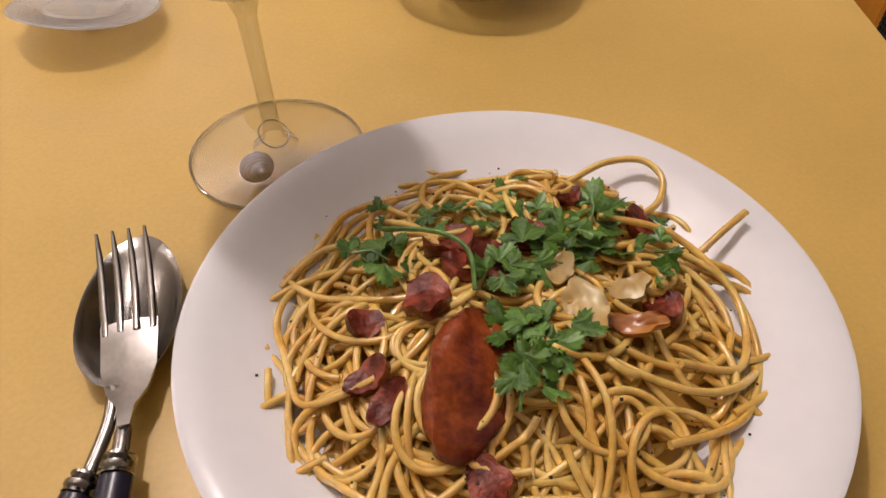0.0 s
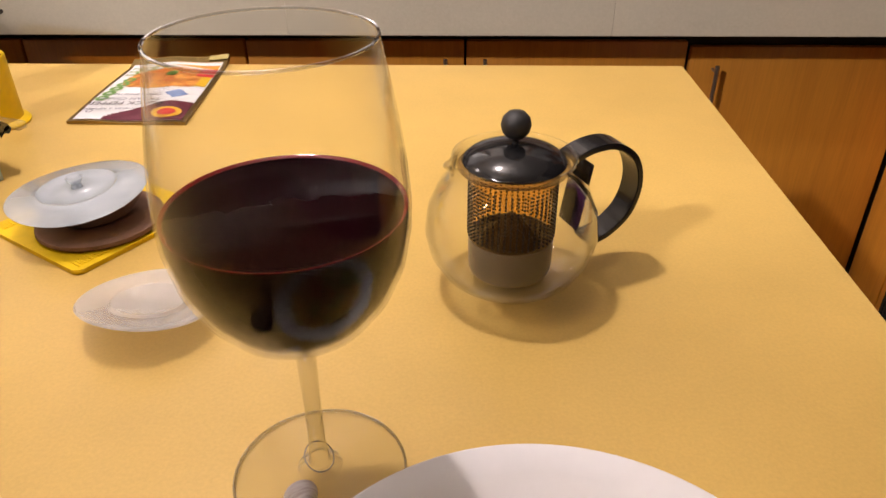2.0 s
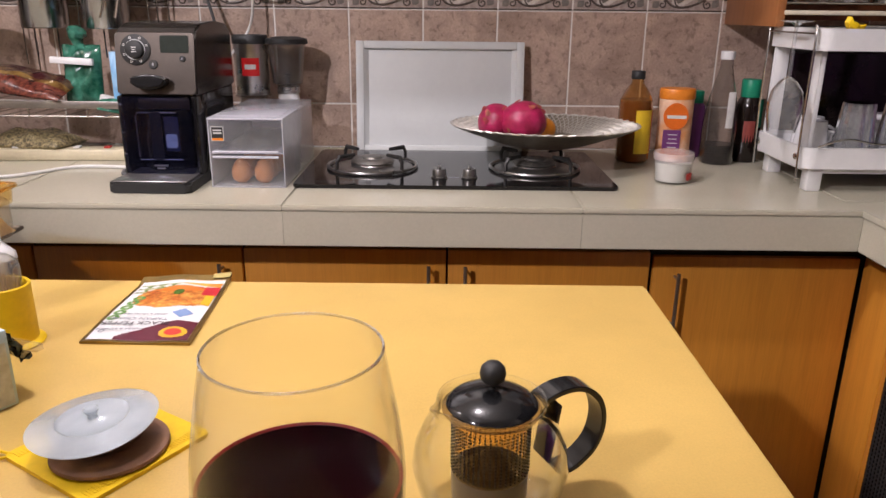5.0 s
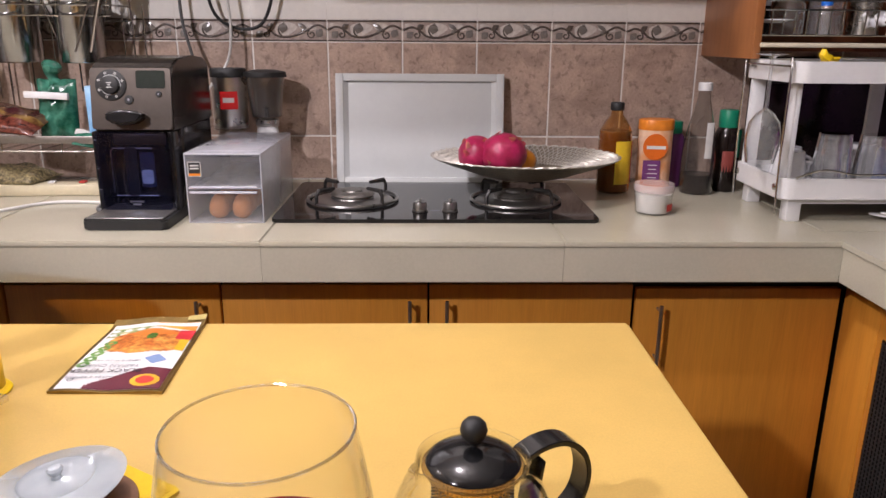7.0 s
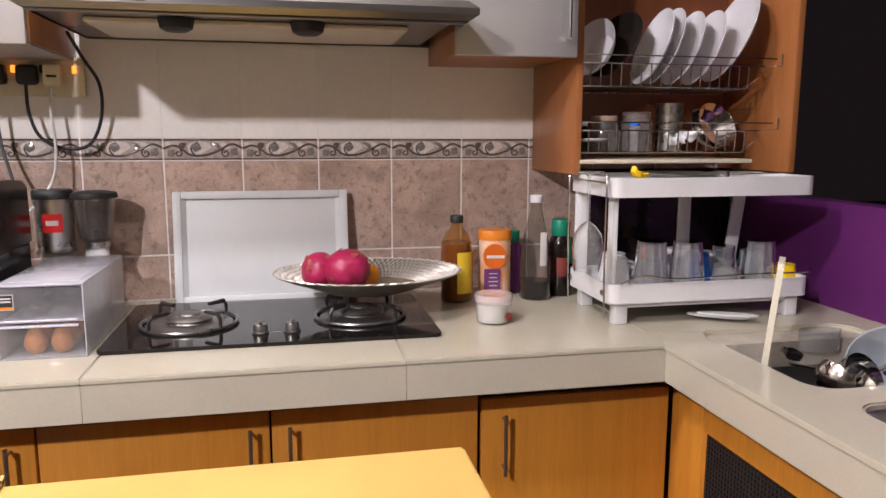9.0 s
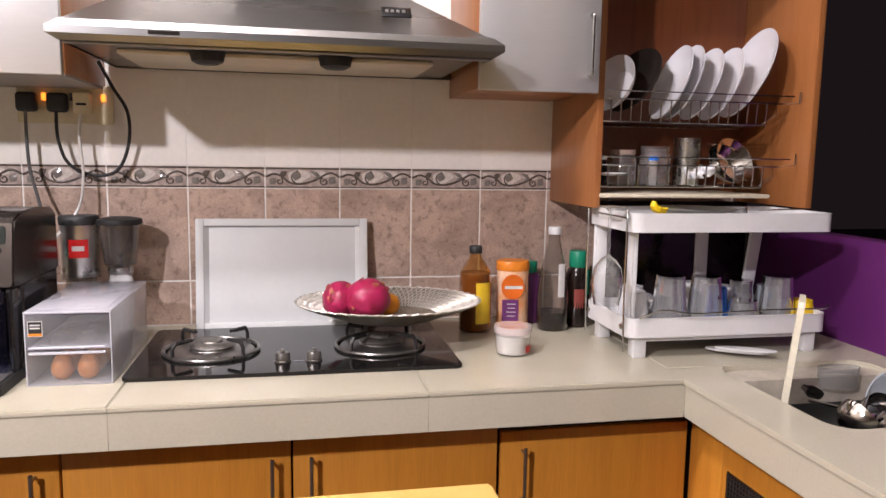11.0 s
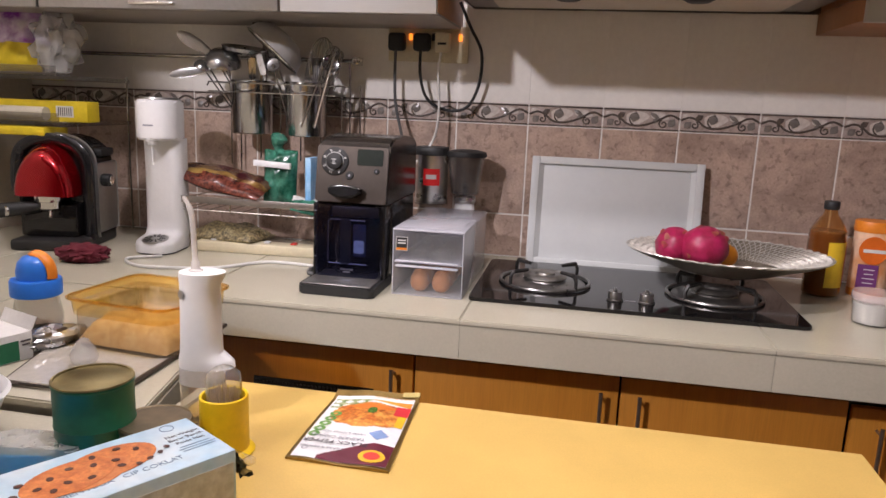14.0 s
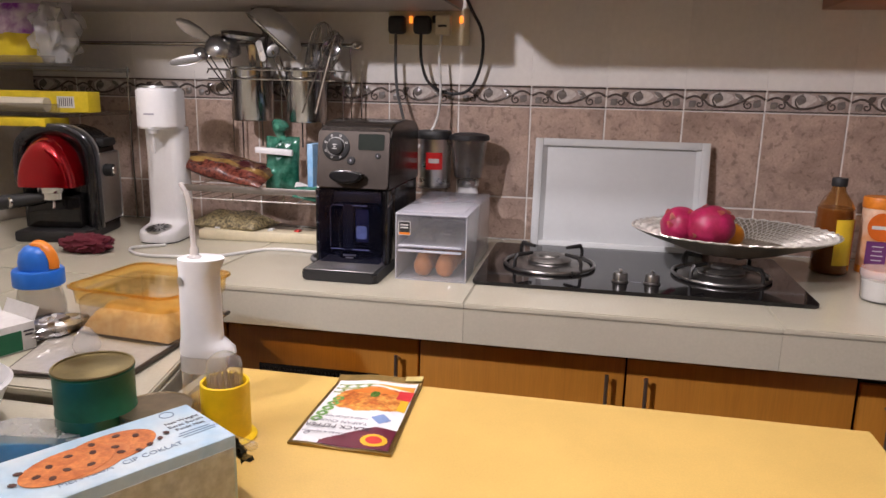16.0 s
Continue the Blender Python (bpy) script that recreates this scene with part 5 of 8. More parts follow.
def dragon_fruit(at, r, turn, tilt):
    ob = thing("dragon_fruit", "ripe magenta dragon fruit with scaly skin in the bowl", "fruit", at, group="dragon fruits in the bowl")
    ob.matrix_basis = pose(*at, tilt, 0, turn)
    bm = bmesh.new()
    bmesh.ops.create_uvsphere(bm, u_segments=40, v_segments=24, radius=r)
    for v in bm.verts:
        n = v.co.normalized()
        v.co = v.co * (1 + 0.05 * noise.noise(n * 2.2 + Vector((turn, 0, 0)))) * 1.0
        v.co.x *= 1.12
    part("flesh", bm, PINK, ob, smooth=80)
    q = random.Random(int(turn))
    for k in range(9):
        a, b = q.uniform(0, 6.283), q.uniform(-0.5, 1.2)
        d = Vector((math.cos(a) * math.cos(b), math.sin(a) * math.cos(b), math.sin(b)))
        p = Vector((d.x * 1.12, d.y, d.z)) * r
        up = (Vector((1, 0, 0.4)) - d * d.dot(Vector((1, 0, 0.4)))).normalized()
        sd = d.cross(up)
        bm = bmesh.new()
        vs = [bm.verts.new(p + c) for c in (-sd * 0.008 - up * 0.005, sd * 0.008 - up * 0.005, sd * 0.005 + up * 0.007 + d * 0.003, up * 0.012 + d * 0.003, -sd * 0.005 + up * 0.007 + d * 0.003)]
        f = bm.faces.new(vs)
        bmesh.ops.solidify(bm, geom=[f], thickness=0.0014)
        part("scale", bm, SCALE_TIP, ob)


dragon_fruit((0.052, -0.275, C + 0.054 + 0.060), 0.051, 20, 10)
dragon_fruit((-0.012, -0.250, C + 0.054 + 0.056), 0.045, 75, -15)
ob = thing("orange_fruit", "small orange lying beside the dragon fruits", "fruit", (0.108, -0.225, C + 0.054 + 0.036))
bm = bmesh.new()
bmesh.ops.create_uvsphere(bm, u_segments=24, v_segments=16, radius=0.031)
for v in bm.verts:
    v.co.z *= 0.92
part("fruit", bm, pbr("orange_peel", (0.62, 0.22, 0.015), 0.4, var=0.15, bump=0.3, bscale=300), ob)

# ---- white tray against the wall ----
TRAY = pbr("greyish_white_tray", (0.64, 0.655, 0.645), 0.5, var=0.05, vscale=9, fine=0.012)
tray = thing("leaning_tray", "large greyish white tray leaning upright on the wall", "tray", (-0.153, -0.052, C))
tray.matrix_basis = pose(-0.153, -0.062, C + 0.001, -7, 0, 0)
part("panel", box(-0.2075, 0.2075, 0.003, 0.0095, 0.004, 0.288, 0.002), TRAY, tray)
for x0, x1, z0, z1 in ((-0.226, -0.205, 0, 0.292), (0.205, 0.226, 0, 0.292), (-0.2045, 0.2045, 0.272, 0.292), (-0.2045, 0.2045, 0, 0.016)):
    part("rim", box(x0, x1, -0.008, 0.0025, z0, z1, 0.002), TRAY, tray)
for x, w in ((-0.2045, 0.012), (0.2045, -0.012)):
    part("inner_slope", prism([(x, -0.007), (x + w, 0.0028), (x, 0.0028)][::1 if w < 0 else -1], 0.017, 0.271), TRAY, tray)

# ---- bottles and tubs by the wall ----
AMBER = clear("amber_liquid_bottle", (0.86, 0.66, 0.40), 0.04, 0.08, (0.40, 0.20, 0.06), gain=1.6)
SMOKE = clear("smoky_bottle", (0.80, 0.79, 0.77), 0.05, 0.07, (0.30, 0.28, 0.27), gain=1.8)
YELLOW_LABEL = pbr("yellow_label", (0.72, 0.48, 0.02), 0.5, var=0.08, vscale=40)
RED_LABEL = pbr("red_label", (0.50, 0.04, 0.03), 0.5)
PAPER = pbr("white_label", (0.60, 0.59, 0.57), 0.6, var=0.05)
ORANGE_P = pbr("orange_plastic", (0.72, 0.22, 0.02), 0.4, var=0.06)
PEACH = pbr("peach_label", (0.80, 0.58, 0.42), 0.45, second=(0.74, 0.30, 0.10), vscale=14)
PURPLE_INK = pbr("purple_print", (0.14, 0.03, 0.14), 0.5)
GREEN_CAP = pbr("green_cap", (0.005, 0.22, 0.12), 0.4)
SOY = pbr("soy_sauce", (0.012, 0.007, 0.006), 0.15)


def curved_label(owner, r, z0, z1, a0, a1, mat, name="label_paper", label=""):
    bm, n = bmesh.new(), 14
    v = [[bm.verts.new((r * math.cos(radians(a0 + (a1 - a0) * k / n)), r * math.sin(radians(a0 + (a1 - a0) * k / n)), z)) for k in range(n + 1)] for z in (z0, z1)]
    for k in range(n):
        bm.faces.new((v[0][k], v[0][k + 1], v[1][k + 1], v[1][k]))
    return part(name, bm, mat, owner, label)


oil = thing("cooking_bottle", "amber bottle with black cap and yellow label", "bottle", (0.350, -0.165, C))
oil.scale = (1.12, 1.12, 1.18)
part("body", lathe([(0, 0.001), (0.034, 0.001), (0.038, 0.005), (0.038, 0.12), (0.036, 0.135), (0.026, 0.155), (0.015, 0.168), (0.013, 0.178), (0.0135, 0.182)], 36), AMBER, oil)
part("contents", lathe([(0, 0.004), (0.0365, 0.005), (0.0365, 0.135), (0, 0.135)], 36), pbr("amber_vinegar", (0.19, 0.070, 0.014), 0.1, var=0.2), oil, "amber vinegar")
part("cap", lathe([(0.0145, 0.178), (0.0155, 0.18), (0.0155, 0.193), (0.014, 0.195), (0, 0.195)], 28), MATT_BLACK, oil)
curved_label(oil, 0.0386, 0.022, 0.115, -100, -20, YELLOW_LABEL)
curved_label(oil, 0.0389, 0.024, 0.113, -34, -21, RED_LABEL, "label_stripe")
tub = thing("powder_canister", "orange and peach plastic powder canister with orange lid", "canister", (0.463, -0.135, C))
tub.scale = (1.0, 1.0, 1.09)
part("body", lathe([(0, 0), (0.042, 0), (0.044, 0.003), (0.044, 0.148), (0, 0.148)], 40, squash=0.85), PEACH, tub)
part("lid", lathe([(0.045, 0.146), (0.0458, 0.148), (0.0458, 0.166), (0.044, 0.170), (0, 0.170)], 40, squash=0.85), ORANGE_P, tub, "bright orange screw lid")
part("base_band", lathe([(0.0443, 0.0015), (0.0443, 0.018)], 40, squash=0.85), ORANGE_P, tub)
patch(oval(0.031, 0.031, 28), pbr("deep_orange_print", (0.66, 0.13, 0.01), 0.4), tub, pose(-0.010, -0.0378, 0.108, 90, 0, -8), "round_badge", 0.0012)
patch(rect(-0.024, 0.024, -0.003, 0.0045), PAPER, tub, pose(-0.008, -0.0394, 0.106, 90, 0, -8), "badge_bar", 0.0006)
patch(rect(-0.026, 0.018, -0.034, 0.024), PURPLE_INK, tub, pose(-0.012, -0.0372, 0.052, 90, 0, -10), "purple_block", 0.0012)
bars(tub, PAPER, pose(-0.014, -0.0388, 0.064, 90, 0, -10), (0.024, 0.020, 0.026, 0.022), 0.010, 0.002)
soy = thing("sauce_bottle", "clear plastic bottle with a little dark sauce", "bottle", (0.566, -0.175, C))
soy.scale = (1.17, 1.17, 1.12)
part("body", lathe([(0, 0.001), (0.034, 0.001), (0.037, 0.005), (0.0365, 0.08), (0.034, 0.11), (0.028, 0.15), (0.019, 0.19), (0.0135, 0.215), (0.0125, 0.235)], 36), SMOKE, soy)
part("contents", lathe([(0, 0.003), (0.0355, 0.004), (0.0355, 0.045), (0, 0.045)], 36), SOY, soy, "dark soy sauce")
part("cap", lathe([(0.0145, 0.233), (0.015, 0.235), (0.015, 0.249), (0.013, 0.251), (0, 0.251)], 28), WHITE, soy, "white screw cap")
curved_label(soy, 0.0372, 0.085, 0.165, -92, -66, PAPER)
med = thing("medicine_bottle", "dark bottle with a tall green cap", "bottle", (0.648, -0.145, C))
med.scale = (1.08, 1.08, 1.27)
part("body", lathe([(0, 0.001), (0.030, 0.001), (0.032, 0.004), (0.031, 0.11), (0.026, 0.125), (0.02, 0.133)], 32), SOY, med)
part("cap", lathe([(0.022, 0.131), (0.023, 0.133), (0.023, 0.163), (0.021, 0.166), (0, 0.166)], 28), GREEN_CAP, med)
curved_label(med, 0.0315, 0.015, 0.085, -125, -75, pbr("maroon_label", (0.25, 0.05, 0.04), 0.5))
curved_label(med, 0.0316, 0.072, 0.128, -70, -10, GREEN_CAP)
g2 = thing("supplement_bottle", "small green-capped bottle half hidden by the canister", "bottle", (0.527, -0.085, C))
g2.scale = (1.0, 1.0, 1.12)
part("body", lathe([(0, 0.001), (0.026, 0.001), (0.028, 0.004), (0.028, 0.12), (0.02, 0.13)], 28), PURPLE_INK, g2)
part("cap", lathe([(0.021, 0.128), (0.022, 0.13), (0.022, 0.156), (0, 0.158)], 24), GREEN_CAP, g2)
salt = thing("salt_tub", "clear pink-lidded tub half full of white salt", "tub", (0.385, -0.405, C))
part("body", lathe([(0, 0.001), (0.037, 0.001), (0.039, 0.003), (0.044, 0.056), (0.0425, 0.056), (0.0375, 0.004), (0, 0.003)], 40), CLEAR_PLASTIC, salt)
part("contents", lathe([(0, 0.0035), (0.037, 0.0045), (0.0410, 0.046), (0.02, 0.0475), (0, 0.045)], 36), pbr("white_salt", (0.82, 0.81, 0.79), 0.7, bump=0.3, bscale=600), salt, "white salt")
part("lid", lathe([(0.0445, 0.052), (0.0455, 0.054), (0.0455, 0.066), (0.044, 0.069), (0, 0.068)], 40), clear("pink_lid", (0.95, 0.90, 0.89), 0.15, 0.45, (0.78, 0.68, 0.66)), salt, "translucent pink lid")
curved_label(salt, 0.0434, 0.010, 0.026, -62, -30, RED_LABEL, "print")

# ---- drawer box with eggs ----
EGGP = clear("frosted_drawer_plastic", (0.92, 0.92, 0.95), 0.25, 0.50, (0.80, 0.80, 0.86))
egg = thing("drawer_box", "frosted plastic two-drawer box holding brown eggs", "storage box", (-0.5615, -0.337, C))
for x0, x1, y0, y1, z0, z1 in ((-0.08, -0.077, -0.175, 0.175, 0, 0.145), (0.077, 0.08, -0.175, 0.175, 0, 0.145), (-0.0765, 0.0765, 0.172, 0.175, 0, 0.145), (-0.0765, 0.0765, -0.175, 0.171, 0, 0.003)):
    part("wall", box(x0, x1, y0, y1, z0, z1, 0.001), EGGP, egg)
part("top", box(-0.0805, 0.0805, -0.176, 0.176, 0.145, 0.150, 0.002), EGGP, egg)
part("top_rim", box(-0.068, 0.068, -0.150, 0.150, 0.1503, 0.1515, 0.0005), EGGP, egg)
d1 = part("drawer", box(-0.076, 0.076, -0.179, -0.175, 0.004, 0.073, 0.0015), CLEAR_PLASTIC, egg, "clear lower drawer front")
part("grip_lip", box(-0.07, 0.07, -0.1865, -0.1792, 0.066, 0.071, 0.001), EGGP, d1)
d2 = part("drawer", box(-0.076, 0.076, -0.179, -0.175, 0.077, 0.143, 0.0015), CLEAR_PLASTIC, egg, "clear upper drawer front")
part("grip_lip", box(-0.07, 0.07, -0.1865, -0.1792, 0.078, 0.082, 0.001), EGGP, d2)
part("shelf", box(-0.0765, 0.0765, -0.172, 0.17, 0.073, 0.0755), EGGP, egg)
st = patch(rect(-0.012, 0.012, -0.014, 0.014), MATT_BLACK, d2, pose(-0.058, -0.1795, 0.117, 90, 0, 0), "black_sticker", 0.0004)
patch(rect(-0.012, 0.012, -0.014, -0.009), ORANGE_P, st, pose(0, 0, 0.0005), "orange_strip", 0.0002)
patch(rect(-0.0135, 0.0135, -0.0155, 0.0155), PAPER, d2, pose(-0.058, -0.1792, 0.117, 90, 0, 0), "sticker_edge", 0.0002)
bars(st, PAPER, pose(0, 0.006, 0.0006), (0.018, 0.018), 0.006, 0.003)
EGG = pbr("brown_egg", (0.56, 0.22, 0.075), 0.5, var=0.12, vscale=60, bump=0.05)
for i in range(2):
    for j in range(4):
        ob = tagged(part("egg", lathe([(0, 0), (0.010, 0.0015), (0.018, 0.008), (0.0215, 0.019), (0.020, 0.032), (0.014, 0.045), (0.007, 0.0525), (0, 0.055)], 22), EGG, at=pose(-0.5855 + 0.05 * i, -0.475 + 0.052 * j, C + 0.0035)), "brown hen egg standing in the lower drawer", "egg", "eggs in the drawer box")
bm = bmesh.new()
for i in range(2):
    for j in range(4):
        bm_lathe(bm, [(0.022, 0), (0.020, 0.012), (0.012, 0.022), (0, 0.024)], 16, (-0.025 + 0.05 * i, -0.138 + 0.052 * j, 0.078))
part("egg_cup_tray", bm, CLEAR_PLASTIC, egg, "clear moulded egg tray")

# ---- bean-to-cup coffee machine ----
BRONZE = pbr("bronze_brushed_front", (0.105, 0.088, 0.076), 0.30, 0.9, var=0.1, vscale=10, fine=0.05)
cm = thing("coffee_machine", "black and bronze filter coffee machine with glass jug", "coffee machine", (-0.752, -0.36, C))
part("body", prism(rounded(0.165, 0.235, 0.02, cx=0.0, cy=0.055), 0.0, 0.19, 0.003), BLACK, cm)
part("drip_base", prism(rounded(0.172, 0.165, 0.012, cx=0.0, cy=-0.135), 0.001, 0.022, 0.004), MATT_BLACK, cm)
part("drip_tray", box(-0.078, 0.078, -0.212, -0.070, 0.0225, 0.026, 0.002), pbr("grey_drip_grid", (0.34, 0.33, 0.32), 0.3, 0.8), cm, "grey metal drip tray")
bm = bmesh.new()
profile = [(-0.115, 0.19), (-0.112, 0.215), (-0.098, 0.305), (-0.088, 0.325), (-0.05, 0.338), (0.05, 0.342), (0.14, 0.335), (0.165, 0.32), (0.17, 0.19)]
lo, hi = [bm.verts.new((-0.0845, y, z)) for y, z in profile], [bm.verts.new((0.0845, y, z)) for y, z in profile]
bm.faces.new(lo), bm.faces.new(hi[::-1])
for i in range(len(profile)):
    j = (i + 1) % len(profile)
    bm.faces.new((lo[i], lo[j], hi[j], hi[i]))
bmesh.ops.bevel(bm, geom=list(bm.edges), offset=0.004, segments=2, affect="EDGES")
part("housing", bm, pbr("bronze_black_shell", (0.036, 0.030, 0.026), 0.20, 0.5, var=0.1), cm, smooth=45)
FR = pose(0, -0.1155, 0.205, -8.5, 0, 0)
fp = part("front_panel", prism(rounded(0.1665, 0.126, 0.006, cy=0.052), -0.0005, 0.0035, 0.0012), BRONZE, cm, "brushed bronze front panel", at=FR @ pose(0, 0, 0, 90, 0, 0))
dial = part("dial", lathe([(0, 0), (0.032, 0), (0.032, 0.002), (0.0305, 0.003), (0.0195, 0.003), (0.0185, 0.010), (0.017, 0.0112), (0, 0.0112)], 40, (-0.040, 0.080, 0.0035)), MATT_BLACK, fp, "round black selector dial")
part("dial_ring", tube([(-0.040 + 0.0205 * math.cos(a), 0.080 + 0.0205 * math.sin(a), 0.0068) for a in [6.2832 * k / 36 for k in range(36)]], 0.0009, 6, close=True), ALU, dial, "thin silver ring")
for k in range(7):
    a = radians(20 + 46 * k)
    part("dial_mark", lathe([(0.0016, 0), (0.0026, 0), (0.0026, 0.0003), (0.0016, 0.0003)], 10, closed=True), PAPER, dial, at=pose(-0.040 + 0.0258 * math.cos(a), 0.080 + 0.0258 * math.sin(a), 0.0066))
bars(dial, PAPER, pose(-0.040, 0.083, 0.0148), (0.010, 0.006, 0.010), 0.0045, 0.0018)
part("display", prism(rounded(0.060, 0.036, 0.004, cx=0.042, cy=0.092), 0.0036, 0.0050, 0.0006), pbr("green_grey_display", (0.030, 0.036, 0.032), 0.08), fp, "dark display window")
for bx, by, br in ((-0.004, 0.050, 0.0095), (0.058, 0.062, 0.0065)):
    bt = part("button", lathe([(0, 0), (br, 0), (br, 0.002), (br * 0.9, 0.003), (0, 0.0035)], 24, (bx, by, 0.0035)), MATT_BLACK, fp)
    patch(oval(br * 0.22, br * 0.32, 10), GREY_INK, bt, pose(bx, by, 0.0071), "button_mark", 0.0003)
bm = bmesh.new()
lp = [(-0.041, 0.012), (-0.036, 0.020), (0.0, 0.024), (0.036, 0.020), (0.041, 0.012), (0.030, -0.002), (0.0, -0.008), (-0.030, -0.002)]
bm_prism(bm, lp, 0.0, 0.030)
bmesh.ops.bevel(bm, geom=list(bm.edges), offset=0.005, segments=3, affect="EDGES")
part("lever", bm, BLACK, fp, "protruding glossy black brew lever", at=pose(-0.008, 0.004, 0.0035), smooth=60)
JUG = clear("dark_jug_glass", (0.16, 0.17, 0.22), 0.03, 0.05, (0.02, 0.02, 0.03), gain=1.6)
jug = part("jug", lathe([(0, 0.03), (0.050, 0.03), (0.058, 0.04), (0.060, 0.09), (0.052, 0.14), (0.042, 0.160), (0.042, 0.172)], 40, (0, -0.072, 0)), JUG, cm, "dark glass coffee jug")
part("jug_lid", lathe([(0.043, 0.165), (0.044, 0.172), (0.04, 0.182), (0, 0.186)], 32, (0, -0.072, 0)), BLACK, jug)
for x in (-0.079, 0.079):
    part("side_post", box(x - 0.006, x + 0.006, -0.125, -0.06, 0.022, 0.19, 0.002), BLACK_GLASS, cm)
part("front_cover", prism(rounded(0.150, 0.165, 0.01, cy=0.0), -0.0015, 0.0015), clear("smoked_blue_cover", (0.60, 0.62, 0.76), 0.03, 0.05, (0.03, 0.033, 0.07), gain=1.3), cm, "smoked blue-black front cover", at=pose(0, -0.138, 0.1085, 90, 0, 0))
# added bronze strip that imitates a bright reflection along the cover's top
part("cover_reflection", box(-0.036, 0.072, -0.1362, -0.1345, 0.165, 0.187, 0.0005), BRONZE, cm, "bronze strip standing for a reflection in the cover")
part("jug_handle", prism(rounded(0.024, 0.104, 0.006), -0.001, 0.001), MATT_BLACK, jug, "broad black jug handle", at=pose(-0.004, -0.1352, 0.108, 90, 0, 0))
part("jug_rim", tube([(-0.046, -0.134, 0.062), (-0.046, -0.134, 0.150), (-0.040, -0.134, 0.157), (0.040, -0.134, 0.157)], 0.0012, 6), ALU, jug)
part("jug_foot", tube([(-0.044, -0.134, 0.056), (0.046, -0.134, 0.056)], 0.0011, 6), ALU, jug)
for z in (0.066, 0.112, 0.172):
    part("level_mark", box(-0.0815, -0.0765, -0.1262, -0.1254, z, z + 0.0016), PAPER, cm)
bars(cm, ALU, pose(0.0, -0.139, 0.0420, 90, 0, 0), (0.030, 0.018), pitch=0.006, high=0.004)
part("window_plate", prism(rounded(0.030, 0.074, 0.004), -0.0006, 0.0006), pbr("blue_grey_plastic", (0.05, 0.065, 0.13), 0.25, var=0.3, vscale=30), cm, "blue-grey plate behind the cover", at=pose(0.029, -0.1350, 0.112, 90, 0, 0))
part("paper_tag", prism(rounded(0.024, 0.030, 0.006), -0.0005, 0.0005), pbr("pale_blue_paper", (0.22, 0.28, 0.46), 0.4, var=0.2, vscale=40), cm, "pale blue patch", at=pose(0.028, -0.1366, 0.097, 90, 0, 0))

# ---- blender jars behind the drawer box ----
mill = thing("coffee_tin", "steel coffee tin with black lid and red badge", "tin", (-0.645, -0.10, C))
part("base", lathe([(0, 0), (0.045, 0), (0.046, 0.003), (0.04, 0.10), (0.036, 0.14), (0.036, 0.155), (0, 0.155)], 36), SMOKE, mill, "clear plastic grinder base")
part("body", lathe([(0, 0.1555), (0.0435, 0.1555), (0.0445, 0.158), (0.0445, 0.286), (0, 0.286)], 44), STEEL, mill)
part("collar", lathe([(0.0445, 0.150), (0.047, 0.152), (0.047, 0.160), (0.0445, 0.162)], 40), SMOKE, mill)
part("lid", lathe([(0.0455, 0.284), (0.046, 0.286), (0.046, 0.302), (0.043, 0.306), (0, 0.306)], 40), MATT_BLACK, mill)
curved_label(mill, 0.0450, 0.205, 0.250, -108, -50, pbr("red_badge_print", (0.62, 0.02, 0.02), 0.35), "red_badge")
curved_label(mill, 0.0453, 0.222, 0.234, -98, -62, PAPER, "badge_bar")
jar = thing("blender_jar", "clear blender jar with a dark lid", "blender jar", (-0.551, -0.10, C))
part("base", lathe([(0, 0), (0.045, 0), (0.046, 0.003), (0.04, 0.12), (0.028, 0.14), (0.026, 0.160), (0, 0.160)], 36), WHITE, jar)
part("collar", lathe([(0.028, 0.160), (0.030, 0.162), (0.030, 0.176), (0.026, 0.178), (0, 0.178)], 30), STEEL, jar)
part("jar", lathe([(0.028, 0.178), (0.038, 0.185), (0.050, 0.285), (0.049, 0.285), (0.037, 0.187), (0.028, 0.181)], 40), SMOKE, jar)
part("blade", lathe([(0, 0.18), (0.006, 0.18), (0.004, 0.20), (0.010, 0.205), (0, 0.212)], 12), DARK_METAL, jar)
part("lid", lathe([(0.054, 0.284), (0.055, 0.287), (0.053, 0.297), (0.03, 0.302), (0, 0.302)], 40), MATT_BLACK, jar)

# ---- socket and cables ----
sock = thing("socket_panel", "cream double wall socket with glowing orange switches", "socket", (-0.686, -0.001, 1.458))
IVORY = pbr("old_ivory_plastic", (0.62, 0.55, 0.38), 0.4, var=0.08)
part("plate", box(-0.112, 0.112, -0.016, 0.0, -0.046, 0.046, 0.003), IVORY, sock)
part("plate", box(0.048, 0.114, -0.020, -0.0165, -0.048, 0.048, 0.002), IVORY, sock)
GLOW, nd, lk, b = nodes_of("orange_neon")
b.inputs["Base Color"].default_value = (0.7, 0.15, 0.02, 1)
b.inputs["Emission Color"].default_value, b.inputs["Emission Strength"].default_value = (1, 0.22, 0.02, 1), 0.8
for x in (-0.047, 0.092):
    part("neon_switch", box(x - 0.005, x + 0.005, -0.026, -0.0205, 0.010, 0.028, 0.002), GLOW, sock, "lit orange neon switch")
part("switch", box(0.012, 0.026, -0.024, -0.0165, 0.010, 0.030, 0.002), MATT_BLACK, sock)
part("usb_charger", box(0.026, 0.066, -0.05, -0.0205, -0.022, 0.030, 0.004), IVORY, sock)
part("usb_port", box(0.034, 0.058, -0.0508, -0.0502, -0.002, 0.004), MATT_BLACK, sock)
for x in (-0.082, -0.012):
    pl = part("plug", box(x - 0.024, x + 0.024, -0.052, -0.0205, -0.020, 0.028, 0.010, 3), MATT_BLACK, sock, "black three-pin plug")


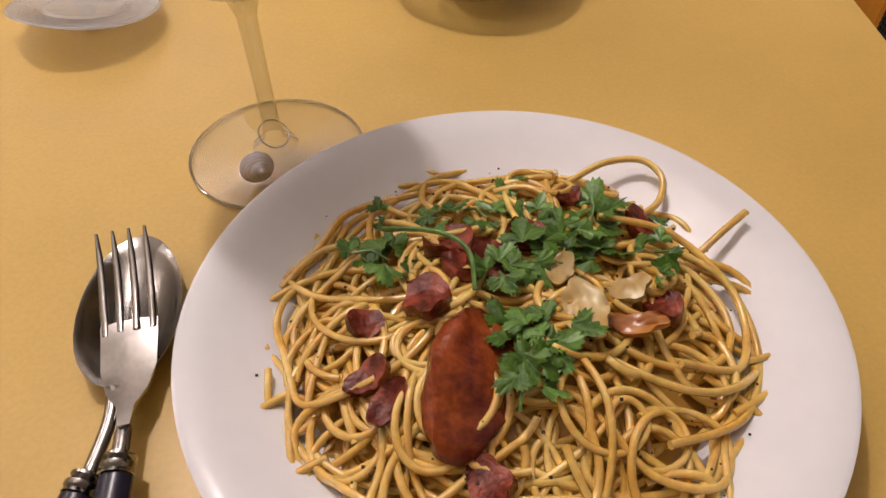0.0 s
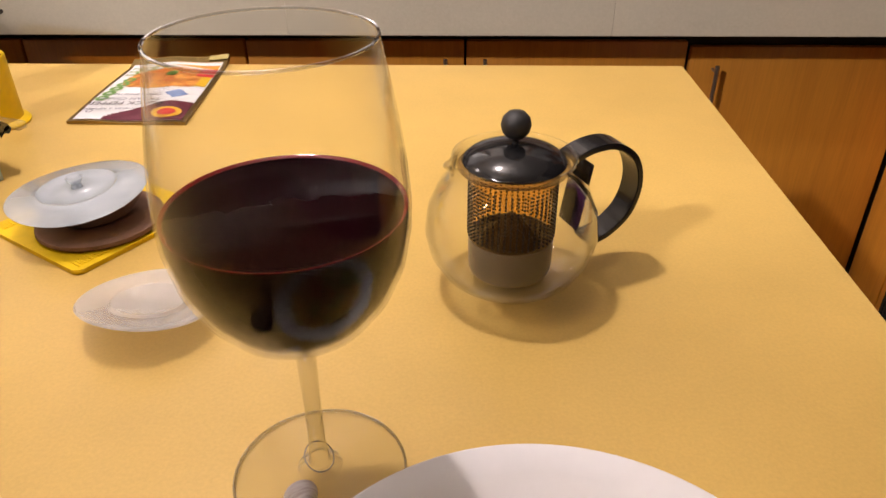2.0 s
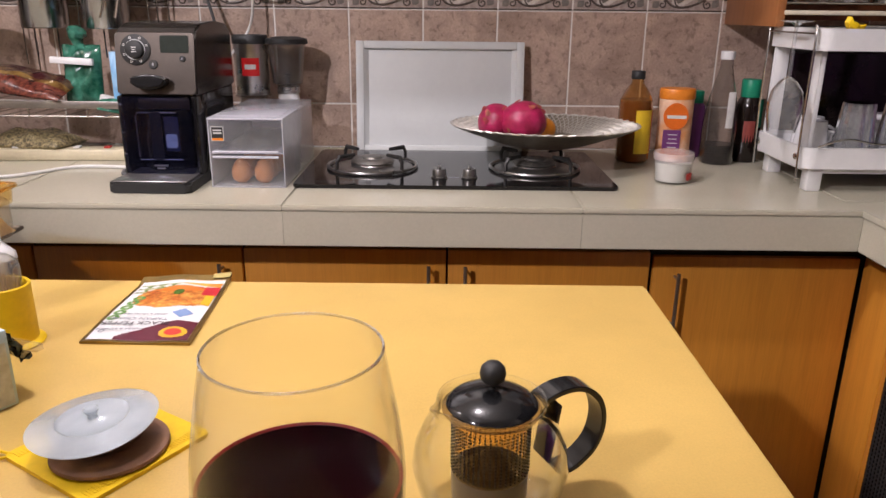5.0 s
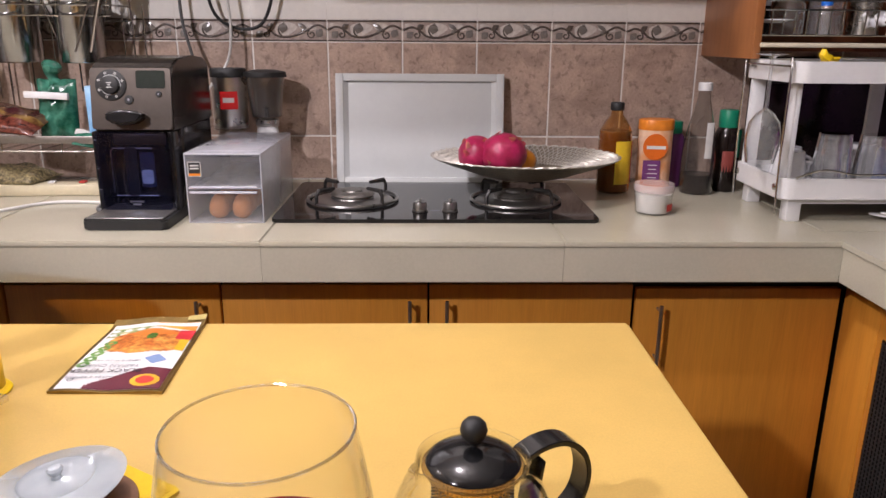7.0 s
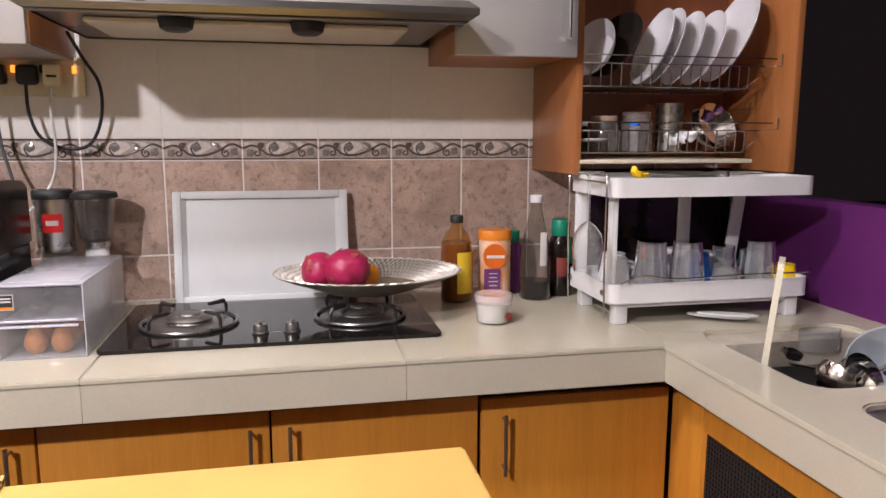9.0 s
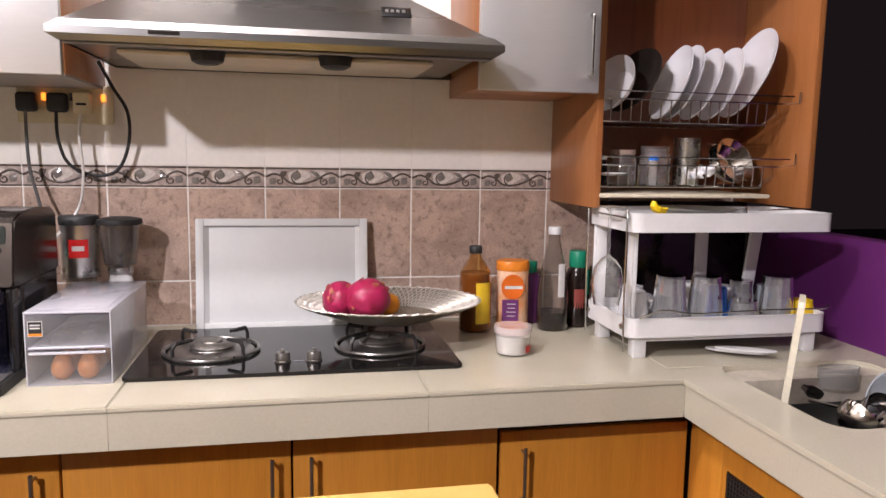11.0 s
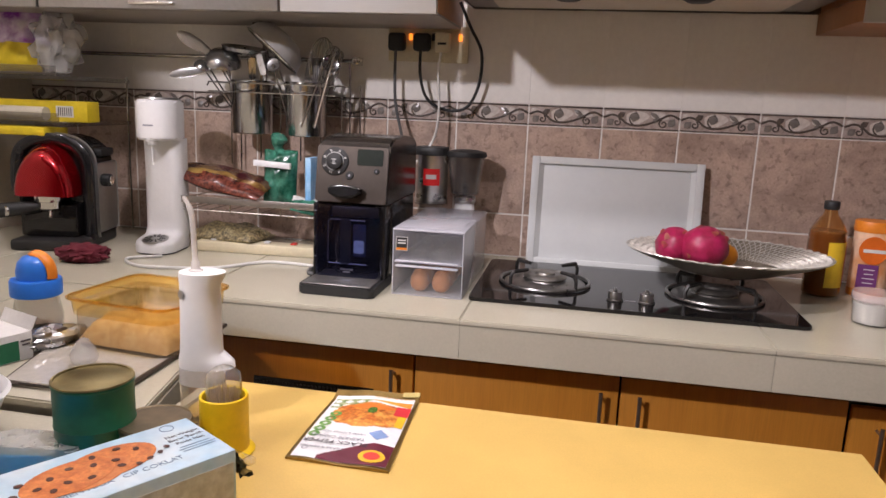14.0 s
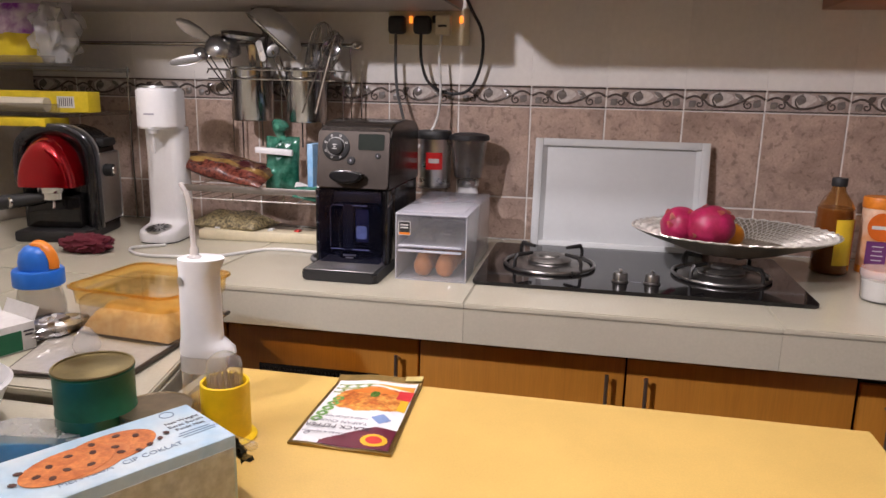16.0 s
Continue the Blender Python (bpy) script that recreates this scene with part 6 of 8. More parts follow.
def cable(pts, r, mat, label):
    ob = part("power_cable", tube(smooth_path(pts, 10), r, 8), mat)
    return tagged(ob, label, "cable")


GREY_RUBBER = pbr("grey_cable", (0.10, 0.10, 0.10), 0.5)
WHITE_RUBBER = pbr("white_cable", (0.66, 0.65, 0.62), 0.45)
cable([(-0.770, -0.045, 1.44), (-0.770, -0.045, 1.36), (-0.764, -0.05, 1.29), (-0.742, -0.07, 1.22), (-0.715, -0.12, 1.16), (-0.705, -0.15, 1.10)], 0.0042, GREY_RUBBER, "grey mains cable hanging from the socket")
cable([(-0.700, -0.045, 1.44), (-0.698, -0.045, 1.37), (-0.675, -0.045, 1.31), (-0.62, -0.04, 1.283), (-0.565, -0.04, 1.295), (-0.535, -0.04, 1.36), (-0.532, -0.05, 1.44), (-0.56, -0.07, 1.50), (-0.585, -0.10, 1.56)], 0.0042, MATT_BLACK, "black looped mains cable under the hood")
cable([(-0.642, -0.05, 1.436), (-0.646, -0.055, 1.38), (-0.640, -0.06, 1.28), (-0.650, -0.08, 1.20), (-0.690, -0.14, 1.13), (-0.70, -0.17, 1.08)], 0.0036, WHITE_RUBBER, "white cable hanging from the charger")

# ---- oral irrigator, glass board and food boxes on the side counter ----
jet = thing("oral_irrigator", "white cordless oral irrigator with a clear water tank", "oral irrigator", (-0.728, -1.182, T), 6)
jet.scale = (0.93, 0.95, 1.0)
part("tank", prism(rounded(0.064, 0.052, 0.024), 0.0, 0.082, 0.003), clear("tank_plastic", (0.93, 0.91, 0.87), 0.1, 0.30, (0.66, 0.62, 0.56)), jet, "clear water tank")
part("tank_band", prism(rounded(0.0645, 0.0525, 0.024), 0.060, 0.0825, 0.001), clear("tank_band_plastic", (0.93, 0.92, 0.90), 0.2, 0.60, (0.74, 0.72, 0.70)), jet)
bm, vs = bmesh.new(), []
for z, rx, ry, off in [(0.083, 0.033, 0.027, 0.0085), (0.091, 0.033, 0.027, 0.0080), (0.097, 0.0325, 0.0265, 0.004), (0.103, 0.031, 0.026, 0.0), (0.120, 0.0300, 0.0255, -0.002), (0.170, 0.0290, 0.025, -0.0025), (0.196, 0.0290, 0.0255, -0.001), (0.207, 0.0295, 0.027, 0.003), (0.214, 0.0285, 0.027, 0.0045)]:
    vs.append([bm.verts.new(((rx + (1.9 * max(0, off) if math.cos(a) > 0 else 0)) * math.cos(a), ry * math.sin(a), z)) for a in [6.283185 * k / 36 for k in range(36)]])
for a, b in zip(vs, vs[1:]):
    for k in range(36):
        bm.faces.new((a[k], a[(k + 1) % 36], b[(k + 1) % 36], b[k]))
bm.faces.new(vs[-1]), bm.faces.new(vs[0][::-1])
part("body", bm, WHITE, jet, smooth=50)
part("button", lathe([(0, 0), (0.0055, 0), (0.0062, 0.0015), (0.004, 0.001), (0, 0.0005)], 20), ALU, jet, at=pose(-0.018, -0.0215, 0.186, 90, 0, -30))
part("nozzle", tube(smooth_path([(-0.006, 0, 0.214), (-0.006, 0, 0.226), (-0.007, 0, 0.250), (-0.009, 0, 0.285), (-0.014, 0, 0.302), (-0.021, 0, 0.312)], 5), [0.010] * 2 + [0.0065] * 4 + [0.0042] * 14 + [0.0032] * 5 + [0.0025], 10), clear("nozzle_plastic", (0.92, 0.90, 0.88), 0.1, 0.55, (0.74, 0.70, 0.66)), jet, "clear angled jet nozzle")
board = thing("glass_board", "large pale glass board with a dark edge on the worktop", "board")
bp = [(-1.036, -1.190), (-0.862, -1.186), (-0.868, -0.850), (-1.135, -0.850)]
part("pane", prism(bp, C + 0.0008, 0.8895, 0.001), pbr("pale_board_glass", (0.40, 0.375, 0.33), 0.06, var=0.05), board, "glossy pale glass pane")
part("edge", tube([(x, y, 0.8855) for x, y in bp], 0.0042, 8, close=True), pbr("dark_brown_edge", (0.05, 0.035, 0.025), 0.35), board, "dark edge band")
AMBER_LID = clear("amber_lid_plastic", (0.98, 0.84, 0.50), 0.06, 0.10, (0.72, 0.36, 0.03))
box_o = thing("food_box", "clear food box with amber lid full of crumbly food", "food box", (-0.945, -0.962, 0.8899), -6)
box_o.scale = (1.04, 1.04, 1.08)
part("tub", prism(rounded(0.176, 0.158, 0.022), 0.0, 0.056, 0.003), clear("food_box_plastic", (0.95, 0.92, 0.88), 0.08, 0.10, (0.75, 0.65, 0.5)), box_o)
bm = bmesh.new()
loops = [[bm.verts.new((x, y, z)) for x, y in rounded(w, w - 0.018, 0.024)] for w, z in ((0.184, 0.050), (0.188, 0.072), (0.196, 0.074), (0.195, 0.077), (0.182, 0.077), (0.172, 0.068))]
for a, b in zip(loops, loops[1:]):
    for k in range(len(a)):
        bm.faces.new((a[k], a[(k + 1) % len(a)], b[(k + 1) % len(a)], b[k]))
bm.faces.new(loops[-1])
part("lid", bm, AMBER_LID, box_o, "amber plastic lid with a raised rim")
part("lid_rim", tube([(x, y, 0.0755) for x, y in rounded(0.196, 0.178, 0.024)], 0.0022, 8, close=True), AMBER_LID, box_o)
bm = bmesh.new()
bmesh.ops.create_grid(bm, x_segments=34, y_segments=28, size=0.5)
for v in bm.verts:
    x, y = v.co.x, v.co.y
    e = max(0, 1 - (2 * abs(x)) ** 8) * max(0, 1 - (2 * abs(y)) ** 8)
    v.co = (x * 0.168, y * 0.150, 0.004 + e * (0.034 + 0.014 * noise.noise(Vector((x * 8, y * 8, 2))) + 0.005 * noise.noise(Vector((x * 26, y * 26, 5)))))
part("contents", bm, pbr("crumbly_food", (0.64, 0.47, 0.26), 0.8, second=(0.54, 0.36, 0.17), vscale=80, bump=0.5, bscale=200), box_o, "pale crumbly food", smooth=70)
bot = thing("water_bottle", "clear water bottle with blue and orange flip cap", "bottle", (-1.168, -0.960, C))
part("body", lathe([(0, 0), (0.038, 0), (0.041, 0.004), (0.041, 0.03), (0.036, 0.055), (0.031, 0.072)], 36), SMOKE, bot)
BLUE = pbr("blue_plastic", (0.02, 0.16, 0.62), 0.35)
part("collar", lathe([(0.040, 0.066), (0.042, 0.068), (0.042, 0.092), (0.040, 0.095), (0, 0.095)], 36), BLUE, bot, "ribbed blue screw collar")
bm = lathe([(0.030, 0.095), (0.0305, 0.110), (0.027, 0.125), (0.018, 0.135), (0, 0.138)], 32)
part("dome", bm, BLUE, bot)
bm = bmesh.new()
bm_tube(bm, [(0.0, 0.030 * math.cos(a) * 0.2, 0.1) for a in (0,)] + [(0.004 + 0.030 * math.sin(a), 0, 0.104 + 0.036 * math.cos(a)) for a in [radians(k) for k in range(-20, 101, 10)]], 0.010, 8, flat=0.5)
part("flip_cap", bm, ORANGE_P, bot, "orange flip spout cover")
cart = thing("medicine_carton", "opened white and green medicine carton", "carton", (-1.130, -1.095, C + 0.001), -20)
part("box", box(-0.045, 0.045, -0.03, 0.03, 0, 0.045, 0.001), PAPER, cart)
part("green_band", box(-0.0455, 0.02, -0.0308, -0.0302, 0.002, 0.030), GREEN_TIN, cart)
part("flap", box(-0.045, 0.045, -0.0006, 0.0006, 0, 0.022), PAPER, cart, at=pose(0, 0.03, 0.045, -25, 0, 0))
part("flap", box(-0.0006, 0.0006, -0.028, 0.028, 0, 0.03), PAPER, cart, at=pose(-0.045, 0, 0.045, 0, -35, 0))
part("green_band", box(0.0452, 0.0458, -0.03, 0.008, 0.002, 0.034), GREEN_TIN, cart)
bars(cart, INK, pose(0.0456, 0.019, 0.030, 90, 0, 90), (0.016, 0.012), 0.006, 0.003)
foil = bmesh.new()
bmesh.ops.create_uvsphere(foil, u_segments=26, v_segments=16, radius=1)
for v in foil.verts:
    n = v.co.copy()
    v.co = Vector((n.x * 0.062, n.y * 0.026, n.z * 0.019)) * (1 + 0.30 * noise.noise(n * 4.0) + 0.12 * noise.noise(n * 11))
    v.co.z = max(v.co.z, -0.017)
tagged(part("foil_parcel", foil, pbr("crumpled_foil", (0.40, 0.39, 0.38), 0.28, 1.0, var=0.2, vscale=60, bump=0.3, bscale=80), at=pose(-1.080, -1.045, C + 0.022, 0, 0, 60), smooth=25), "crumpled silver foil parcel on the glass board", "foil")
tagged(part("clear_stopper", lathe([(0, 0), (0.012, 0), (0.019, 0.008), (0.021, 0.016), (0.016, 0.028), (0.008, 0.040), (0, 0.045)], 12), clear("facet_plastic", (0.9, 0.9, 0.9), 0.05, 0.25), at=pose(-0.966, -1.108, 0.8899), smooth=15), "faceted clear plastic acorn-shaped stopper", "stopper")

# ---- things at the table's left end ----
blue_tray = thing("blue_tray", "light blue plastic tray on the table", "tray", (-0.835, -1.430, T), 12)
SKY_BLUE = pbr("sky_blue_plastic", (0.05, 0.36, 0.68), 0.4)
part("base", box(-0.12, 0.09, -0.09, 0.06, 0.0, 0.004, 0.001), SKY_BLUE, blue_tray)
for x0, x1, y0, y1 in ((-0.12, 0.09, 0.056, 0.060), (-0.12, 0.09, -0.09, -0.086), (-0.12, -0.116, -0.086, 0.056), (0.086, 0.09, -0.086, 0.056)):
    part("rim", box(x0, x1, y0, y1, 0.004, 0.028, 0.001), SKY_BLUE, blue_tray)
clearbox = thing("plastic_box", "frosted clear plastic box beside the tins", "box", (-0.835, -1.362, T + 0.0), 8)
part("tub", prism(rounded(0.11, 0.045, 0.012), 0.0, 0.045, 0.003), clear("frosted_box", (0.9, 0.9, 0.88), 0.2, 0.4, (0.6, 0.6, 0.58)), clearbox)
sieve = thing("white_bowl", "white rimmed plastic bowl at the table end", "bowl", (-1.015, -1.335, T))
part("body", lathe([(0, 0), (0.05, 0), (0.07, 0.02), (0.088, 0.062), (0.092, 0.064), (0.088, 0.068), (0.083, 0.06), (0.066, 0.022), (0, 0.004)], 40), WHITE, sieve)
tagged(part("paper_slip", box(-0.05, 0.05, -0.03, 0.03, 0.0, 0.0012), pbr("grey_paper", (0.55, 0.56, 0.58), 0.6), at=pose(-0.992, -1.33, T + 0.078, 6, -12, 25)), "grey folded paper slip on the white bowl", "paper")
tagged(part("sugar_sachet", prism(rounded(0.03, 0.022, 0.003), 0, 0.004, 0.001), pbr("pink_sachet", (0.62, 0.12, 0.18), 0.5, second=(0.75, 0.7, 0.68), vscale=60), at=pose(-0.905, -1.385, T + 0.001, 0, 0, 20)), "small pink and white sachet on the table", "sachet")

# ---- drip espresso machine, soda maker ----
RED = pbr("metallic_red", (0.36, 0.002, 0.007), 0.13, 0.75, var=0.08, coat=0.6)
esp = thing("espresso_machine", "red and black espresso machine with portafilter", "espresso machine", (-1.633, -0.305, C), 12)
part("base", box(-0.088, 0.098, -0.105, 0.12, 0.0, 0.030, 0.008), MATT_BLACK, esp)
part("front_panel", box(-0.070, 0.070, -0.060, -0.021, 0.031, 0.118, 0.006), BLACK_GLASS, esp, "glossy black front panel")
bm = bmesh.new()
prof2 = [(-0.102, 0.02), (-0.102, 0.20), (-0.092, 0.258), (-0.055, 0.288), (0.0, 0.298), (0.05, 0.285), (0.085, 0.255), (0.095, 0.20), (0.095, 0.02)]
a, b = [bm.verts.new((x, -0.02, z)) for x, z in prof2], [bm.verts.new((x, 0.13, z)) for x, z in prof2]
bm.faces.new(a[::-1]), bm.faces.new(b)
for i in range(len(a)):
    j = (i + 1) % len(a)
    bm.faces.new((a[i], a[j], b[j], b[i]))
bmesh.ops.bevel(bm, geom=list(bm.edges), offset=0.006, segments=2, affect="EDGES")
part("housing", bm, BLACK, esp, smooth=50)
ring = [(0.095, 0.022), (0.095, 0.20), (0.086, 0.252), (0.052, 0.285), (0.0, 0.296), (-0.054, 0.287), (-0.092, 0.256), (-0.102, 0.20), (-0.102, 0.15)]
part("arch_frame", tube(smooth_path([(x * 0.955 - 0.001, -0.030, z * 0.985) for x, z in ring], 6), 0.0085, 10, flat=1.7), BLACK, esp, "thick black arched frame")
part("arch_trim", tube(smooth_path([(x * 1.012, 0.005, z * 1.006) for x, z in ring[:-1]], 6), 0.0042, 8, flat=1.6), ALU, esp, "silver arched trim")
part("side_cover", box(0.096, 0.103, 0.0, 0.125, 0.035, 0.225, 0.008), pbr("brushed_grey_cover", (0.40, 0.40, 0.39), 0.36, 0.9, var=0.08, vscale=12, bump=0.08, bscale=160), esp, "brushed grey side cover")
bm = bmesh.new()
n1, n2, g = 16, 10, {}
for i in range(n1 + 1):
    for j in range(n2 + 1):
        a = math.pi * i / n1
        q = j / n2
        x, z = -0.008 - 0.078 * math.cos(a), 0.143 + 0.134 * math.sin(a)
        g[i, j] = bm.verts.new((x * (1 - 0.25 * q * q), -0.02 - 0.075 * math.sin(q * 1.57), 0.155 + (z - 0.155) * (1 - 0.35 * q * q) - 0.004 * q))
for i in range(n1):
    for j in range(n2):
        bm.faces.new((g[i, j], g[i + 1, j], g[i + 1, j + 1], g[i, j + 1]))
bm.faces.new([g[0, j] for j in range(n2 + 1)] + [g[n1, j] for j in range(n2, -1, -1)])
bm.faces.new([g[i, n2] for i in range(n1 + 1)])
part("red_hood", bm, RED, esp, "glossy metallic red brew hood", smooth=50)
part("brew_head", lathe([(0, 0.128), (0.034, 0.128), (0.036, 0.135), (0.036, 0.156), (0, 0.156)], 28, (0, -0.058, 0)), CHROME, esp)
pf = part("portafilter", lathe([(0, 0.10), (0.022, 0.102), (0.030, 0.11), (0.031, 0.127), (0, 0.127)], 28, (0, -0.058, 0)), CHROME, esp)
part("portafilter_handle", tube([(-0.02, -0.070, 0.114), (-0.06, -0.085, 0.110), (-0.13, -0.110, 0.102)], [0.013, 0.018, 0.020], 12), MATT_BLACK, pf)
part("handle_end", lathe([(0, 0), (0.013, 0.0), (0.012, 0.004), (0, 0.006)], 18), CHROME, pf, at=pose(-0.083, -0.115, 0.106, 90, 0, -30))
part("spout", tube(smooth_path([(0.014, -0.082, 0.106), (0.018, -0.090, 0.100), (0.017, -0.091, 0.090)], 4), 0.004, 8), CHROME, pf)
part("steam_knob", lathe([(0, 0), (0.016, 0), (0.018, 0.004), (0.017, 0.022), (0.014, 0.025), (0, 0.025)], 24), MATT_BLACK, esp, "black steam knob", at=pose(0.103, 0.03, 0.178, 0, 90, 0))
part("knob_cap", lathe([(0, 0), (0.012, 0), (0.011, 0.002), (0, 0.0025)], 20), CHROME, esp, at=pose(0.1282, 0.03, 0.178, 0, 90, 0))
part("bean_lid", box(0.02, 0.10, 0.04, 0.12, 0.24, 0.262, 0.006), MATT_BLACK, esp)
for x in (-0.03, 0.0, 0.03):
    part("button", lathe([(0, 0), (0.007, 0), (0.006, 0.004), (0, 0.005)], 16), CHROME, esp, at=pose(x, -0.02, 0.283 - abs(x) * 0.25, 60, 0, 0))
bars(esp, ALU, pose(-0.045, -0.0805, 0.163, 78, 0, -20), (0.03,), high=0.004)
soda = thing("soda_maker", "tall white soda maker on the worktop", "soda maker", (-1.352, -0.262, C), 6)
soda.scale = (0.82, 0.88, 1.0)
part("foot", prism(rounded(0.124, 0.17, 0.045, cy=-0.01), 0.0, 0.0035), MATT_BLACK, soda)
bm, loops = bmesh.new(), []
for z, w, d, cy in ((0.004, 0.130, 0.175, -0.010), (0.022, 0.134, 0.176, -0.010), (0.032, 0.132, 0.168, -0.008), (0.042, 0.130, 0.104, 0.026), (0.060, 0.129, 0.092, 0.032), (0.085, 0.128, 0.090, 0.033), (0.14, 0.126, 0.094, 0.032), (0.22, 0.125, 0.092, 0.033), (0.30, 0.126, 0.096, 0.031)):
    loops.append([bm.verts.new((x, y, z)) for x, y in rounded(w, d, min(w, d) * 0.36, 6, 0, cy)])
for a, b in zip(loops, loops[1:]):
    for k in range(len(a)):
        bm.faces.new((a[k], a[(k + 1) % len(a)], b[(k + 1) % len(a)], b[k]))
bm.faces.new(loops[0][::-1]), bm.faces.new(loops[-1])
part("column", bm, WHITE, soda, "white column flowing into a broad base", smooth=60)
part("head", prism(rounded(0.130, 0.155, 0.06, 8, cy=0.0), 0.298, 0.402, 0.006), WHITE, soda)
part("head_top", lathe([(0.040, 0.401), (0.060, 0.403), (0.059, 0.408), (0.050, 0.408), (0, 0.405)], 40), ALU, soda)
part("nozzle", lathe([(0, 0.235), (0.004, 0.235), (0.004, 0.285), (0.014, 0.287), (0.018, 0.296), (0, 0.296)], 16, (0, -0.058, 0)), WHITE, soda)
GRID = pose(0, -0.060, 0.0375, 8, 0, 0)
grill = part("drip_grid", lathe([(0, -0.003), (0.040, -0.003), (0.041, 0.0005), (0.039, 0.0015), (0, 0.0015)], 36), ALU, soda, "round grey drip grid", at=GRID)
for k in range(12):
    part("slot", box(0.014, 0.034, -0.0022, 0.0022, 0.0016, 0.0022), MATT_BLACK, grill, at=pose(0, 0, 0, 0, 0, 30 * k))
bars(soda, GREY_INK, pose(0, -0.0782, 0.335, 90, 0, 0), (0.034,), high=0.004)
bm = bmesh.new()
bmesh.ops.create_icosphere(bm, subdivisions=4, radius=1)
for v in bm.verts:
    n = v.co.copy()
    v.co = Vector((n.x * 0.055, n.y * 0.038, n.z * 0.022)) * (1 + 0.5 * abs(noise.noise(n * 2.6)) + 0.22 * noise.noise(n * 6))
    v.co.z = max(v.co.z, -0.019)
tagged(part("dish_cloth", bm, pbr("maroon_cloth", (0.12, 0.012, 0.022), 0.9, var=0.2, vscale=40, bump=0.5, bscale=500), at=pose(-1.45, -0.465, C + 0.0195, 0, 0, 10), smooth=80), "crumpled maroon dish cloth on the worktop", "cloth")

# ---- power strip and its lead ----
strip = thing("power_strip", "cream four-way power strip on the worktop", "power strip", (-1.10, -0.215, C), 4)
part("bar", box(-0.17, 0.17, -0.028, 0.028, 0.0, 0.028, 0.005), IVORY, strip)
for k in range(4):
    part("switch", box(-0.13 + 0.075 * k, -0.115 + 0.075 * k, -0.010, 0.010, 0.0285, 0.033, 0.001), RED_LABEL if k == 3 else WHITE, strip)
cable([(-1.30, -0.36, C + 0.004), (-1.36, -0.42, C + 0.004), (-1.28, -0.48, C + 0.004), (-1.12, -0.44, C + 0.004), (-1.02, -0.33, C + 0.004), (-0.88, -0.33, C + 0.004), (-0.84, -0.31, C + 0.004)], 0.004, WHITE_RUBBER, "white flex lying on the worktop")
cable([(-0.845, -0.40, C + 0.005), (-0.875, -0.41, C + 0.005), (-0.885, -0.36, C + 0.005), (-0.84, -0.33, C + 0.005), (-0.80, -0.27, C + 0.005)], 0.0055, GREY_RUBBER, "grey coiled flex beside the coffee machine")

# ---- wall rail with utensil baskets ----
rail = thing("wall_rail", "steel wall rail above the tile border", "rail")
part("bar", tube([(-1.86, -0.035, 1.407), (-0.87, -0.035, 1.407)], 0.006, 10), WIRE, rail)
for x in (-1.80, -0.885):
    part("bracket", box(x - 0.010, x + 0.010, -0.044, -0.001, 1.396, 1.418, 0.003), CHROME, rail)


def wire_frame(owner, segs, r=0.0022, name="wire"):
    for pts in segs:
        part(name, tube(pts, r, 6), WIRE, owner)


basket = thing("utensil_rack", "hanging steel wire rack for two utensil cups", "rack")
segs = []
for x in (-1.27, -0.905):
    segs += [[(x, -0.03, 1.405), (x, -0.022, 1.30), (x, -0.022, 1.10)], [(x, -0.024, 1.335), (x, -0.15, 1.335), (x, -0.16, 1.325)], [(x + 0.03, -0.022, 1.34), (x + 0.03, -0.022, 1.10)]]
segs += [[(-1.27, -0.155, 1.335), (-0.905, -0.155, 1.335)], [(-1.27, -0.024, 1.30), (-0.905, -0.024, 1.30)], [(-1.27, -0.155, 1.31), (-0.905, -0.155, 1.31)]]
for k in range(6):
    segs.append([(-1.24 + 0.062 * k, -0.022, 1.31), (-1.24 + 0.062 * k, -0.022, 1.12)])
wire_frame(basket, segs)


CUP_STEEL = pbr("satin_cup_steel", (0.47, 0.47, 0.47), 0.20, 1.0, var=0.1, vscale=20, rvar=0.3)


def utensil_cup(x):
    ob = thing("utensil_cup", "polished steel cup crammed with kitchen utensils", "cup", (x, -0.092, 1.197), group="utensil cups on the rail")
    part("cup", lathe([(0, 0), (0.055, 0), (0.0575, 0.003), (0.0575, 0.142), (0.0595, 0.146), (0.0565, 0.146), (0.0555, 0.006), (0, 0.004)], 44), CUP_STEEL, ob)
    return ob


utensil_cup(-1.170), utensil_cup(-1.010)


UTENSIL = pbr("satin_utensil_steel", (0.46, 0.46, 0.46), 0.25, 0.95, var=0.12, vscale=30, fine=0.06)


def shaft(a, b, r=0.0035):
    return tube([a, Vector(a).lerp(Vector(b), 0.5), b], r, 8, flat=0.6)


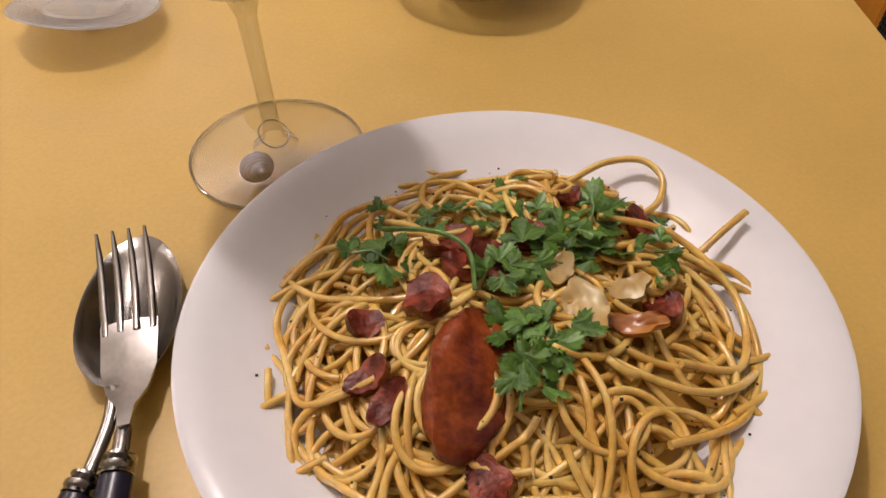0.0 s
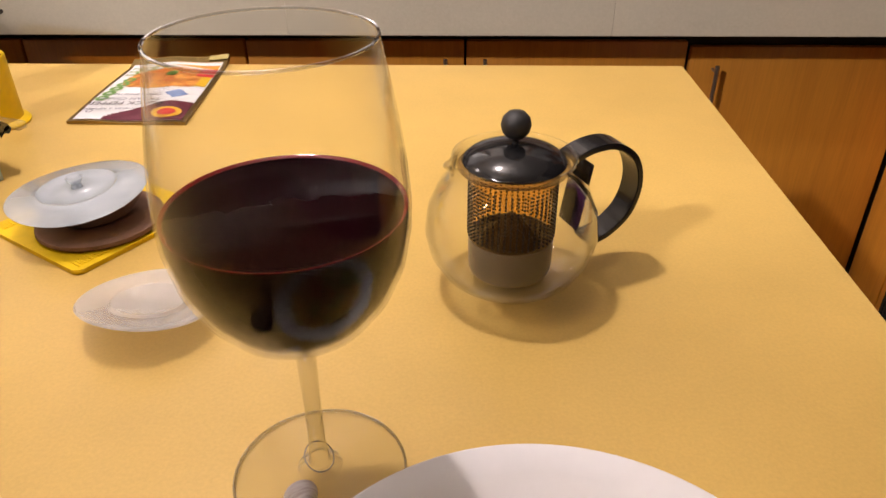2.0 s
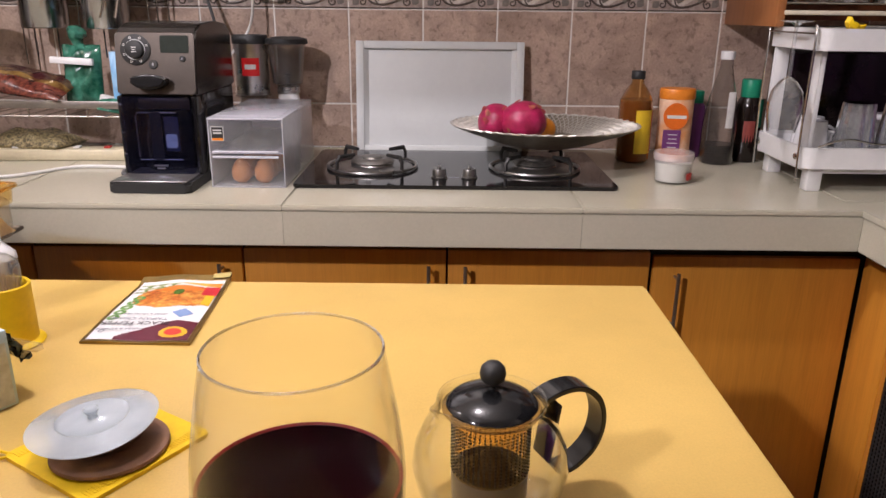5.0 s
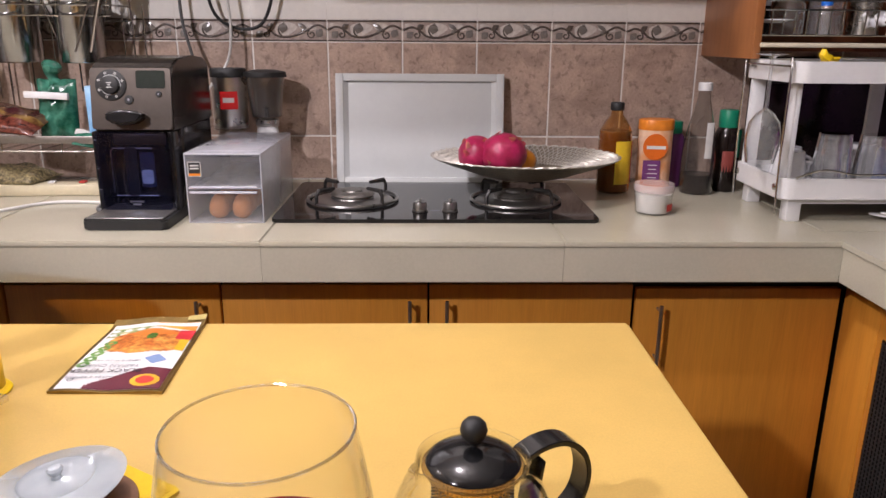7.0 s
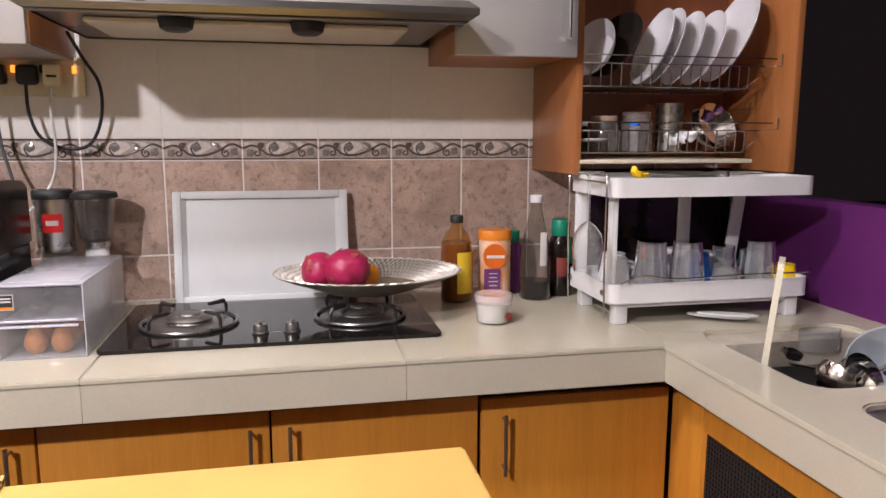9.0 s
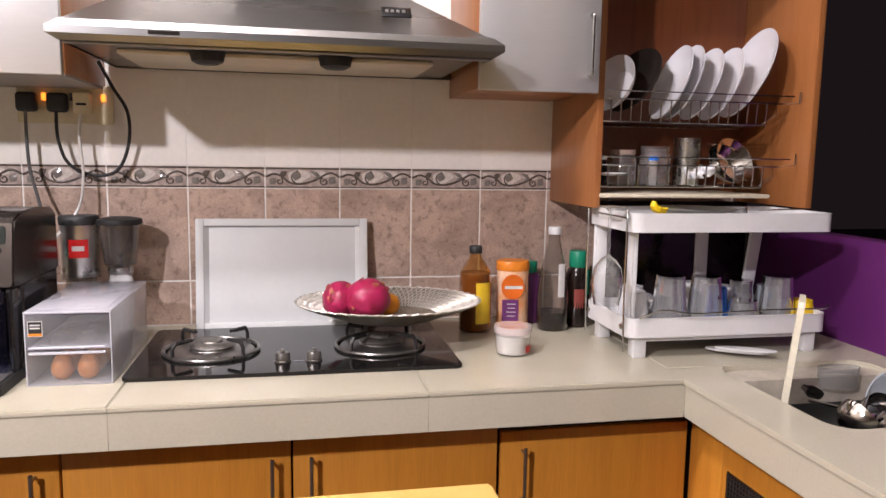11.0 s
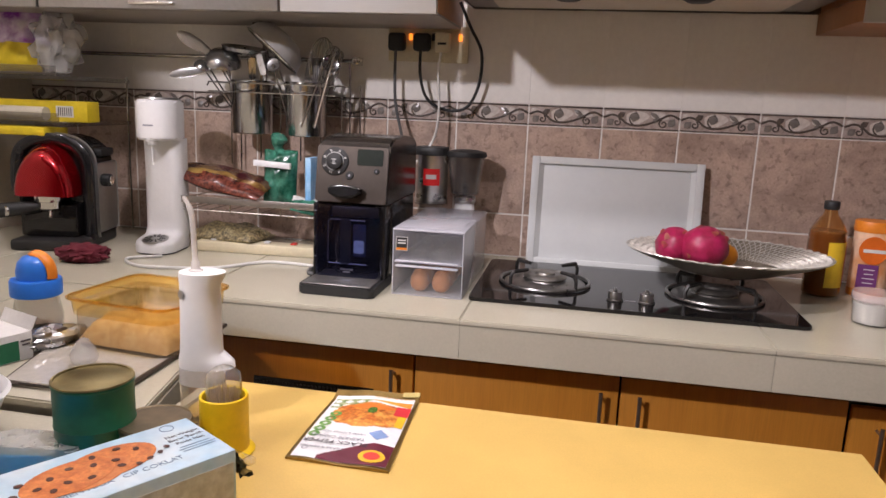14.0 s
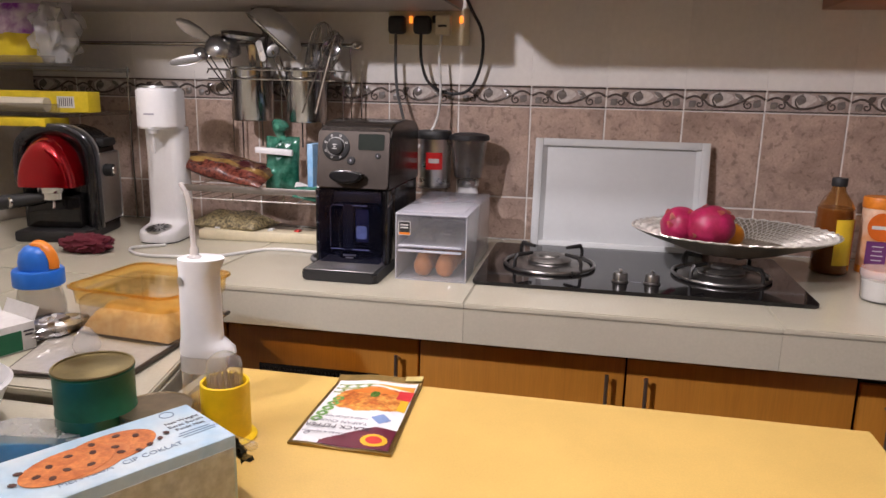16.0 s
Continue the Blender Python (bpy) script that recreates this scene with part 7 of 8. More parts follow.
def ladle(base, tip, kind, rx, ry, rz, turn):
    ob = thing(kind, {"ladle": "steel soup ladle standing in a utensil cup", "strainer": "round mesh strainer standing in a utensil cup", "spatula": "steel spatula standing in a utensil cup", "whisk": "steel wire whisk standing in a utensil cup", "tongs": "steel tongs hooked in the utensil rack"}[kind], kind)
    part("handle", shaft(base, tip), CUTLERY, ob)
    m = Matrix.Translation(tip) @ pose(0, 0, 0, *turn)
    if kind == "ladle":
        part("bowl", lathe([(rx, 0.0), (rx * 0.92, -rz * 0.5), (rx * 0.6, -rz * 0.9), (0, -rz), (0, -rz + 0.002), (rx * 0.58, -rz * 0.9 + 0.002), (rx * 0.9, -rz * 0.48), (rx - 0.002, 0.0)], 28), UTENSIL, ob, at=m)
    elif kind == "strainer":
        part("bowl", lathe([(rx, 0.0), (rx * 0.9, -rz * 0.5), (rx * 0.55, -rz * 0.9), (0, -rz)], 32), clear("wire_mesh", (0.66, 0.66, 0.65), 0.3, 0.72, (0.62, 0.62, 0.61)), ob, "fine wire mesh bowl", at=m)
        part("rim", tube([(rx * math.cos(a), rx * math.sin(a), 0) for a in [6.283 * k / 32 for k in range(32)]], 0.003, 6, close=True), CHROME, ob, at=m)
    elif kind == "spatula":
        part("blade", prism(rounded(rx * 2, ry * 2, min(0.012, rx * 0.9)), -0.001, 0.001), UTENSIL, ob, at=m)
    elif kind == "whisk":
        for k in range(6):
            a = math.pi * k / 6
            pts = [(rx * math.sin(t) * math.cos(a), rx * math.sin(t) * math.sin(a), ry * (1 - math.cos(t)) / 2) for t in [6.283 * i / 20 for i in range(20)]]
            part("wire_loop", tube(pts, 0.0009, 5, close=True), WIRE, ob, at=m)


def turner(base, neck, tip, w):
    """A long leaf-shaped steel turner."""
    ob = thing("spatula", "long leaf-shaped steel turner standing in a utensil cup", "spatula")
    part("handle", shaft(base, neck), CUTLERY, ob)
    n, t = Vector(neck), Vector(tip)
    part("blade", tube([n.lerp(t, f) for f in (0, 0.15, 0.4, 0.7, 0.92, 1)], [w * g * 0.09 for g in (0.2, 0.6, 0.95, 1.0, 0.6, 0.1)], 12, flat=11), UTENSIL, ob)


turner((-1.16, -0.10, 1.22), (-1.272, -0.12, 1.410), (-1.374, -0.13, 1.466), 0.018)
turner((-1.18, -0.12, 1.22), (-1.265, -0.15, 1.368), (-1.378, -0.17, 1.348), 0.013)
turner((-1.15, -0.07, 1.22), (-1.135, -0.07, 1.375), (-1.150, -0.06, 1.440), 0.020)
ladle((-1.17, -0.09, 1.22), (-1.243, -0.12, 1.385), "ladle", 0.050, 0, 0.040, (200, 14, 0))
ladle((-1.19, -0.11, 1.22), (-1.292, -0.14, 1.372), "ladle", 0.026, 0, 0.020, (190, 20, 0))
ladle((-1.15, -0.08, 1.22), (-1.187, -0.10, 1.432), "ladle", 0.063, 0, 0.020, (6, 8, 0))
ladle((-1.16, -0.10, 1.22), (-1.165, -0.10, 1.375), "spatula", 0.010, 0.030, 0, (100, 0, 30))
ladle((-1.13, -0.12, 1.22), (-1.120, -0.14, 1.385), "spatula", 0.009, 0.030, 0, (80, -20, 0))
ladle((-1.03, -0.09, 1.22), (-1.092, -0.13, 1.422), "strainer", 0.086, 0, 0.062, (0, 222, 24))
ladle((-1.05, -0.11, 1.22), (-1.074, -0.17, 1.385), "ladle", 0.021, 0, 0.008, (70, 10, -10))
ladle((-1.05, -0.07, 1.22), (-1.157, -0.10, 1.497), "spatula", 0.006, 0.012, 0, (80, -30, 0))
ladle((-1.00, -0.10, 1.22), (-0.972, -0.10, 1.335), "whisk", 0.034, 0.13, 0, (0, 8, 0))
ladle((-1.01, -0.08, 1.22), (-0.950, -0.09, 1.345), "whisk", 0.026, 0.10, 0, (0, 14, 0))
ladle((-0.98, -0.09, 1.22), (-0.928, -0.12, 1.395), "ladle", 0.024, 0, 0.014, (80, 0, 30))
ladle((-1.00, -0.07, 1.22), (-1.000, -0.07, 1.375), "spatula", 0.022, 0.034, 0, (80, 5, -10))
ladle((-0.98, -0.06, 1.22), (-0.935, -0.06, 1.400), "spatula", 0.016, 0.034, 0, (80, 15, -10))
ob = thing("tongs", "steel tongs hooked in the utensil rack", "tongs")
for s in (-1, 1):
    part("arm", tube(smooth_path([(-0.908, -0.150, 1.425), (-0.935 + 0.010 * s, -0.165, 1.35), (-0.975 + 0.018 * s, -0.170, 1.225)], 6), 0.008, 8, flat=0.3), CHROME, ob)

# ---- lower shelf with packets ----
shelf = thing("wire_shelf", "hanging wire shelf with a glass strip holding packets", "shelf")
segs = [[(-1.31, -0.245, 1.02), (-0.875, -0.245, 1.02)], [(-1.31, -0.245, 0.992), (-0.875, -0.245, 0.992)], [(-1.31, -0.03, 1.02), (-1.31, -0.245, 1.02)], [(-1.31, -0.03, 0.992), (-1.31, -0.245, 0.992)], [(-0.875, -0.03, 1.02), (-0.875, -0.245, 1.02)], [(-1.24, -0.022, 1.10), (-1.24, -0.022, 0.99)], [(-0.905, -0.022, 1.10), (-0.905, -0.022, 0.99)]]
for k in range(9):
    x = -1.29 + 0.05 * k
    segs.append([(x, -0.03, 0.990), (x, -0.245, 0.990)])
for k in range(4):
    x = -1.31 + 0.145 * k
    segs.append([(x, -0.246, 1.022), (x, -0.246, 0.990)])
wire_frame(shelf, segs, 0.002)
part("front_strip", box(-1.31, -0.875, -0.253, -0.249, 1.012, 1.030, 0.001), HANDLE_METAL, shelf, "grey front strip")


def pouch(at, size, turn, mats, label, seed, cat="packet", taper=0.0):
    ob = thing("food_packet", label, cat, at)
    ob.matrix_basis = pose(*at, *turn)
    bm = bmesh.new()
    bmesh.ops.create_grid(bm, x_segments=20, y_segments=14, size=0.5)
    fs = list(bm.faces)
    r = bmesh.ops.extrude_face_region(bm, geom=fs)
    low = {v for v in r["geom"] if isinstance(v, bmesh.types.BMVert)}
    for v in bm.verts:
        x, y = v.co.x, v.co.y
        e = (max(0, 1 - (2 * abs(x)) ** 2.5) * max(0, 1 - (2 * abs(y)) ** 2.5)) ** 0.6
        w = noise.noise(Vector((x * 6 + seed, y * 6, seed)))
        z = (e * 0.5 + 0.012) * size[2] * (-1 if v in low else 1) * (1 + 0.4 * w)
        t = 1 - taper * max(0, -2 * x) ** 1.6
        v.co = (x * size[0] * (1 + 0.03 * w), y * t * size[1] * (1 + 0.03 * w), z * t + 0.10 * size[2] * w)
    for f in bm.faces:
        c = f.calc_center_median()
        f.material_index = min(len(mats) - 1, int((c.y / size[1] + 0.5) * len(mats)))
    part("pouch", bm, mats, ob, smooth=60)
    return ob


BEANS = pbr("red_bean_print", (0.035, 0.008, 0.006), 0.16, second=(0.17, 0.045, 0.028), vscale=90, bump=0.2, bscale=80)
BROWN_FOIL = pbr("brown_gold_foil", (0.09, 0.035, 0.012), 0.16, 0.3, second=(0.42, 0.27, 0.07), vscale=22, bump=0.2, bscale=60)
MAROON = pbr("maroon_foil", (0.045, 0.010, 0.012), 0.14, 0.2, second=(0.16, 0.10, 0.05), vscale=26, bump=0.25, bscale=50)
pouch((-1.225, -0.20, 1.076), (0.31, 0.12, 0.046), (20, 9, -4), [BEANS, BEANS, BROWN_FOIL, MAROON, MAROON, BROWN_FOIL], "brown and gold foil food packet on the wire shelf", 3, taper=0.75)
GREEN_FOIL = pbr("green_packet_foil", (0.006, 0.060, 0.034), 0.16, second=(0.05, 0.19, 0.13), vscale=30, bump=0.2, bscale=60)
ob = pouch((-1.055, -0.165, 1.085), (0.092, 0.15, 0.045), (82, 0, 8), [GREEN_FOIL], "tall green food packet closed by a clip", 8)
part("neck", tube(smooth_path([(0, 0.06, 0), (-0.01, 0.09, 0), (0.0, 0.115, 0.01)], 4), [0.02, 0.016, 0.012, 0.014, 0.018, 0.022, 0.024, 0.022, 0.012], 8), GREEN_FOIL, ob)
tagged(part("bag_clip", box(-0.052, 0.052, -0.006, 0.006, -0.008, 0.008, 0.002), WHITE, at=pose(-1.065, -0.197, 1.122, 0, 3, 2)), "white plastic bag clip on the green packet", "clip")
pouch((-0.94, -0.20, 1.012), (0.13, 0.09, 0.022), (18, 12, 20), [GREEN_FOIL, GREEN_FOIL, PAPER], "flat green and white food packet on the shelf", 15)
tagged(part("blue_white_carton", box(-0.008, 0.008, -0.03, 0.03, 0, 0.150, 0.001), pbr("blue_white_card", (0.03, 0.27, 0.60), 0.5, second=(0.30, 0.50, 0.70), vscale=9), at=pose(-0.962, -0.17, 0.995)), "narrow blue and white carton on the wire shelf", "carton")
SEEDS = pbr("mixed_seeds", (0.36, 0.29, 0.15), 0.4, second=(0.06, 0.05, 0.025), vscale=120, bump=0.6, bscale=140)
pouch((-1.20, -0.17, C + 0.0345), (0.21, 0.13, 0.060), (0, 0, -8), [SEEDS], "clear bag of mixed seeds under the shelf", 21, "bag")

# ---- left corner shelf with rolls, bags ----
corner_s = thing("corner_shelf", "smoky clear two-tier corner shelf loaded with boxes", "shelf", kind="")
for z in (1.322, 1.200):
    part("board", box(-1.948, -1.60, -0.33, -0.02, z, z + 0.012, 0.002), SMOKE, corner_s, "smoky clear plastic board")
    part("front_rail", box(-1.948, -1.60, -0.338, -0.331, z + 0.012, z + 0.036, 0.002), SMOKE, corner_s)
for y in (-0.03,):
    part("post", box(-1.607, -1.602, y, y + 0.005, 0.88, 1.34, 0.001), WIRE, corner_s)
ob = thing("foil_box", "long yellow kitchen foil box on the shelf", "box", (-1.75, -0.26, 1.2125), 4)
YB = pbr("yellow_carton", (0.68, 0.52, 0.02), 0.45, var=0.15, vscale=30)
part("carton", box(-0.19, 0.19, -0.028, 0.028, 0.0, 0.055, 0.002), YB, ob)
part("barcode_panel", box(0.10, 0.15, -0.0288, -0.0282, 0.012, 0.042), PAPER, ob)
for k in range(7):
    part("barcode_bar", box(0.106 + 0.006 * k, 0.1085 + 0.006 * k, -0.0294, -0.0289, 0.016, 0.038), INK, ob)
part("roll", tube([(-0.19, -0.012, 0.0), (0.085, -0.012, 0.0)], 0.0185, 16), pbr("waxed_paper_roll", (0.50, 0.46, 0.36), 0.4), ob, "pale wax paper roll", at=pose(0, -0.037, 0.02))
ob = thing("snack_box", "yellow printed carton on the espresso machine", "box", (-1.70, -0.30, 1.176), 3)
part("carton", box(-0.18, 0.06, -0.05, 0.05, 0.0, 0.022, 0.002), YB, ob)
PURPLE_FOIL = pbr("purple_packet", (0.26, 0.06, 0.38), 0.25, second=(0.82, 0.76, 0.84), vscale=14, bump=0.2, bscale=60)
pouch((-1.82, -0.22, 1.440), (0.22, 0.20, 0.07), (78, 0, 8), [YB, PURPLE_FOIL, PURPLE_FOIL], "purple and yellow snack bag on the shelf", 31, "bag")
bm = bmesh.new()
bmesh.ops.create_icosphere(bm, subdivisions=4, radius=1)
for v in bm.verts:
    n = v.co.copy()
    v.co = Vector((n.x * 0.065, n.y * 0.05, n.z * 0.085)) * (1 + 0.45 * noise.noise(n * 2.4) + 0.2 * noise.noise(n * 6))
    v.co.z = max(v.co.z, -0.08)
tagged(part("plastic_bag", bm, clear("bag_film", (0.92, 0.92, 0.92), 0.15, 0.35, (0.72, 0.72, 0.72)), at=pose(-1.665, -0.24, 1.42), smooth=50), "crumpled translucent white plastic bag on the shelf", "bag")

# ---- dish rack on the right ----
rack = thing("dish_rack", "white two-tier plastic dish drying rack", "dish rack", (0.895, -0.375, C))
RW, RD = 0.53, 0.26


def rack_tray(z, h):
    bm = bmesh.new()
    P, Q = rounded(RW, RD, 0.03, 6), rounded(RW - 0.016, RD - 0.016, 0.024, 6)
    n = len(P)
    lo, hi, ih, il = ([bm.verts.new((x, y, zz)) for x, y in pts] for pts, zz in ((P, z), (P, z + h), (Q, z + h), (Q, z + 0.006)))
    for a, b in ((lo, hi), (hi, ih), (ih, il)):
        for k in range(n):
            bm.faces.new((a[k], a[(k + 1) % n], b[(k + 1) % n], b[k]))
    bm.faces.new(lo[::-1]), bm.faces.new(il)
    return part("tray", bm, WHITE, rack, "white rounded plastic tray", smooth=40)


rack_tray(0.052, 0.045), rack_tray(0.298, 0.044)
part("drip_tray", prism(rounded(RW - 0.05, RD - 0.03, 0.02), 0.040, 0.051, 0.002), WHITE, rack)
for x, y, lean in ((-0.243, 0.095, 0), (-0.235, -0.075, 0), (0.055, 0.112, 0), (0.195, 0.100, 7)):
    part("upright", box(-0.017, 0.017, -0.006, 0.006, 0.060, 0.2975, 0.003), WHITE, rack, at=pose(x - 0.02 * (lean > 0), y, 0, 0, lean, 90 if y < 0 else 0))
for sx in (-1, 1):
    for sy in (-1, 1):
        x, y = sx * 0.225, sy * 0.10
        part("foot", box(x - 0.016, x + 0.016, y - 0.016, y + 0.016, 0.0, 0.0515, 0.003), WHITE, rack)
    part("bolt", lathe([(0, 0), (0.008, 0), (0.007, 0.004), (0, 0.005)], 16), CHROME, rack, at=pose(-RW / 2 - 0.0005, sx * 0.10, 0.075, 0, -90, 0))
pts = smooth_path([(-0.24, -0.135, 0.10), (-0.18, -0.137, 0.118), (-0.10, -0.137, 0.108), (0.10, -0.137, 0.112), (0.24, -0.137, 0.112), (0.266, -0.12, 0.118)], 6)
part("guard_wire", tube(pts, 0.0022, 6), WIRE, rack)
for y in (-0.125, 0.10):
    part("side_wire", tube(smooth_path([(-0.272, y, 0.02), (-0.276, y, 0.16), (-0.276, y, 0.33), (-0.270, y + 0.02, 0.345), (-0.25, y + 0.05, 0.342)], 5), 0.0022, 6), WIRE, rack)
hook = tube([(-0.276, -0.125, 0.332), (-0.276, 0.10, 0.332)], 0.0022, 6)
part("hanger_wire", hook, WIRE, rack)


def tumbler(x, y, r, h, kind, label, mat, z=C + 0.0585, ribs=0):
    ob = thing(kind, label, kind.split("_")[-1], (x, y, z), group="glasses and cups in the rack")
    bm = lathe([(r, 0), (r * 0.97, h * 0.3), (r * 0.78, h), (0, h), (0, h - 0.004), (r * 0.76, h - 0.005), (r * 0.93, h * 0.3), (r * 0.96, 0)], 2 * ribs if ribs else 40)
    if ribs:
        for v in bm.verts:
            q = math.hypot(v.co.x, v.co.y)
            if q > r * 0.5 and v.co.z > h * 0.25:
                k = 1 + 0.05 * math.cos(ribs * math.atan2(v.co.y, v.co.x))
                v.co.x, v.co.y = v.co.x * k, v.co.y * k
    part("cup", bm, mat, ob, smooth=8 if ribs else 40)
    return ob


TUMBLER = clear("tumbler_glass", (0.93, 0.935, 0.94), 0.05, 0.08, (0.90, 0.90, 0.90), gain=6.0)
for x, y, h in ((0.770, -0.435, 0.128), (0.862, -0.440, 0.126), (1.062, -0.435, 0.122)):
    tumbler(x, y, 0.041, h, "drinking_glass", "upturned ribbed drinking glass in the rack", TUMBLER, ribs=10)
tumbler(0.965, -0.445, 0.040, 0.066, "drinking_glass", "short clear upturned glass mug in the rack", TUMBLER)
tumbler(1.020, -0.345, 0.036, 0.098, "drinking_glass", "upturned clear glass at the rack's back", TUMBLER)
tumbler(0.815, -0.335, 0.036, 0.098, "drinking_glass", "upturned clear glass at the rack's back", TUMBLER)
for x, y, h in ((0.700, -0.385, 0.082), (0.735, -0.300, 0.080), (0.905, -0.320, 0.090), (0.985, -0.310, 0.078)):
    ob = tumbler(x, y, 0.038, h, "coffee_mug", "white porcelain mug upturned in the rack", PORCELAIN)
    part("handle", tube(smooth_path([(0.034, 0, 0.018), (0.056, 0, 0.022), (0.058, 0, 0.05), (0.032, 0, 0.058)], 5), 0.004, 8), PORCELAIN, ob)
tumbler(0.940, -0.365, 0.030, 0.085, "plastic_cup", "blue plastic cup upturned in the rack", BLUE)
tumbler(1.135, -0.430, 0.036, 0.060, "plastic_cup", "bright yellow plastic cup upturned in the rack", BRIGHT_YELLOW)
tumbler(1.110, -0.330, 0.034, 0.080, "plastic_cup", "pale grey plastic cup upturned in the rack", MILKY)
# wine glass hanging upside down at the rack's side
hg = thing("wine_glass", "clear wine glass hanging upside down on the rack", "wine glass", (0.583, -0.485, C + 0.130))
bm = lathe([(0.029, 0.0), (0.0345, 0.03), (0.036, 0.055), (0.031, 0.085), (0.018, 0.105), (0.004, 0.115), (0.0035, 0.215), (0.010, 0.222), (0.033, 0.226), (0.033, 0.2275), (0, 0.2275)], 36)
part("bowl", bm, TUMBLER, hg)
# things on the upper tray
tagged(part("oven_glove", chunk(66, 0.028, 0.012, 0.008, 0.3), BRIGHT_YELLOW, at=pose(0.735, -0.42, C + 0.343, 10, 20, 20)), "small bright yellow rubber scrap on the rack", "rubber")
tagged(part("grey_plate", lathe([(0, 0), (0.06, 0), (0.10, 0.010), (0.101, 0.012), (0.06, 0.004), (0, 0.004)], 40), ALU, at=pose(0.865, -0.375, C + 0.335)), "flat grey metal plate on the rack's top", "plate")
tagged(part("table_knife", tube([(0.98, -0.46, C + 0.346), (1.05, -0.44, C + 0.347), (1.12, -0.43, C + 0.347)], [0.003, 0.006, 0.006], 8, flat=0.3), CUTLERY), "steel table knife across the rack's top", "knife")
tumbler(0.99, -0.36, 0.026, 0.045, "drinking_glass", "small upturned glass on the rack's top", TUMBLER, z=C + 0.3045)

# ---- sink ----
SINK_STEEL = pbr("dull_sink_steel", (0.26, 0.255, 0.245), 0.32, 1.0, var=0.15, vscale=10, fine=0.06, fscale=160, rvar=0.25)
sink = thing("sink", "stainless steel sink bowl sunk in the worktop", "sink", kind="structure")
for hole, cy in zip(SINKS, (-0.775, -1.228)):
    bm = bmesh.new()
    rings = []
    for grow, z in ((1.02, 0.8675), (1.0, 0.860), (0.985, 0.75), (0.96, 0.722), (0.90, 0.711), (0.0, 0.708)):
        rings.append([bm.verts.new((1.001 + (x - 1.001) * grow, cy + (y - cy) * grow, z)) for x, y in hole] if grow else [bm.verts.new((1.001, cy, z))])
    for a, b in zip(rings, rings[1:]):
        for k in range(len(a)):
            k2 = (k + 1) % len(a)
            bm.faces.new((a[k], a[k2], b[k2], b[k]) if len(b) > 1 else (a[k], a[k2], b[0]))
    part("basin", bm, SINK_STEEL, sink, "brushed steel basin", smooth=60)
part("drain", lathe([(0, 0.001), (0.03, 0.001), (0.034, 0.004), (0.02, 0.003), (0, 0.002)], 24, (1.001, -0.775, 0.708)), CHROME, sink)
tagged(part("cutting_board", prism(rounded(0.11, 0.22, 0.012), 0, 0.012, 0.003), pbr("cream_cutting_board", (0.70, 0.66, 0.52), 0.5, var=0.06), at=pose(0.876, -0.735, C - 0.03, 0, 5, -38) @ pose(0, 0, 0, 90, 0, 90) @ pose(0, 0.11, -0.005)), "cream plastic cutting board standing in the sink", "cutting board")


def sink_ladle(at, turn, r, label):
    ob = thing("steel_ladle", label, "ladle")
    ob.matrix_basis = pose(*at, *turn)
    part("bowl", lathe([(r, 0.0), (r * 0.92, -r * 0.4), (r * 0.6, -r * 0.75), (0, -r * 0.85), (0, -r * 0.85 + 0.002), (r * 0.57, -r * 0.72), (r * 0.9, -r * 0.38), (r - 0.002, 0)], 30), CHROME, ob)
    part("handle", tube(smooth_path([(r * 0.95, 0, 0), (r + 0.05, 0, 0.02), (r + 0.19, 0, 0.03)], 5), 0.0045, 8, flat=0.5), CHROME, ob)


sink_ladle((0.915, -0.905, C - 0.01), (55, 15, 80), 0.045, "steel ladle leaning in the sink")
sink_ladle((0.985, -0.885, C - 0.02), (60, -10, 20), 0.050, "polished steel ladle heaped in the sink")
sink_ladle((0.945, -0.955, C - 0.012), (50, 20, 50), 0.038, "small steel serving spoon in the sink")
for k, (x, y, rx, rz) in enumerate(((0.905, -0.775, 62, 100), (1.02, -0.93, 40, 150))):
    ob = tagged(part("table_spoon", chunk(k + 71, 0.026, 0.017, 0.0012, 0.25), CHROME, at=pose(x, y, C + 0.0, rx, 10, rz)), "steel spoon lying in the sink", "spoon", "spoons in the sink")
bw = thing("plastic_bowl", "translucent white plastic bowl in the sink", "bowl")
bw.matrix_basis = pose(1.075, -0.875, C - 0.03, 35, -28, 0)
part("body", lathe([(0, -0.07), (0.05, -0.068), (0.085, -0.03), (0.098, 0.03), (0.101, 0.031), (0.088, -0.03), (0.052, -0.071), (0, -0.073)], 40), MILKY, bw)
for k, (y, z, l) in enumerate(((0.0, 0.016, "white plastic rice scoop under the rack"), (0.018, 0.030, "second white plastic scoop under the rack"))):
    tagged(part("rice_scoop", prism(oval(0.022, 0.070, 28), 0, 0.004, 0.001), WHITE, at=pose(0.915 + 0.014 * k, -0.500 - y, C + z * 0.5 + 0.002, 0, 3, 58 + 5 * k)), l, "scoop", "white scoops by the sink")
tagged(part("steel_wire_basket", lathe([(0.05, 0), (0.052, 0.045), (0.0505, 0.045), (0.0485, 0)], 24, squash=0.5), clear("crystal_dish", (0.8, 0.8, 0.78), 0.05, 0.15, gain=1.8), at=pose(1.07, -0.655, C - 0.035)), "ribbed clear glass dish in the sink", "dish")

# ---- cabinet racks, plates and jars ----


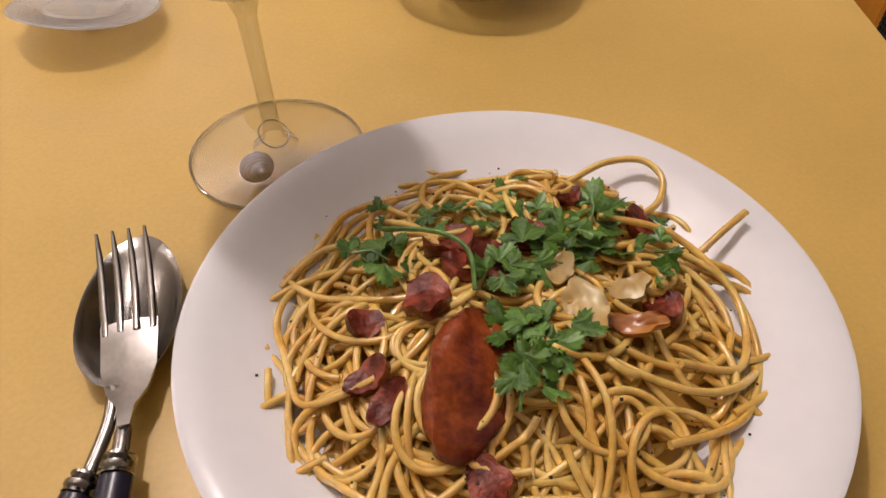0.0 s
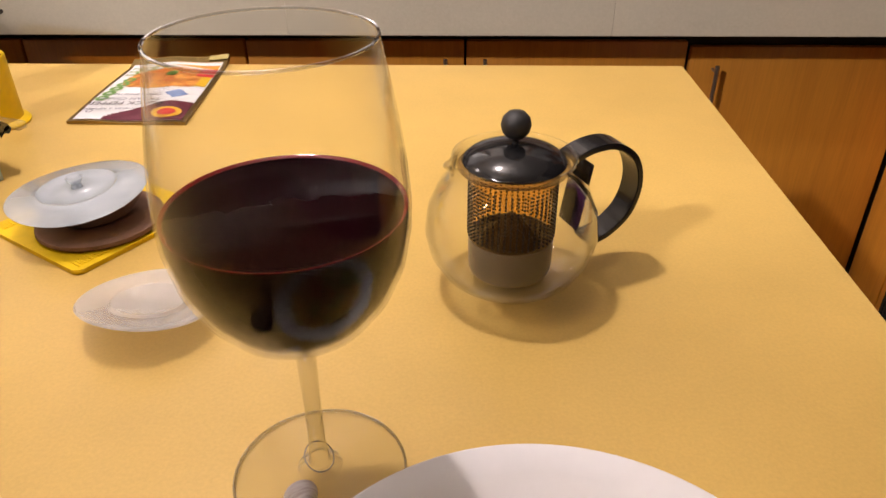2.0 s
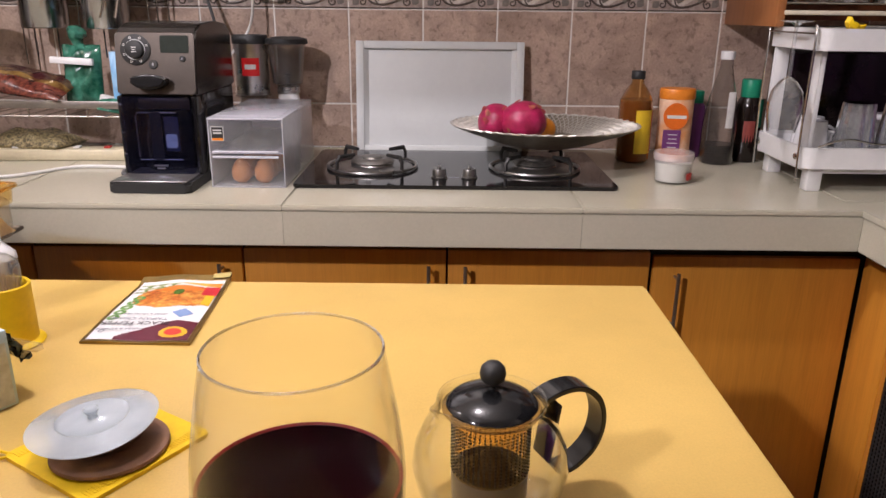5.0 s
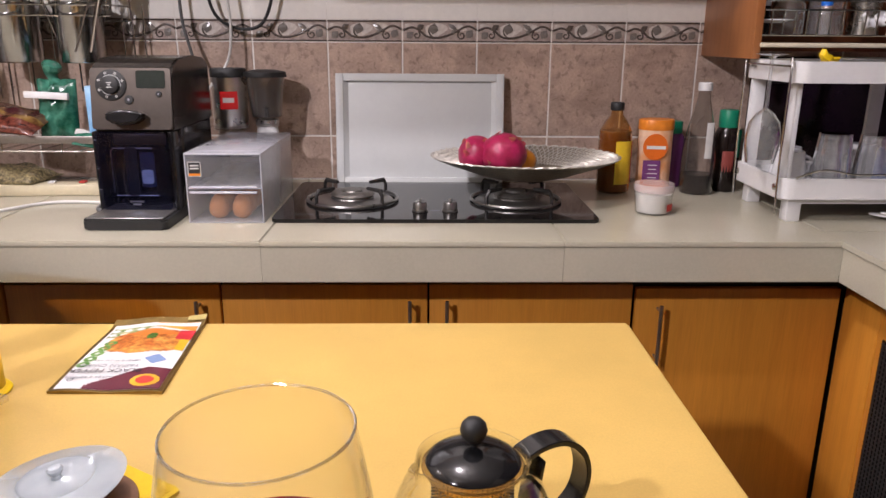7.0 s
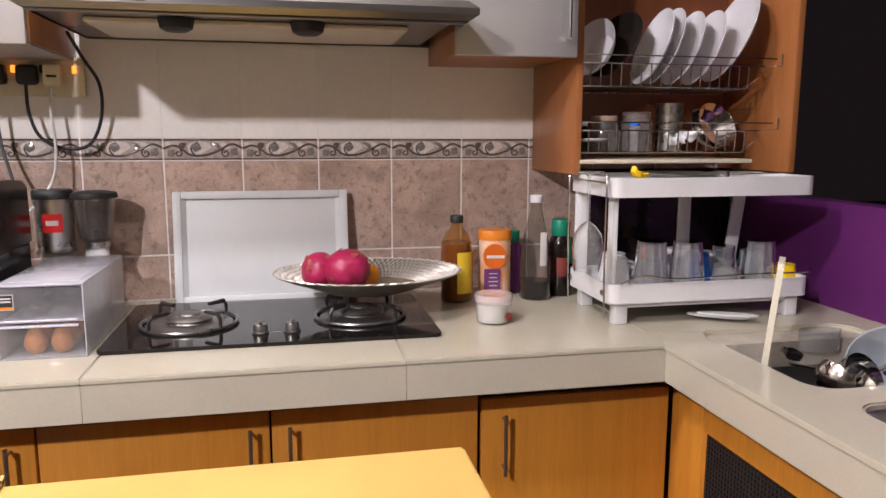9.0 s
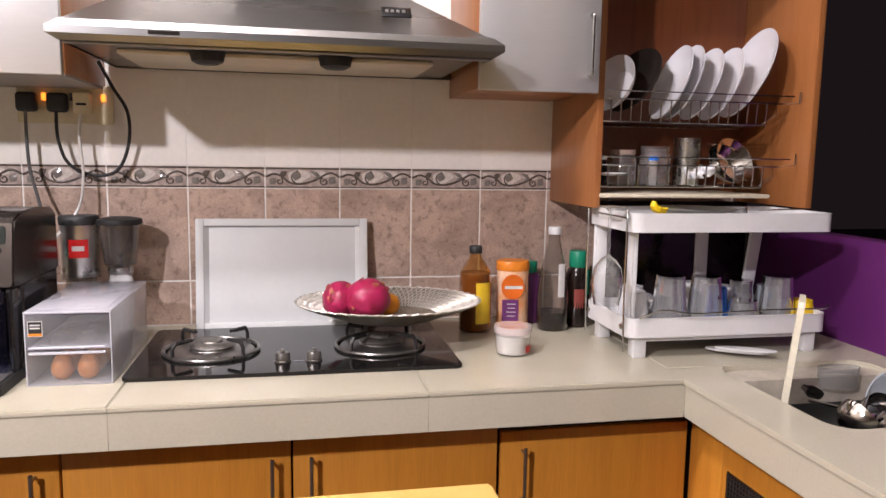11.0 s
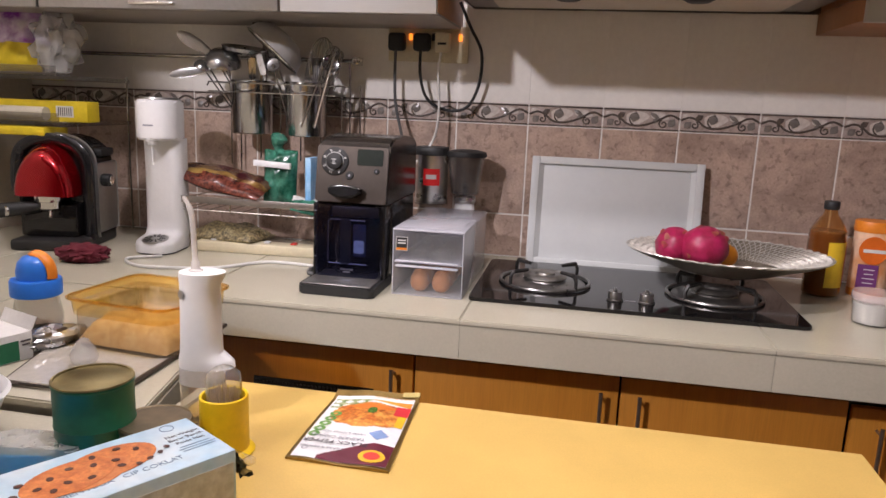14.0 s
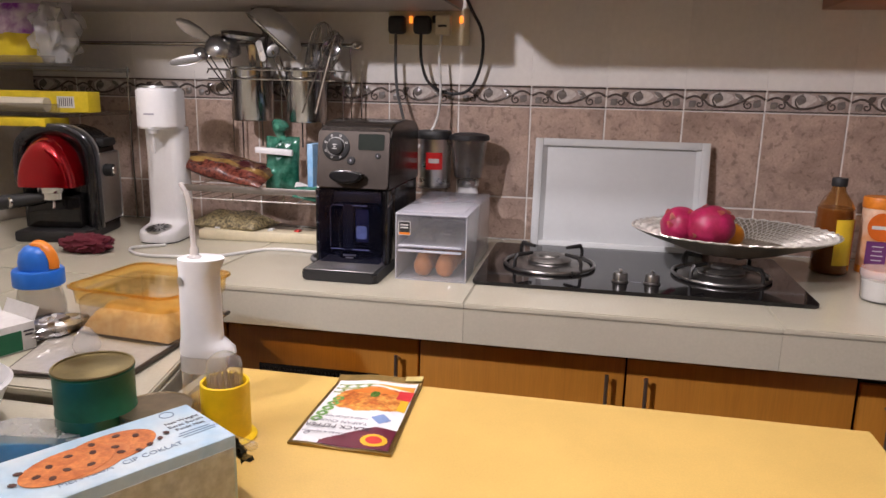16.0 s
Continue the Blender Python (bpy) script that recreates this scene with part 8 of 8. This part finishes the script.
def cab_rack(z, y1):
    ob = thing("drying_rack", "chrome wire drying rack fixed in the open cabinet", "rack")
    segs = [[(0.632, -0.315, z + 0.055), (1.125, -0.315, z + 0.055)], [(0.632, -0.305, z), (1.075, -0.305, z)], [(0.632, -0.05, z), (1.19, -0.05, z)], [(1.125, -0.315, z + 0.055), (1.195, -0.29, z + 0.06), (1.195, -0.29, z + 0.09)], [(1.075, -0.305, z), (1.13, -0.29, z + 0.03), (1.19, -0.20, z + 0.06)], [(0.632, -0.315, z + 0.075), (1.16, -0.315, z + 0.075)]]
    for k in range(17):
        x = 0.65 + 0.027 * k
        segs.append([(x, -0.315, z + 0.055), (x + 0.004, -0.305, z), (x + 0.004, -0.05, z)])
    wire_frame(ob, segs, 0.0019)


cab_rack(1.438, 0), cab_rack(1.275, 0)
DRIP = pbr("cream_drip_tray", (0.62, 0.55, 0.42), 0.4)
tagged(part("drip_tray", box(0.625, 1.10, -0.328, -0.06, 1.248, 1.258, 0.003), DRIP), "cream plastic drip tray under the lower rack", "tray")


def stood_plate(x, y, z, r, lean, label, mat=PORCELAIN, depth=0.02, turn=4):
    ob = thing("dinner_plate", label, "plate", group="plates in the cabinet rack")
    ob.matrix_basis = pose(x, y, z, 0, -lean, turn)
    part("dish", lathe([(0, 0), (r * 0.6, 0), (r * 0.85, depth * 0.5), (r, depth), (r, depth + 0.002), (r * 0.83, depth * 0.5 + 0.004), (r * 0.6, 0.004), (0, 0.004)], 48), mat, ob)


DARK_PAN = pbr("dark_pan", (0.05, 0.04, 0.035), 0.3, 0.6)
stood_plate(0.722, -0.20, 1.528, 0.080, 68, "small deep white bowl stood in the rack", depth=0.035, turn=20)
stood_plate(0.795, -0.15, 1.548, 0.098, 62, "dark metal plate stood in the rack", DARK_PAN, 0.02, turn=18)
for x, r in ((0.893, 0.104), (0.925, 0.105), (0.982, 0.102), (1.040, 0.104)):
    stood_plate(x, -0.19, 1.440 + r, r, 70, "white porcelain plate stood upright in the rack", turn=-4)
stood_plate(1.120, -0.19, 1.575, 0.130, 68, "large white porcelain plate stood in the rack", depth=0.022, turn=-7)


def jar(x, y, r, h, label, lidmat, mat=TUMBLER):
    ob = thing("glass_jar", label, "jar", (x, y, 1.277), group="jars in the cabinet rack")
    part("jar", lathe([(0, 0), (r, 0), (r * 1.03, 0.004), (r * 1.03, h * 0.8), (r * 0.85, h * 0.92), (r * 0.85, h)], 32), mat, ob)
    part("lid", lathe([(r * 0.9, h * 0.93), (r * 0.93, h * 0.95), (r * 0.93, h * 1.08), (0, h * 1.09)], 28), lidmat, ob)


jar(0.745, -0.19, 0.036, 0.085, "clear storage jar with pinkish lid", pbr("pinkish_lid", (0.5, 0.36, 0.3), 0.5))
jar(0.840, -0.18, 0.044, 0.095, "large clip-top glass jar", TUMBLER)
jar(0.800, -0.26, 0.014, 0.07, "small clear bottle with blue cap", BLUE)
jar(0.668, -0.22, 0.018, 0.07, "small dark bottle with white cap", WHITE, SOY)
tagged(part("steel_tumbler", lathe([(0, 0), (0.036, 0), (0.037, 0.003), (0.037, 0.125), (0.0385, 0.128), (0.036, 0.128), (0.035, 0.005), (0, 0.004)], 36), STEEL, at=pose(0.955, -0.15, 1.277)), "tall brushed steel tumbler in the rack", "tumbler")
tagged(part("small_saucer", lathe([(0, 0), (0.02, 0), (0.042, 0.006), (0.042, 0.008), (0.02, 0.003), (0, 0.003)], 32), PORCELAIN, at=pose(0.672, -0.275, 1.302)), "small white saucer on the lower rack", "saucer")
for k, (x, y, r, tx, ty) in enumerate(((1.02, -0.22, 0.06, 55, 25), (1.055, -0.20, 0.065, 60, 30), (1.085, -0.16, 0.055, 50, 20), (1.06, -0.15, 0.045, 10, 5))):
    ob = tagged(part("steel_dish", lathe([(0, 0), (r * 0.7, 0), (r, 0.022), (r, 0.024), (r * 0.68, 0.003), (0, 0.003)], 36), CHROME, at=pose(x, y, 1.325 + 0.012 * k, tx, ty, 0)), "small steel dish heaped in the rack", "dish", "steel dishes in the rack")
for k, (x, a) in enumerate(((0.895, 20), (0.925, -25), (0.95, 10))):
    tagged(part("porcelain_spoon", chunk(k + 81, 0.030, 0.016, 0.003, 0.4), PORCELAIN, at=pose(x, -0.265, 1.305 + 0.004 * k, 50, a, 30 + 25 * k), smooth=70), "white porcelain soup spoon in the rack", "spoon", "soup spoons in the rack")

# ---- white chair outside the opening ----
chair = thing("garden_chair", "white perforated plastic chair outside in the dark", "chair", (2.05, -0.25, -0.1), 20)
part("backrest", prism(rounded(0.42, 0.40, 0.05), 0, 0.02, 0.004), WHITE, chair, at=pose(0, 0.2, 0.95, 80, 0, 0))
part("seat", box(-0.22, 0.22, -0.25, 0.2, 0.44, 0.47, 0.01), WHITE, chair)
for x in (-0.2, 0.2):
    for y in (-0.22, 0.2):
        part("leg", box(x - 0.02, x + 0.02, y - 0.02, y + 0.02, 0, 0.44 if y < 0 else 0.80, 0.005), WHITE, chair)

# ---- wall tiles ----
def tile_mesh(w, h, mat, name):
    bm = bmesh.new()
    bm_box(bm, -w / 2, w / 2, -0.001, 0.007, -h / 2, h / 2)
    es = [e for e in bm.edges if all(v.co.y < 0 for v in e.verts)]
    bmesh.ops.bevel(bm, geom=es, offset=0.0012 if w < 0.198 else 0.0005, segments=1, affect="EDGES")
    return mesh_of(name, bm, mat)


def border_mesh():
    bm = bmesh.new()
    bm_box(bm, -0.0977, 0.0977, -0.001, 0.007, -0.0270, 0.0275)
    bm_tube(bm, [(-0.098, -0.002, 0.025), (0.098, -0.002, 0.025)], 0.0022, 6, 1)
    bm_tube(bm, [(-0.098, -0.002, -0.0255), (0.098, -0.002, -0.0255)], 0.0016, 6, 1)
    wave = [(-0.098, 0.002), (-0.075, 0.010), (-0.055, 0.002), (-0.035, -0.013), (-0.008, -0.017), (0.02, -0.011), (0.045, 0.0), (0.065, 0.011), (0.08, 0.013), (0.098, 0.004)]
    bm_tube(bm, smooth_path([(x, -0.0015, z) for x, z in wave], 5), 0.0030, 6, 1)

    def curl(cx, cz, r, a0, turns, sgn):
        pts = [(cx + r * (1 - 0.75 * k / 14) * math.cos(a0 + sgn * turns * 6.28 * k / 14), -0.0015, cz + r * (1 - 0.75 * k / 14) * math.sin(a0 + sgn * turns * 6.28 * k / 14)) for k in range(15)]
        bm_tube(bm, pts, 0.0021, 6, 1)

    curl(0.058, -0.010, 0.012, 2.0, 1.2, 1)
    curl(-0.062, -0.010, 0.010, 1.2, 1.1, -1)
    curl(-0.014, 0.004, 0.019, -1.9, 0.8, -1)

    def leaf(cx, cz, l, w, a, mat):
        pts = [(cx + l * t * math.cos(a) - w * math.sin(math.pi * abs(t)) * s * math.sin(a), cz + l * t * math.sin(a) + w * math.sin(math.pi * abs(t)) * s * math.cos(a)) for t, s in ((0, 0), (0.25, 1), (0.5, 1), (0.75, 0.8), (1, 0), (0.75, -0.8), (0.5, -1), (0.25, -1))]
        a3 = [bm.verts.new((x, -0.0035 if 0 < i < 4 or i > 4 else -0.0015, z)) for i, (x, z) in enumerate(pts)]
        mid = bm.verts.new((cx + l / 2 * math.cos(a), -0.0048, cz + l / 2 * math.sin(a)))
        for i in range(8):
            f = bm.faces.new((a3[i], a3[(i + 1) % 8], mid))
            f.material_index = mat

    def glaze(cx, cz, rx, rz, a):
        pts = [(rx * math.cos(t) * (1 + 0.15 * math.cos(3 * t)), rz * math.sin(t)) for t in [6.2832 * k / 18 for k in range(18)]]
        f = bm.faces.new([bm.verts.new((cx + x * math.cos(a) - z * math.sin(a), -0.0013, cz + x * math.sin(a) + z * math.cos(a))) for x, z in pts])
        f.material_index = 3

    glaze(-0.012, 0.004, 0.030, 0.017, 0.15)
    glaze(0.046, 0.010, 0.024, 0.010, -0.2)
    glaze(-0.083, 0.012, 0.012, 0.008, 0.0)
    leaf(-0.020, -0.008, 0.030, 0.013, 1.35, 2)
    leaf(0.072, -0.017, 0.026, 0.011, 0.95, 2)
    leaf(-0.088, -0.018, 0.024, 0.010, 0.75, 2)
    leaf(-0.062, 0.004, 0.024, 0.008, 0.55, 1)
    leaf(0.022, 0.018, 0.030, 0.006, -0.5, 2)
    leaf(0.030, -0.010, 0.022, 0.006, 0.9, 2)
    return mesh_of("border_tile", bm, [BORDER_TILE, VINE, LEAF, PALE_GLAZE])


brown, brown_low = tile_mesh(0.1958, 0.2465, BROWN_TILE, "brown_tile"), tile_mesh(0.1958, 0.1160, BROWN_TILE, "brown_tile_cut")
vine_tile, cream = border_mesh(), tile_mesh(0.1999, 0.2499, CREAM, "cream_tile")
for i in range(16):
    x = -1.9 + 0.2 * i
    for me, z in ((brown, 1.1265), (brown_low, 0.9405), (vine_tile, 1.2805)):
        ob = new("wall_tile", me)
        ob.parent, ob.location = wall_north, (x, 0, z)
    for k in range(5):
        ob = new("wall_tile", cream)
        ob.parent, ob.location = wall_north, (x, 0, 1.4345 + 0.25 * k)
